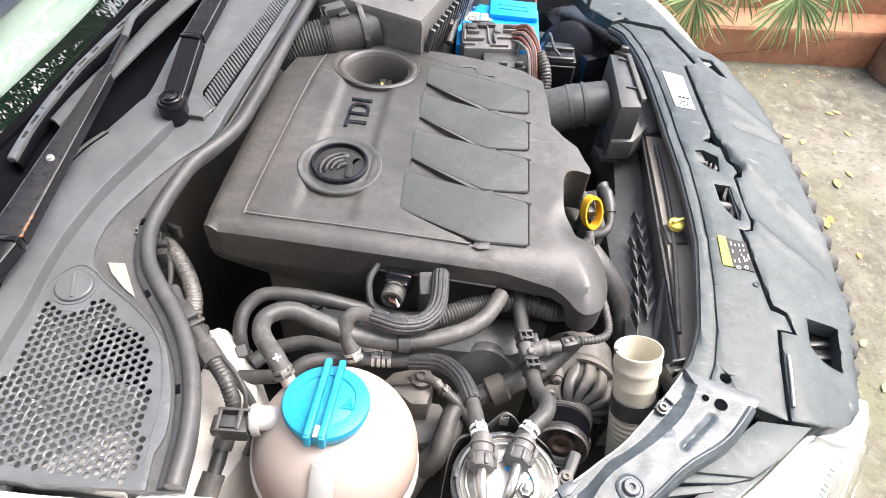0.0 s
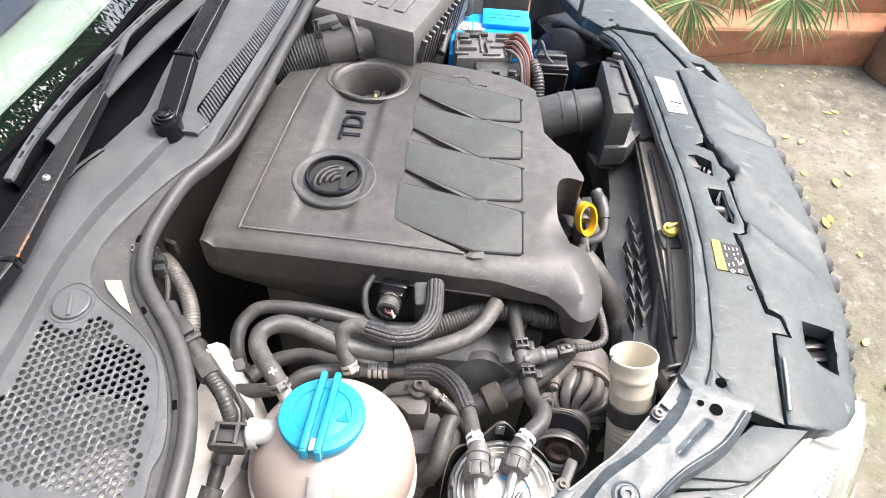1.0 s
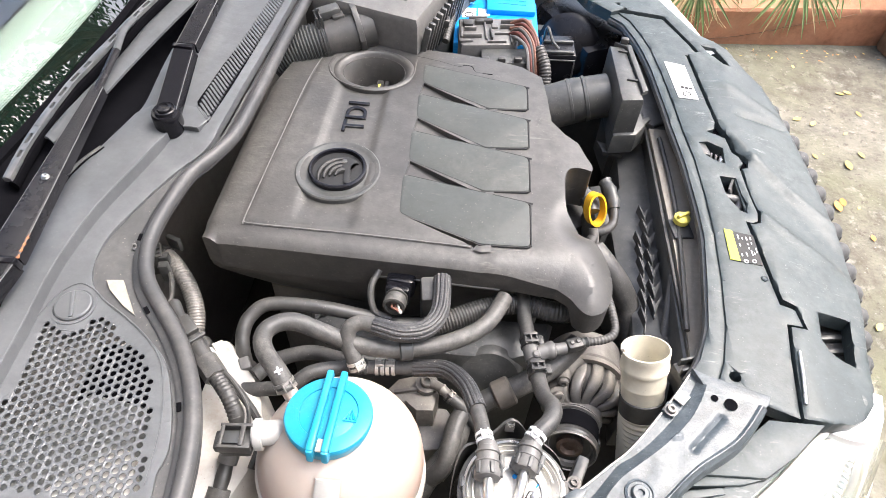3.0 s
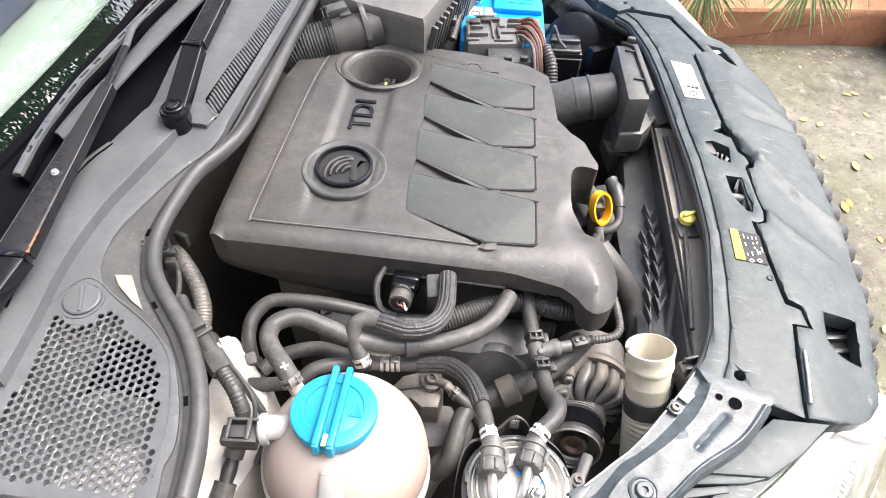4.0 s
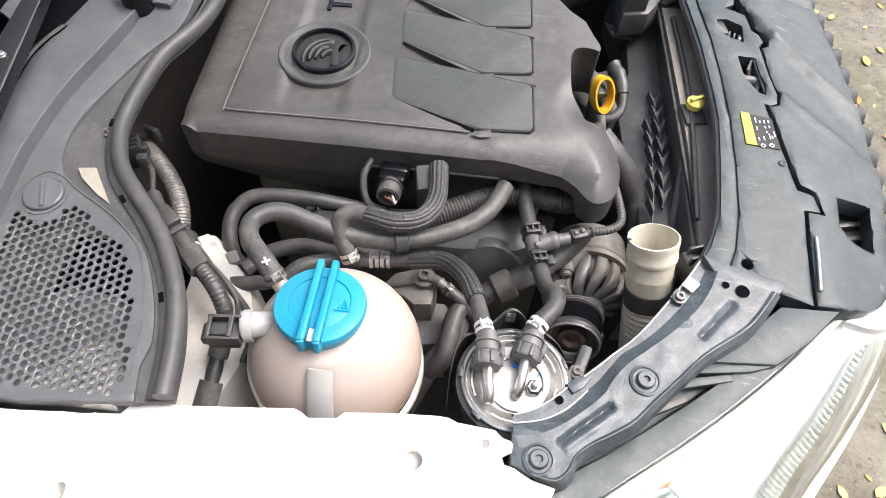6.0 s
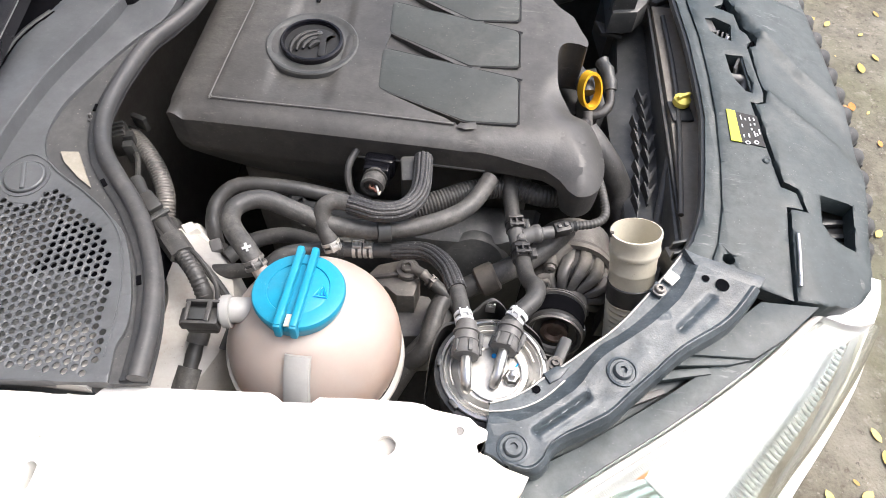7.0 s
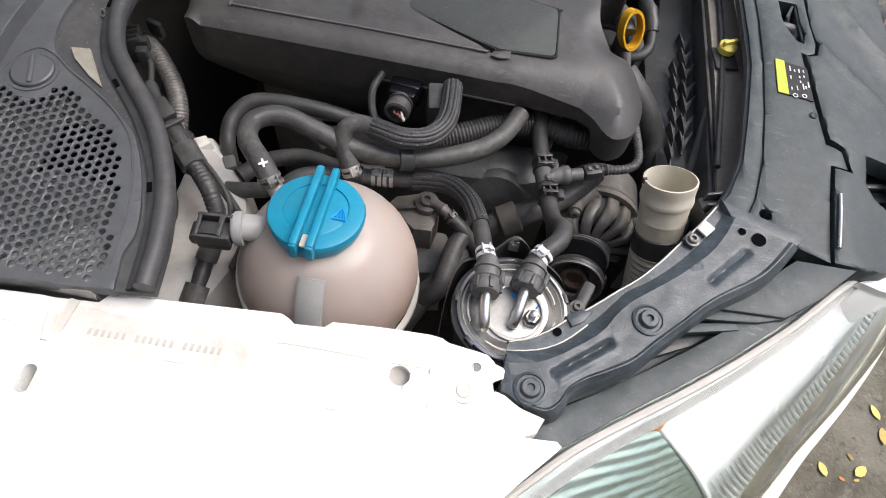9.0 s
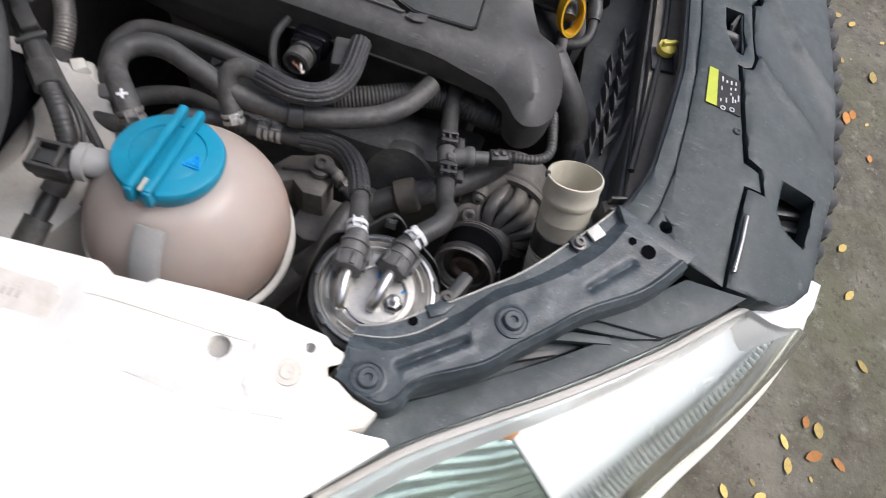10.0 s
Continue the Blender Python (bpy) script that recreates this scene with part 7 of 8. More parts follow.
    part("lever", block(0.014, 0.026, 0.005, pose(0.368, 0.853, 0.834, 0, 15, 12), 0.002), trim_mat, k)
    part("lever_pin", lathe([(0.003, 0), (0.003, 0.016), (0.0022, 0.017), (0, 0.017)], 12, along((0.385, 0.826, 0.822), (0.389, 0.834, 0.836))), steel_mat, k)


slam_panel()


def grille():
    t = thing("front_grille", "dark radiator grille with upright ribs below the panel", "grille", (0.54, 0.8, 0.66))
    part("backing", tube([(0.47, 0.53, 0.74), (0.5, 0.61, 0.73), (0.515, 0.7, 0.73), (0.515, 0.8, 0.73), (0.5, 0.91, 0.73), (0.475, 1.02, 0.73), (0.43, 1.12, 0.73), (0.36, 1.25, 0.73)], 0.045, 10, 6, flat=1.4), bay_mat, t)
    line = dense([(0.503, 0.527, 0.785), (0.525, 0.606, 0.785), (0.535, 0.70, 0.785), (0.534, 0.797, 0.787), (0.523, 0.909, 0.79), (0.502, 1.0, 0.794), (0.478, 1.05, 0.796), (0.452, 1.09, 0.798)], 0.034)
    for i, p in enumerate(line):
        d = (line[min(i + 1, len(line) - 1)] - line[max(i - 1, 0)]).normalized()
        m = Matrix.Translation(p) @ pose(0, 0, 0, 0, 0, math.degrees(math.atan2(d.y, d.x)))
        bm = bmesh.new()
        bmesh.ops.create_uvsphere(bm, u_segments=12, v_segments=8, radius=1, matrix=m @ pose(0, 0, 0, 0, 0, 28) @ Matrix.Diagonal((0.0142, 0.0195, 0.017, 1)))
        block(0.008, 0.03, 0.14, m @ pose(0, -0.004, -0.07), 0.002, bm)
        part("rib", bm, flange_mat, t)
    part("corner_mesh", block(0.06, 0.07, 0.02, pose(0.475, 0.56, 0.785), 0.002), bay_mat, t)
    for k in range(3):
        part("corner_bar", block(0.05, 0.006, 0.008, pose(0.478, 0.545 + 0.018 * k, 0.8, 0, 0, 10), 0.001), trim_mat, t)


grille()


# ---- lamp support and headlamp ----
def lamp_support():
    t = thing("lamp_support", "scuffed grey-black pressed steel headlamp support rail", "support rail", (0.23, 0.36, 0.84))
    crease = [(0.122, 0.296), (0.144, 0.301), (0.162, 0.311), (0.181, 0.3255), (0.195, 0.339), (0.204, 0.354), (0.216, 0.368), (0.233, 0.382), (0.2545, 0.4), (0.279, 0.425), (0.293, 0.447), (0.302, 0.467)]
    foot = [(0.121, 0.308), (0.144, 0.313), (0.164, 0.324), (0.182, 0.342), (0.1915, 0.351), (0.202, 0.3645), (0.214, 0.379), (0.23, 0.3905), (0.249, 0.408), (0.273, 0.435), (0.287, 0.456), (0.298, 0.476)]
    inner = [(0.122, 0.315), (0.138, 0.321), (0.153, 0.331), (0.165, 0.342), (0.179, 0.353), (0.194, 0.366), (0.207, 0.378), (0.222, 0.391), (0.24, 0.411), (0.2625, 0.44), (0.279, 0.462), (0.293, 0.483)]
    outer = [(0.135, 0.266), (0.154, 0.2625), (0.164, 0.27), (0.1685, 0.281), (0.18, 0.291), (0.198, 0.301), (0.217, 0.313), (0.234, 0.331), (0.253, 0.35), (0.281, 0.378), (0.325, 0.411), (0.355, 0.449)]

    def up(pts, z):
        return [(x, y, z - 0.008 * max(0, x - 0.25)) for x, y in pts]

    def mid(f):
        return [(a[0] + (b[0] - a[0]) * f, a[1] + (b[1] - a[1]) * f) for a, b in zip(crease, outer)]

    edge_in, edge_out = mid(0.03), mid(0.97)
    top = strip([up(crease, 0.8655), up(edge_in, 0.8665), up(mid(0.5), 0.8662), up(mid(0.9), 0.8662), up(mid(0.95), 0.8682), up(edge_out, 0.8682), up(outer, 0.8665)], 26, 10)

    def press(v, a, b, w, h):
        d = dist_seg(v.co.x, v.co.y, a, b)
        v.co.z += h * math.exp(-(d / w) ** 2)

    for v in top.verts:
        press(v, (0.158, 0.294), (0.199, 0.3275), 0.0024, -0.004)
        press(v, (0.1635, 0.29), (0.2045, 0.3235), 0.003, 0.0012)
        press(v, (0.281, 0.399), (0.312, 0.433), 0.003, -0.0034)
        press(v, (0.263, 0.408), (0.27, 0.41), 0.003, 0.0022)
        v.co.z += 0.0006 * bump2(v.co.x, v.co.y, 70)
    part("top_face", top, rail_mat, t, "", 30)
    part("slope", strip([up(crease, 0.8655), up(foot, 0.8575)], 10, 3), rail_mat, t, "", 30)
    part("shelf", strip([up(foot, 0.8575), up(inner, 0.8575), up([(x - 0.0012, y + 0.001) for x, y in inner], 0.856), up([(x - 0.001, y + 0.001) for x, y in inner], 0.85)], 10, 3), rail_mat, t, "", 30)
    part("outer_side", strip([up(outer, 0.8665), up([(x + 0.0035, y - 0.001) for x, y in outer], 0.863), up([(x + 0.006, y - 0.002) for x, y in outer], 0.848)], 10, 3), rail_mat, t, "", 30)
    part("near_lobe", slab([(0.121, 0.303), (0.1195, 0.288), (0.12, 0.273), (0.128, 0.27), (0.135, 0.2655), (0.148, 0.275), (0.148, 0.3)], 0.85, 0.8664, 0.001), rail_mat, t)
    part("far_end", slab([(0.292, 0.484), (0.303, 0.479), (0.365, 0.462), (0.36, 0.452), (0.353, 0.446), (0.302, 0.464)], 0.848, 0.8645, 0.001), rail_mat, t)
    part("step_tab", slab([(0.164, 0.345), (0.175, 0.353), (0.186, 0.3535), (0.179, 0.343), (0.17, 0.337)], 0.854, 0.8605, 0.001), rail_mat, t)
    # the sky's highlight on the shelf's edges is put in as pale tubes
    part("shelf_edge", tube(up(inner, 0.8577), 0.0009, 6, 3), lid_mat, t, "pale line for the sky's highlight on the scuffed edge")
    part("shelf_edge", tube(up([(a[0] + 0.0005, a[1] - 0.0005) for a in foot[:4]], 0.859), 0.0007, 6, 3), lid_mat, t)
    # black discs on the surface stand for the shade in its holes
    for x, y, r in ((0.3225, 0.447, 0.0062), (0.308, 0.452, 0.0034), (0.159, 0.331, 0.0036)):
        z = 0.8667 if x > 0.3 else 0.8582
        part("hole", lathe([(r, 0.0003), (r * 0.9, -0.0002), (0, -0.0002)], 18, pose(x, y, z)), void_mat, t, "black disc put in for the shade of a round hole")
    flat_bolt(0.1415, 0.2785, 0.8664, 0.0068, t, rail_mat)
    flat_bolt(0.2285, 0.352, 0.8664, 0.007, t, rail_mat)
    part("clip_plate", slab([(0.258, 0.437), (0.268, 0.43), (0.274, 0.437), (0.265, 0.447)], 0.855, 0.8615, 0.001), rail_mat, t)
    bolt("bolt", 0.2665, 0.437, 0.8615, 0.0045, t, alu_mat, washer=1.4)
    part("bracket_tab", block(0.011, 0.013, 0.0025, pose(0.279, 0.452, 0.8605, 0, 0, -40), 0.001), flange_white, t, "pale metal tab")
    s = solo("cable_bracket", block(0.03, 0.05, 0.03, pose(0.314, 0.5, 0.8, 0, 0, 20), 0.004), black_mat, "black plastic bracket beside the filler neck", "bracket")
    for k in range(4):
        part("rib", block(0.03, 0.003, 0.012, pose(0.311, 0.485 + 0.012 * k, 0.82, 0, 0, 20), 0.001), trim_mat, s)


lamp_support()


def headlamp():
    top = [(0.131, 0.200, 0.832), (0.178, 0.245, 0.835), (0.220, 0.277, 0.835), (0.265, 0.309, 0.835), (0.314, 0.347, 0.83), (0.369, 0.394, 0.825), (0.42, 0.444, 0.817), (0.452, 0.472, 0.812)]
    low = [(0.24, 0.07, 0.69), (0.3, 0.14, 0.69), (0.35, 0.2, 0.69), (0.398, 0.262, 0.70), (0.436, 0.315, 0.70), (0.475, 0.37, 0.712), (0.51, 0.43, 0.73), (0.53, 0.487, 0.755)]
    T, W = spline(top, 8), spline(low, 8)
    t = thing("headlamp", "clear headlamp with ribbed side reflector and hazy lens", "headlamp", (0.33, 0.27, 0.68))

    def surf(f0, f1, i0, i1, depth, rows=12, rel=None):
        bm = bmesh.new()
        g = []
        for i in range(i0, i1 + 1):
            a, b = T[i], W[i]
            n = Vector((0.62, -0.62, 0.48)).normalized()
            g.append([])
            for j in range(rows + 1):
                s = f0 + (f1 - f0) * j / rows
                bul = 0.03 * math.sin(math.pi * min(1, max(0, s)) ** 0.8) - depth + (rel(i, s) if rel else 0)
                g[-1].append(bm.verts.new(a.lerp(b, s) + n * bul))
        for a, b in zip(g, g[1:]):
            for j in range(rows):
                bm.faces.new((a[j], a[j + 1], b[j + 1], b[j]))
        return bm

    def at(i, s, depth):
        return T[i].lerp(W[i], s) + Vector((0.62, -0.62, 0.48)).normalized() * (0.03 * math.sin(math.pi * s ** 0.8) - depth)

    n = len(T) - 1
    shell = surf(0, 1, 0, n, 0.0, 16)
    ext = bmesh.ops.extrude_face_region(shell, geom=shell.faces[:])
    for v in ext["geom"]:
        if isinstance(v, bmesh.types.BMVert):
            v.co -= Vector((0.62, -0.62, 0.48)).normalized() * 0.003
    lens = part("lens", shell, lens_mat, t, "clear hazy plastic lens")
    lens.visible_shadow = False
    part("reflector", surf(0.115, 0.99, 20, n, 0.03, 16, lambda i, s: -0.008 * math.sin((i - 20) / 36 * math.pi) - 0.022 * math.sin(math.pi * s ** 0.8) + 0.012), white_lamp_mat, t, "bright main reflector")
    part("side_reflector", surf(0.125, 0.98, 0, 20, 0.025, 150, lambda i, s: 0.0028 * abs(math.sin(70 * (s - 0.012 * i))) - 0.0003 * i), side_mat, t, "greenish ribbed side reflector")
    part("upper_bezel", surf(0.0, 0.05, 0, n, 0.006, 6), bezel_mat, t, "pale upper bezel")
    part("bezel_step", surf(0.05, 0.105, 0, n, 0.013, 6), bezel_mat, t)
    bm = bmesh.new()
    line = [at(i, 0.08, 0.0118) for i in range(0, n + 1, 4)]
    for p, q in zip(dense(line, 0.002), dense(line, 0.002)[1:]):
        m2 = along(p, q)
        block(0.011, 0.0006, 0.001, m2, 0, bm)
    tagged(part("bezel_ticks", bm, dirty_white, t), kind="stuff")
    part("bezel_line", tube([T[i].lerp(W[i], 0.105) - Vector((0.62, -0.62, 0.48)).normalized() * 0.002 for i in range(0, n + 1, 4)], 0.0022, 8, 4), haze_mat, t)
    # flutes coloured greyer than the reflector, for the shadows between its teeth
    for k in range(46):
        f = n - 2 - 34 * k / 46
        i = int(f)
        w = 0.17 + 0.0024 * k
        a, b = at(i, 0.89 - w, 0.028).lerp(at(i + 1, 0.89 - w, 0.028), f - i), at(i, 0.89, 0.02).lerp(at(i + 1, 0.89, 0.02), f - i)
        a = a + (T[i] - T[i + 1]) * 0.6
        part("reflector_flute", tube([a, a.lerp(b, 0.5), b], 0.0034, 6, 3, lambda i2, s2: 0.12 + 0.88 * min(1, i2 / 6)), bezel_mat, t)
    part("divider", tube([at(20, s, 0.027) for s in (0.115, 0.4, 0.7, 0.98)], 0.003, 8, 6), white_lamp_mat, t)
    part("indicator_bulb", lathe([(0.012, -0.02), (0.012, 0.0), (0.006, 0.008), (0, 0.01)], 16, along(at(20, 0.145, 0.03), at(20, 0.145, 0.01))), orange_mat, t, "orange bulb")
    part("outer_rim", surf(0.88, 1.0, 0, n, 0.004, 6), haze_mat, t, "yellowed clear outer rim")
    back = surf(-0.02, 1.02, 0, n, 0.085, 8)
    part("housing", back, trim_mat, t)
    part("rim", tube([p + Vector((0.002, -0.002, 0.002)) for p in T[::4]], 0.0035, 8, 4), pale_mat, t, "pale lens edge")
    part("lower_rim", tube([p + Vector((0.002, -0.002, -0.003)) for p in W[::4]], 0.005, 8, 4), haze_mat, t, "yellowed lens edge")
    # black trim between rail and lens
    s = [(0.121, 0.238), (0.134, 0.209), (0.178, 0.249), (0.220, 0.281), (0.265, 0.313), (0.314, 0.351), (0.369, 0.398), (0.42, 0.448), (0.444, 0.47), (0.408, 0.452), (0.341, 0.397), (0.275, 0.347), (0.253, 0.331), (0.229, 0.314), (0.197, 0.292), (0.177, 0.28), (0.156, 0.268), (0.14, 0.252)]
    solo("lamp_trim", sheet(s, lambda x, y: 0.842 - 0.05 * max(0, x - 0.3) + 0.002 * bump2(x, y, 30), 0.015, 0.02, edge=0.001), carrier_mat, "dusty dark trim strip between rail and headlamp", "trim")
    b = solo("lamp_bracket", slab([(0.366, 0.446), (0.42, 0.447), (0.385, 0.412), (0.352, 0.387), (0.296, 0.384)], 0.835, 0.8475, 0.0015), carrier_mat, "flat dusty plate beside the lamp", "plate")
    part("strut", slab([(0.285, 0.3835), (0.349, 0.3865), (0.329, 0.379), (0.275, 0.372)], 0.838, 0.8445, 0.001), carrier_mat, b)
    part("strut", slab([(0.262, 0.366), (0.311, 0.3755), (0.313, 0.3695), (0.26, 0.356)], 0.837, 0.8435, 0.001), carrier_mat, b)
    part("strut", slab([(0.235, 0.338), (0.27, 0.352), (0.272, 0.3475), (0.238, 0.33)], 0.836, 0.842, 0.001), black_mat, b)
    part("gap_floor", slab([(0.15, 0.27), (0.21, 0.3), (0.3, 0.37), (0.36, 0.43), (0.34, 0.44), (0.25, 0.37), (0.17, 0.3)], 0.81, 0.828, 0.002), carrier_mat, b)


headlamp()


# ---- radiator side ----
def radiator():
    t = thing("radiator_shroud", "dark radiator shroud with small moulded fins", "radiator shroud", (0.29, 0.8, 0.5))
    out = [(0.262, 0.50), (0.3, 0.5), (0.318, 0.56), (0.325, 0.65), (0.325, 0.9), (0.3, 1.0), (0.272, 0.96), (0.273, 0.85), (0.262, 0.83), (0.257, 0.763), (0.262, 0.69), (0.275, 0.64)]
    part("panel", sheet(out, lambda x, y: 0.757 - 0.25 * max(0, 0.3 - x), 0.03, 0.12, edge=0.002), trim_mat, t)
    spine_a, spine_b = [(0.2975, 0.79), (0.3, 0.745), (0.301, 0.7), (0.2995, 0.655), (0.296, 0.61)], [(0.289, 0.74), (0.2895, 0.7), (0.288, 0.655), (0.285, 0.61), (0.282, 0.585)]
    for line, first, sides in ((spine_a, 0, (1, -1)), (spine_b, 2, (-1,))):
        pts = spline([(x, y, 0.762) for x, y in line], 6)
        part("spine", tube(pts, 0.0011, 6, 1, flat=3.0), trim_mat, t)
        for sd in sides:
            for k in range(7 if line is spine_a else 6):
                p, q = pts[min(len(pts) - 2, int(k * 3.4 + 1))], pts[min(len(pts) - 1, int(k * 3.4 + 3))]
                w = 0.009 if sd > 0 else 0.0068
                bm = bmesh.new()
                rows = []
                for s in range(6):
                    f = s / 5
                    c = p.lerp(q, 0.9 * f ** 1.5) + Vector((sd * w * (1 - f), 0.007 * (1 - f) ** 2 + 0.004 * (1 - f), 0))
                    rows.append([bm.verts.new(c + Vector((0, 0, h))) for h in (-0.006, 0.009 - 0.004 * f)])
                for a, b in zip(rows, rows[1:]):
                    bm.faces.new((a[0], b[0], b[1], a[1]))
                foot = [bm.verts.new(p + Vector((0, -0.002, 0.007))), bm.verts.new(q + Vector((0, 0, 0.0045)))]
                bm.faces.new((rows[0][1], rows[2][1], rows[4][1], foot[1], foot[0]))
                ext = bmesh.ops.extrude_face_region(bm, geom=bm.faces[:])
                for v in ext["geom"]:
                    if isinstance(v, bmesh.types.BMVert):
                        v.co += Vector((0.0004, -0.0009, -0.0006))
                part("fin", bm, flange_mat, t)
    part("tie", tube([(0.318, 0.66, 0.79), (0.31, 0.6, 0.76), (0.3, 0.53, 0.72)], 0.006, 8, 4, flat=0.4), black_mat, t)
    r = thing("radiator", "radiator top with pale dusty metal seam", "radiator", (0.335, 0.75, 0.4))
    part("tank", block(0.03, 0.62, 0.3, pose(0.328, 0.74, 0.64), 0.006), trim_mat, r)
    part("seam_strip", block(0.004, 0.56, 0.006, pose(0.314, 0.72, 0.793, 0, 0, 2), 0.001), black_mat, r)
    part("face", sheet([(0.31, 0.93), (0.338, 0.93), (0.352, 0.78), (0.356, 0.7), (0.356, 0.6), (0.345, 0.53), (0.318, 0.53), (0.32, 0.6), (0.32, 0.7), (0.316, 0.8)], lambda x, y: 0.8 + 0.001 * bump2(x, y, 50), 0.02, 0.02), metal_dust, r, "dusty brownish metal face")
    part("seam_strip", tube([(0.322, 0.905, 0.803), (0.328, 0.8, 0.803), (0.327, 0.7, 0.803), (0.318, 0.57, 0.803)], 0.0035, 8, 4), black_mat, r)
    p = thing("bleed_plug", "yellow plastic bleed plug on a small bracket", "plug", (0.326, 0.728, 0.80))
    part("stem", lathe([(0.009, -0.015), (0.009, 0.0), (0.0, 0.0)], 16, pose(0.331, 0.738, 0.805)), black_mat, p)
    part("cap", lathe([(0.0085, 0.0), (0.0105, 0.002), (0.0105, 0.009), (0.008, 0.011), (0, 0.012)], 10, pose(0.331, 0.738, 0.805)), lime_mat, p)
    part("wing", block(0.018, 0.004, 0.006, pose(0.331, 0.738, 0.8185, 0, 0, 30), 0.001), lime_mat, p)
    part("bracket", block(0.026, 0.032, 0.004, pose(0.331, 0.728, 0.8025, 0, 0, 10), 0.001), flange_mat, p)


radiator()


def dipstick():
    t = thing("oil_dipstick", "yellow loop handle of the oil dipstick", "dipstick", (0.212, 0.75, 0.78))
    m = along((0.221, 0.748, 0.803), (0.24, 0.721, 0.818))
    bm = bmesh.new()
    rings = []
    for k in range(29):
        a = 2 * math.pi * k / 28
        rings.append([bm.verts.new(m @ Vector((math.cos(a) * rr * 0.62, math.sin(a) * rr, z))) for rr, z in ((0.024, -0.006), (0.0245, 0.006), (0.0205, 0.006), (0.02, -0.006))])
    for a, b in zip(rings, rings[1:]):
        for j in range(4):
            bm.faces.new((a[j], a[(j + 1) % 4], b[(j + 1) % 4], b[j]))
    bmesh.ops.remove_doubles(bm, verts=bm.verts[:], dist=1e-6)
    part("loop", bm, yellow_mat, t)
    part("tube", tube([(0.222, 0.73, 0.785), (0.228, 0.71, 0.76), (0.235, 0.69, 0.7)], 0.006, 10, 4), alu_mat, t)
    s = solo("sensor", tube([(0.238, 0.805, 0.80), (0.246, 0.785, 0.798), (0.25, 0.765, 0.79)], 0.0085, 12, 4, lambda i, s: 1.15 if i % 3 == 0 else 0.95), trim_mat, "grey sensor with a black lead beside the dipstick", "sensor")
    part("lead", tube([(0.25, 0.765, 0.79), (0.25, 0.748, 0.782), (0.24, 0.735, 0.778), (0.225, 0.732, 0.775)], 0.006, 10, 6), rubber_mat, s)
    solo("breather_stub", tube([(0.205, 0.78, 0.80), (0.214, 0.765, 0.80), (0.218, 0.75, 0.795)], 0.011, 14, 4), trim_mat, "dull metal breather stub", "pipe")
    solo("hose_clip", tube([(0.222, 0.72, 0.775), (0.215, 0.7, 0.78), (0.21, 0.68, 0.785)], 0.0075, 10, 4), rubber_mat, "short black hose below the dipstick", "hose", "engine bay hoses")


dipstick()


# ---- air intake, air box, battery ----
def intake():
    t = thing("air_intake_duct", "black plastic air intake duct with a scoop behind the panel", "air duct", (0.26, 0.97, 0.75))
    scoop = [(0.241, 1.032), (0.265, 1.031), (0.282, 0.904), (0.251, 0.898)]
    part("scoop", slab(scoop, 0.81, 0.87, 0.004), trim_mat, t)
    part("scoop_skirt", slab([(0.248, 1.0), (0.251, 0.892), (0.286, 0.899), (0.302, 0.923), (0.292, 1.0)], 0.777, 0.811, 0.005), trim_mat, t, "flared lower edge of the scoop")
    for k in range(2):
        part("scoop_rib", block(0.02, 0.003, 0.003, pose(0.263 + 0.008 * k, 1.015 - 0.07 * k, 0.8712, 0, 0, -8), 0), black_mat, t)
    part("scoop_window", block(0.015, 0.004, 0.017, pose(0.268, 0.913, 0.83, 0, 0, 14), 0.001), black_mat, t)
    part("throat", slab([(0.25, 0.99), (0.262, 0.926), (0.284, 0.926), (0.294, 0.942), (0.298, 0.99), (0.268, 1.015)], 0.70, 0.805, 0.006), black_mat, t)
    part("mouth_ledge", slab([(0.25, 0.912), (0.256, 0.906), (0.289, 0.913), (0.312, 0.944), (0.31, 0.953), (0.282, 0.925)], 0.8, 0.806, 0.001), trim_mat, t)
    part("mouth_lip", slab([(0.248, 1.034), (0.273, 1.031), (0.288, 0.92), (0.28, 0.915), (0.266, 1.024)], 0.868, 0.8745, 0.0012), trim_mat, t)
    part("duct_face", slab([(0.3, 1.1), (0.324, 1.1), (0.341, 0.957), (0.319, 0.942), (0.3, 0.95)], 0.74, 0.797, 0.003), fuse_mat, t, "flat grey face of the duct")
    part("top_clip", block(0.012, 0.008, 0.02, pose(0.262, 1.034, 0.873, 0, 0, -8), 0.002), black_mat, t)
    for x, y, a in ((0.294, 0.94, 55), (0.303, 0.965, 85)):
        part("latch", block(0.012, 0.005, 0.016, pose(x, y, 0.79, 0, 0, a), 0.001), trim_mat, t)
    part("window_frame", block(0.024, 0.003, 0.026, pose(0.268, 0.9145, 0.83, 0, 0, 14), 0.001), trim_mat, t)
    part("pipe", tube([(0.13, 0.96, 0.79), (0.165, 0.962, 0.80), (0.2, 0.967, 0.812), (0.245, 0.975, 0.82)], 0.034, 22, 8, lambda i, s: 1.0 - 0.03 * (i > 16)), trim_mat, t)
    for a in ((0.19, 0.9655, 0.809), (0.212, 0.969, 0.8145)):
        part("pipe_bead", lathe([(0.033, -0.003), (0.0348, -0.002), (0.0348, 0.002), (0.033, 0.003)], 28, along(a, (a[0] + 0.03, a[1] + 0.004, a[2] + 0.008)), close=True), trim_mat, t)
    part("foot", slab([(0.238, 0.93), (0.268, 0.918), (0.276, 0.9), (0.247, 0.903)], 0.763, 0.769, 0.002), trim_mat, t)


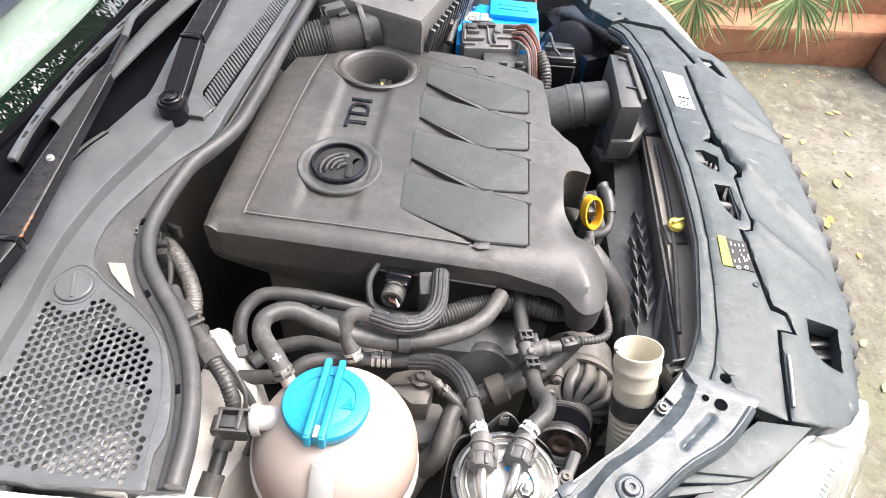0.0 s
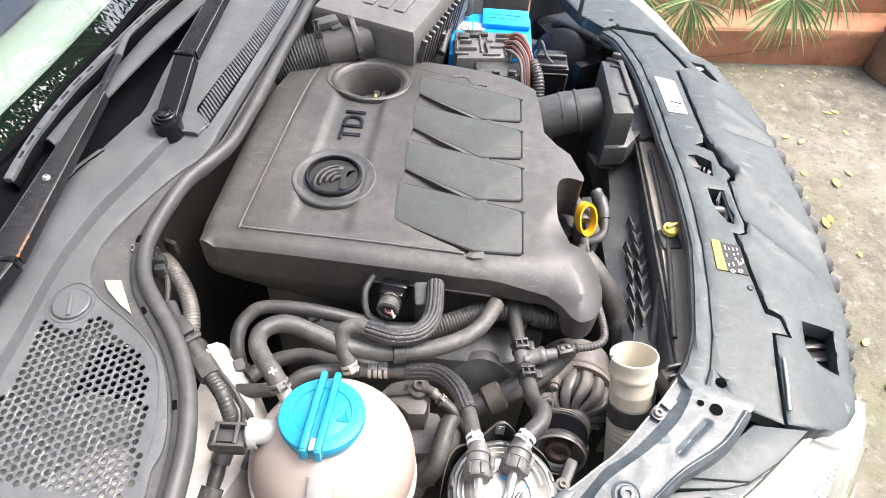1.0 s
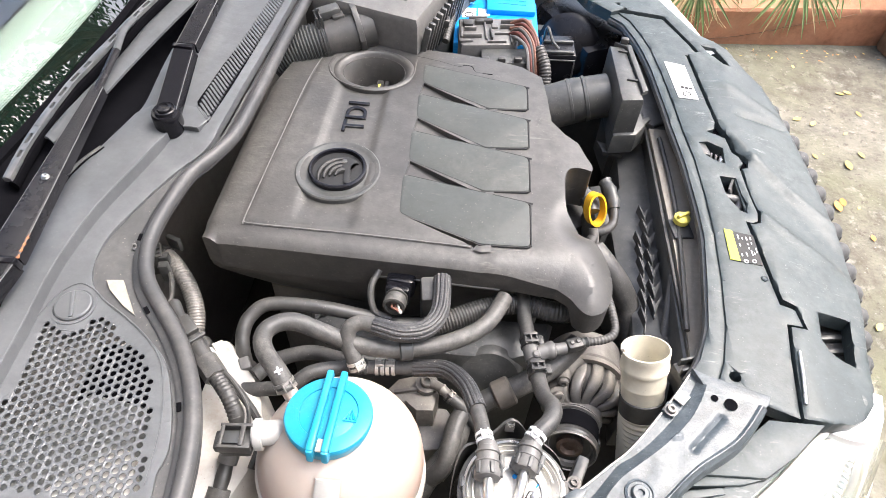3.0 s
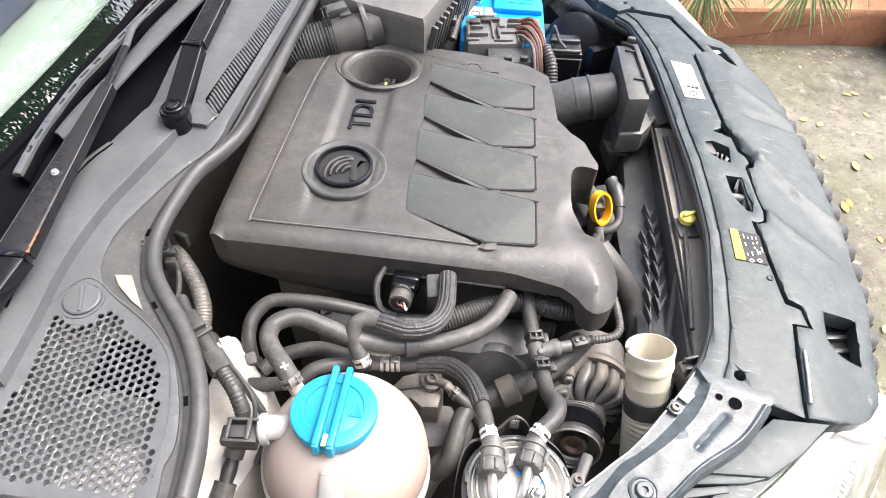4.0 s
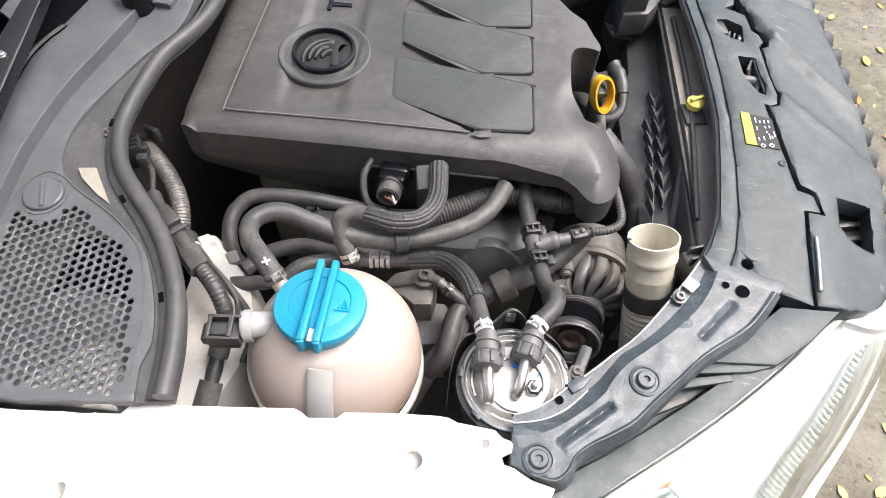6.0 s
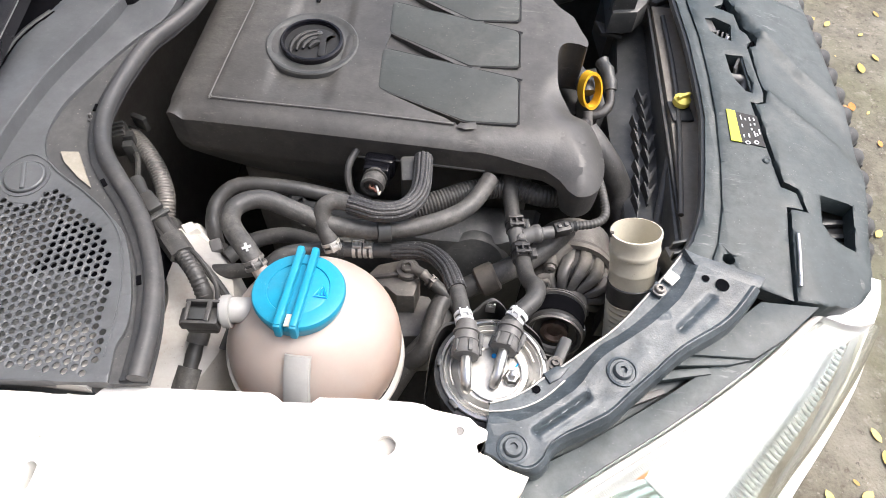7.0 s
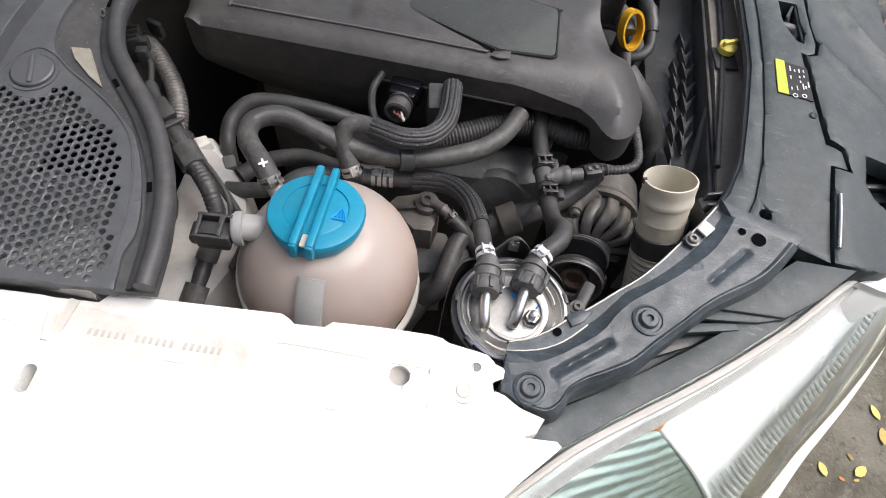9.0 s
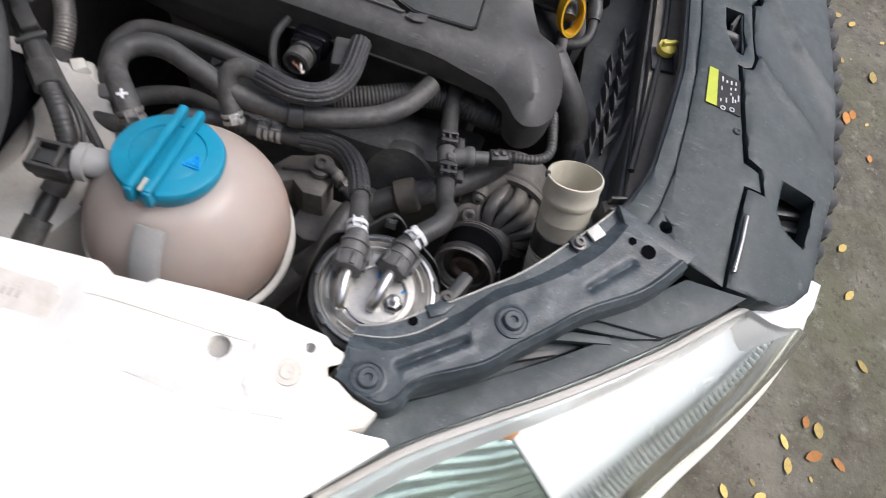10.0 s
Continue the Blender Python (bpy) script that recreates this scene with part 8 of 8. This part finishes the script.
# dark box and cables added to cover a bright gap below the pipe
solo("gear_linkage_box", slab([(0.16, 0.9), (0.2, 0.92), (0.24, 0.91), (0.245, 0.82), (0.21, 0.8), (0.17, 0.83)], 0.55, 0.70, 0.012), black_mat, "dark box added to fill the gap below the intake pipe", "box")
for k in range(4):
    solo("cable", tube([(0.15, 0.94 - 0.02 * k, 0.76 - 0.01 * k), (0.19, 0.9 - 0.015 * k, 0.75 - 0.012 * k), (0.225, 0.86 - 0.012 * k, 0.735), (0.24, 0.8, 0.71), (0.235, 0.74, 0.68)], 0.005 + 0.001 * (k % 2), 8, 6), black_mat, "black cable below the intake pipe", "cable")
solo("engine_bracket", slab([(0.225, 0.83), (0.24, 0.835), (0.252, 0.76), (0.24, 0.745), (0.23, 0.76)], 0.69, 0.765, 0.003), trim_mat, "dark bracket beside the engine", "bracket")


intake()


def airbox():
    t = thing("air_filter_box", "grey-black plastic air filter box with a ribbed lid", "air filter box", (-0.11, 1.15, 0.72))
    m = pose(-0.088, 1.13, 0, 0, 0, -16)
    part("base", slab([(-0.085, -0.135), (0.08, -0.135), (0.085, 0.18), (-0.09, 0.18)], 0.72, 0.845, 0.006, m), trim_mat, t)
    part("lid", slab([(-0.088, -0.14), (0.083, -0.14), (0.088, 0.185), (-0.093, 0.185)], 0.845, 0.92, 0.012, m), fuse_mat, t)
    for k in range(3):
        part("lid_rib", block(0.017, 0.24, 0.006, m @ pose(0.0 + 0.026 * k - 0.012, 0.02, 0.92), 0.002), fuse_mat, t)
    for k in range(12):
        part("side_fin", block(0.01, 0.006, 0.075, m @ pose(0.087, -0.125 + 0.015 * k, 0.865, 0, 12, 0), 0.002), trim_mat, t)
    pts = [(-0.262, 0.948, 0.845), (-0.235, 0.958, 0.858), (-0.205, 0.97, 0.866), (-0.182, 0.98, 0.87)]
    h = solo("intake_hose", corrugated(pts, 0.0275, 0.0045, 0.09, 24), trim_mat, "black corrugated intake hose with a clamp", "hose", "engine bay hoses")
    for f in (0.86, 0.95):
        clamp(h, pts, f, 0.029, 0.005, black_mat)
    s = thing("air_flow_sensor", "black air flow sensor tube between hose and filter box", "sensor", (-0.16, 0.99, 0.85))
    part("tube", tube([(-0.182, 0.98, 0.87), (-0.165, 0.987, 0.873), (-0.148, 0.994, 0.876), (-0.12, 1.008, 0.88)], 0.0285, 24, 5), black_mat, s)
    part("flange", slab([(-0.036, -0.01), (-0.024, -0.026), (0.0, -0.031), (0.024, -0.026), (0.036, -0.01), (0.036, 0.01), (0.024, 0.026), (0.0, 0.031), (-0.024, 0.026), (-0.036, 0.01)], -0.004, 0.004, 0.001, along((-0.141, 1.0, 0.882), (-0.1, 1.019, 0.888)) @ pose(0, 0, 0, 0, 0, 50)), black_mat, s)
    part("plug", block(0.034, 0.02, 0.014, pose(-0.183, 0.998, 0.905, 0, -8, 28), 0.003), trim_mat, s)
    part("plug_neck", block(0.018, 0.018, 0.016, pose(-0.168, 0.995, 0.898, 0, -8, 28), 0.003), black_mat, s)
    solo("vacuum_valve", lathe([(0, 0), (0.009, 0), (0.009, 0.02), (0.006, 0.022), (0.006, 0.035), (0, 0.035)], 14, along((-0.25, 1.0, 0.87), (-0.23, 1.02, 0.89))), black_mat, "small black valve by the intake hose", "valve")


airbox()


def battery():
    t = thing("car_battery", "bright blue car battery with white label stickers", "battery", (0.07, 1.2, 0.63))
    part("case", block(0.142, 0.14, 0.19, pose(0.066, 1.147, 0.73, 0, 0, 3), 0.005), batt_mat, t)
    part("lid_block", block(0.084, 0.055, 0.012, pose(0.088, 1.195, 0.829, 0, 0, 3), 0.003), batt_mat, t)
    for i in range(4):
        for j in range(2):
            part("print_bar", block(0.012, 0.002, 0.0008, pose(0.066 + 0.014 * i, 1.188 + 0.012 * j, 0.8355, 0, 0, 3), 0), blue_mat, t)
    part("sticker", block(0.024, 0.03, 0.001, pose(0.018, 1.165, 0.8255, 0, 0, 3), 0), paper_mat, t)
    part("sticker", block(0.02, 0.022, 0.001, pose(0.043, 1.17, 0.8255, 0, 0, 3), 0), paper_mat, t)
    part("print_ring", lathe([(0.008, 0), (0.008, 0.0012), (0.006, 0.0012), (0.006, 0)], 16, pose(0.018, 1.158, 0.8256), close=True), trim_mat, t)
    part("terminal", lathe([(0.009, 0), (0.008, 0.016), (0.005, 0.018), (0, 0.018)], 14, pose(0.016, 1.2, 0.825)), steel_mat, t)
    part("terminal_clamp", lathe([(0.012, 0.0), (0.014, 0.004), (0.011, 0.03), (0.008, 0.04), (0, 0.04)], 12, pose(0.016, 1.2, 0.832)), flange_mat, t)
    f = thing("fuse_box", "grey-black fuse carrier clipped over the battery's face", "fuse box", (0.065, 1.08, 0.78))
    part("cover", slab([(0.004, 1.118), (0.1, 1.134), (0.104, 1.075), (0.1, 1.055), (0.015, 1.04), (0.008, 1.06)], 0.78, 0.842, 0.004), fuse_mat, f)
    part("step", slab([(0.045, 1.05), (0.118, 1.06), (0.124, 1.02), (0.05, 1.008)], 0.77, 0.834, 0.003), trim_mat, f)
    part("side_wing", slab([(0.1, 1.13), (0.125, 1.135), (0.128, 1.09), (0.104, 1.08)], 0.79, 0.842, 0.003), fuse_mat, f)
    rnd = random.Random(4)
    for x, y, w, d in ((0.02, 1.10, 0.016, 0.014), (0.038, 1.108, 0.014, 0.01), (0.052, 1.112, 0.016, 0.008), (0.03, 1.065, 0.03, 0.004), (0.06, 1.075, 0.003, 0.03), (0.085, 1.1, 0.024, 0.003), (0.085, 1.115, 0.024, 0.003), (0.025, 1.085, 0.02, 0.004)):
        part("fuse_block", block(w, d, 0.008, pose(x, y, 0.8445, 0, 0, 10), 0.001), black_mat if w < 0.02 else fuse_mat, f)
    for k in range(6):
        y = 1.098 - 0.0075 * k
        pts = [(0.09 + 0.002 * (k % 2), y + 0.014, 0.843), (0.112 - 0.002 * k, y + 0.006 - 0.002 * k, 0.856 - 0.002 * (k % 3)), (0.132 - 0.003 * k, y - 0.03 + 0.004 * (k % 2), 0.848), (0.141 - 0.003 * k, y - 0.055, 0.815), (0.148, 1.0, 0.75)]
        part("wire", tube(pts, 0.0034 - 0.0006 * (k % 2), 8, 5), (copper_mat, red_mat, copper_mat, black_mat, red_mat, fuse_mat)[k], f)
    for x, y, w, d, a in ((0.022, 1.05, 0.02, 0.003, 12), (0.012, 1.075, 0.003, 0.03, 5), (0.05, 1.085, 0.003, 0.05, 8), (0.07, 1.056, 0.03, 0.003, 10), (0.078, 1.08, 0.026, 0.0025, 10), (0.035, 1.122, 0.03, 0.004, 10), (0.092, 1.07, 0.0025, 0.03, 8), (0.064, 1.1, 0.01, 0.012, 10)):
        part("moulded_rib", block(w, d, 0.005, pose(x, y, 0.8435, 0, 0, a), 0.0008), fuse_mat, f)
    for k in range(3):
        part("latch", block(0.012, 0.008, 0.01, pose(0.055 + 0.025 * k, 1.014 + 0.004 * k, 0.836, 0, 0, 10), 0.0015), black_mat, f)
    part("conduit", corrugated([(0.136, 1.055, 0.84), (0.15, 1.03, 0.82), (0.155, 1.0, 0.78)], 0.009, 0.005), black_mat, f)
    r = thing("relay_carrier", "black relay carrier with metal terminals", "relay box", (0.175, 1.1, 0.72))
    part("body", block(0.055, 0.06, 0.09, pose(0.172, 1.1, 0.775, 0, 0, 5), 0.004), arm_mat, r)
    for dx, dz, sx, sz in ((0, 0.036, 0.05, 0.0022), (0, -0.012, 0.05, 0.0022), (-0.025, 0.012, 0.0022, 0.05), (0.025, 0.012, 0.0022, 0.05)):
        part("front_edge", block(sx, 0.0022, sz, pose(0.1745 + dx, 1.0692 + 0.087 * dx, 0.775 + dz, 0, 0, 5), 0.0005), fuse_mat, r)
    part("handle_loop", tube([(0.148, 1.11, 0.82), (0.15, 1.1, 0.85), (0.16, 1.085, 0.835), (0.172, 1.078, 0.826)], 0.0025, 8, 4), trim_mat, r)
    for k in range(2):
        part("terminal_strip", block(0.05, 0.006, 0.006, pose(0.172, 1.075 + 0.03 * k, 0.822, 0, 0, 5), 0.002), trim_mat, r)
    w = [(-0.008, 1.3, 0.87), (-0.012, 1.2, 0.875), (-0.006, 1.12, 0.86), (-0.012, 1.05, 0.84)]
    solo("wiring_harness", corrugated(w, 0.006, 0.005), black_mat, "corrugated black wiring by the filter box", "wiring")
    for k in range(5):
        solo("cable_clip", block(0.014, 0.016, 0.014, pose(-0.014 + 0.004 * (k % 2), 1.06 + 0.035 * k, 0.868, 0, 10, 20 * k), 0.003), black_mat, "small black wiring clip by the filter box", "clip", "cable clips")
    solo("washer_pipe", tube([(0.15, 1.3, 0.85), (0.19, 1.32, 0.84), (0.24, 1.33, 0.83)], 0.012, 12, 4), cream_mat, "pale plastic pipe in the far corner", "pipe")
    solo("horn", lathe([(0, 0), (0.05, 0), (0.055, 0.012), (0.045, 0.02), (0.02, 0.022), (0, 0.03)], 26, along((0.2, 1.2, 0.76), (0.19, 1.14, 0.79))), arm_mat, "black disc horn behind the battery", "horn")
    solo("far_headlamp", block(0.14, 0.2, 0.12, pose(0.24, 1.27, 0.72, 0, 0, 30), 0.03), arm_mat, "black rear housing of the other headlamp", "headlamp")


battery()
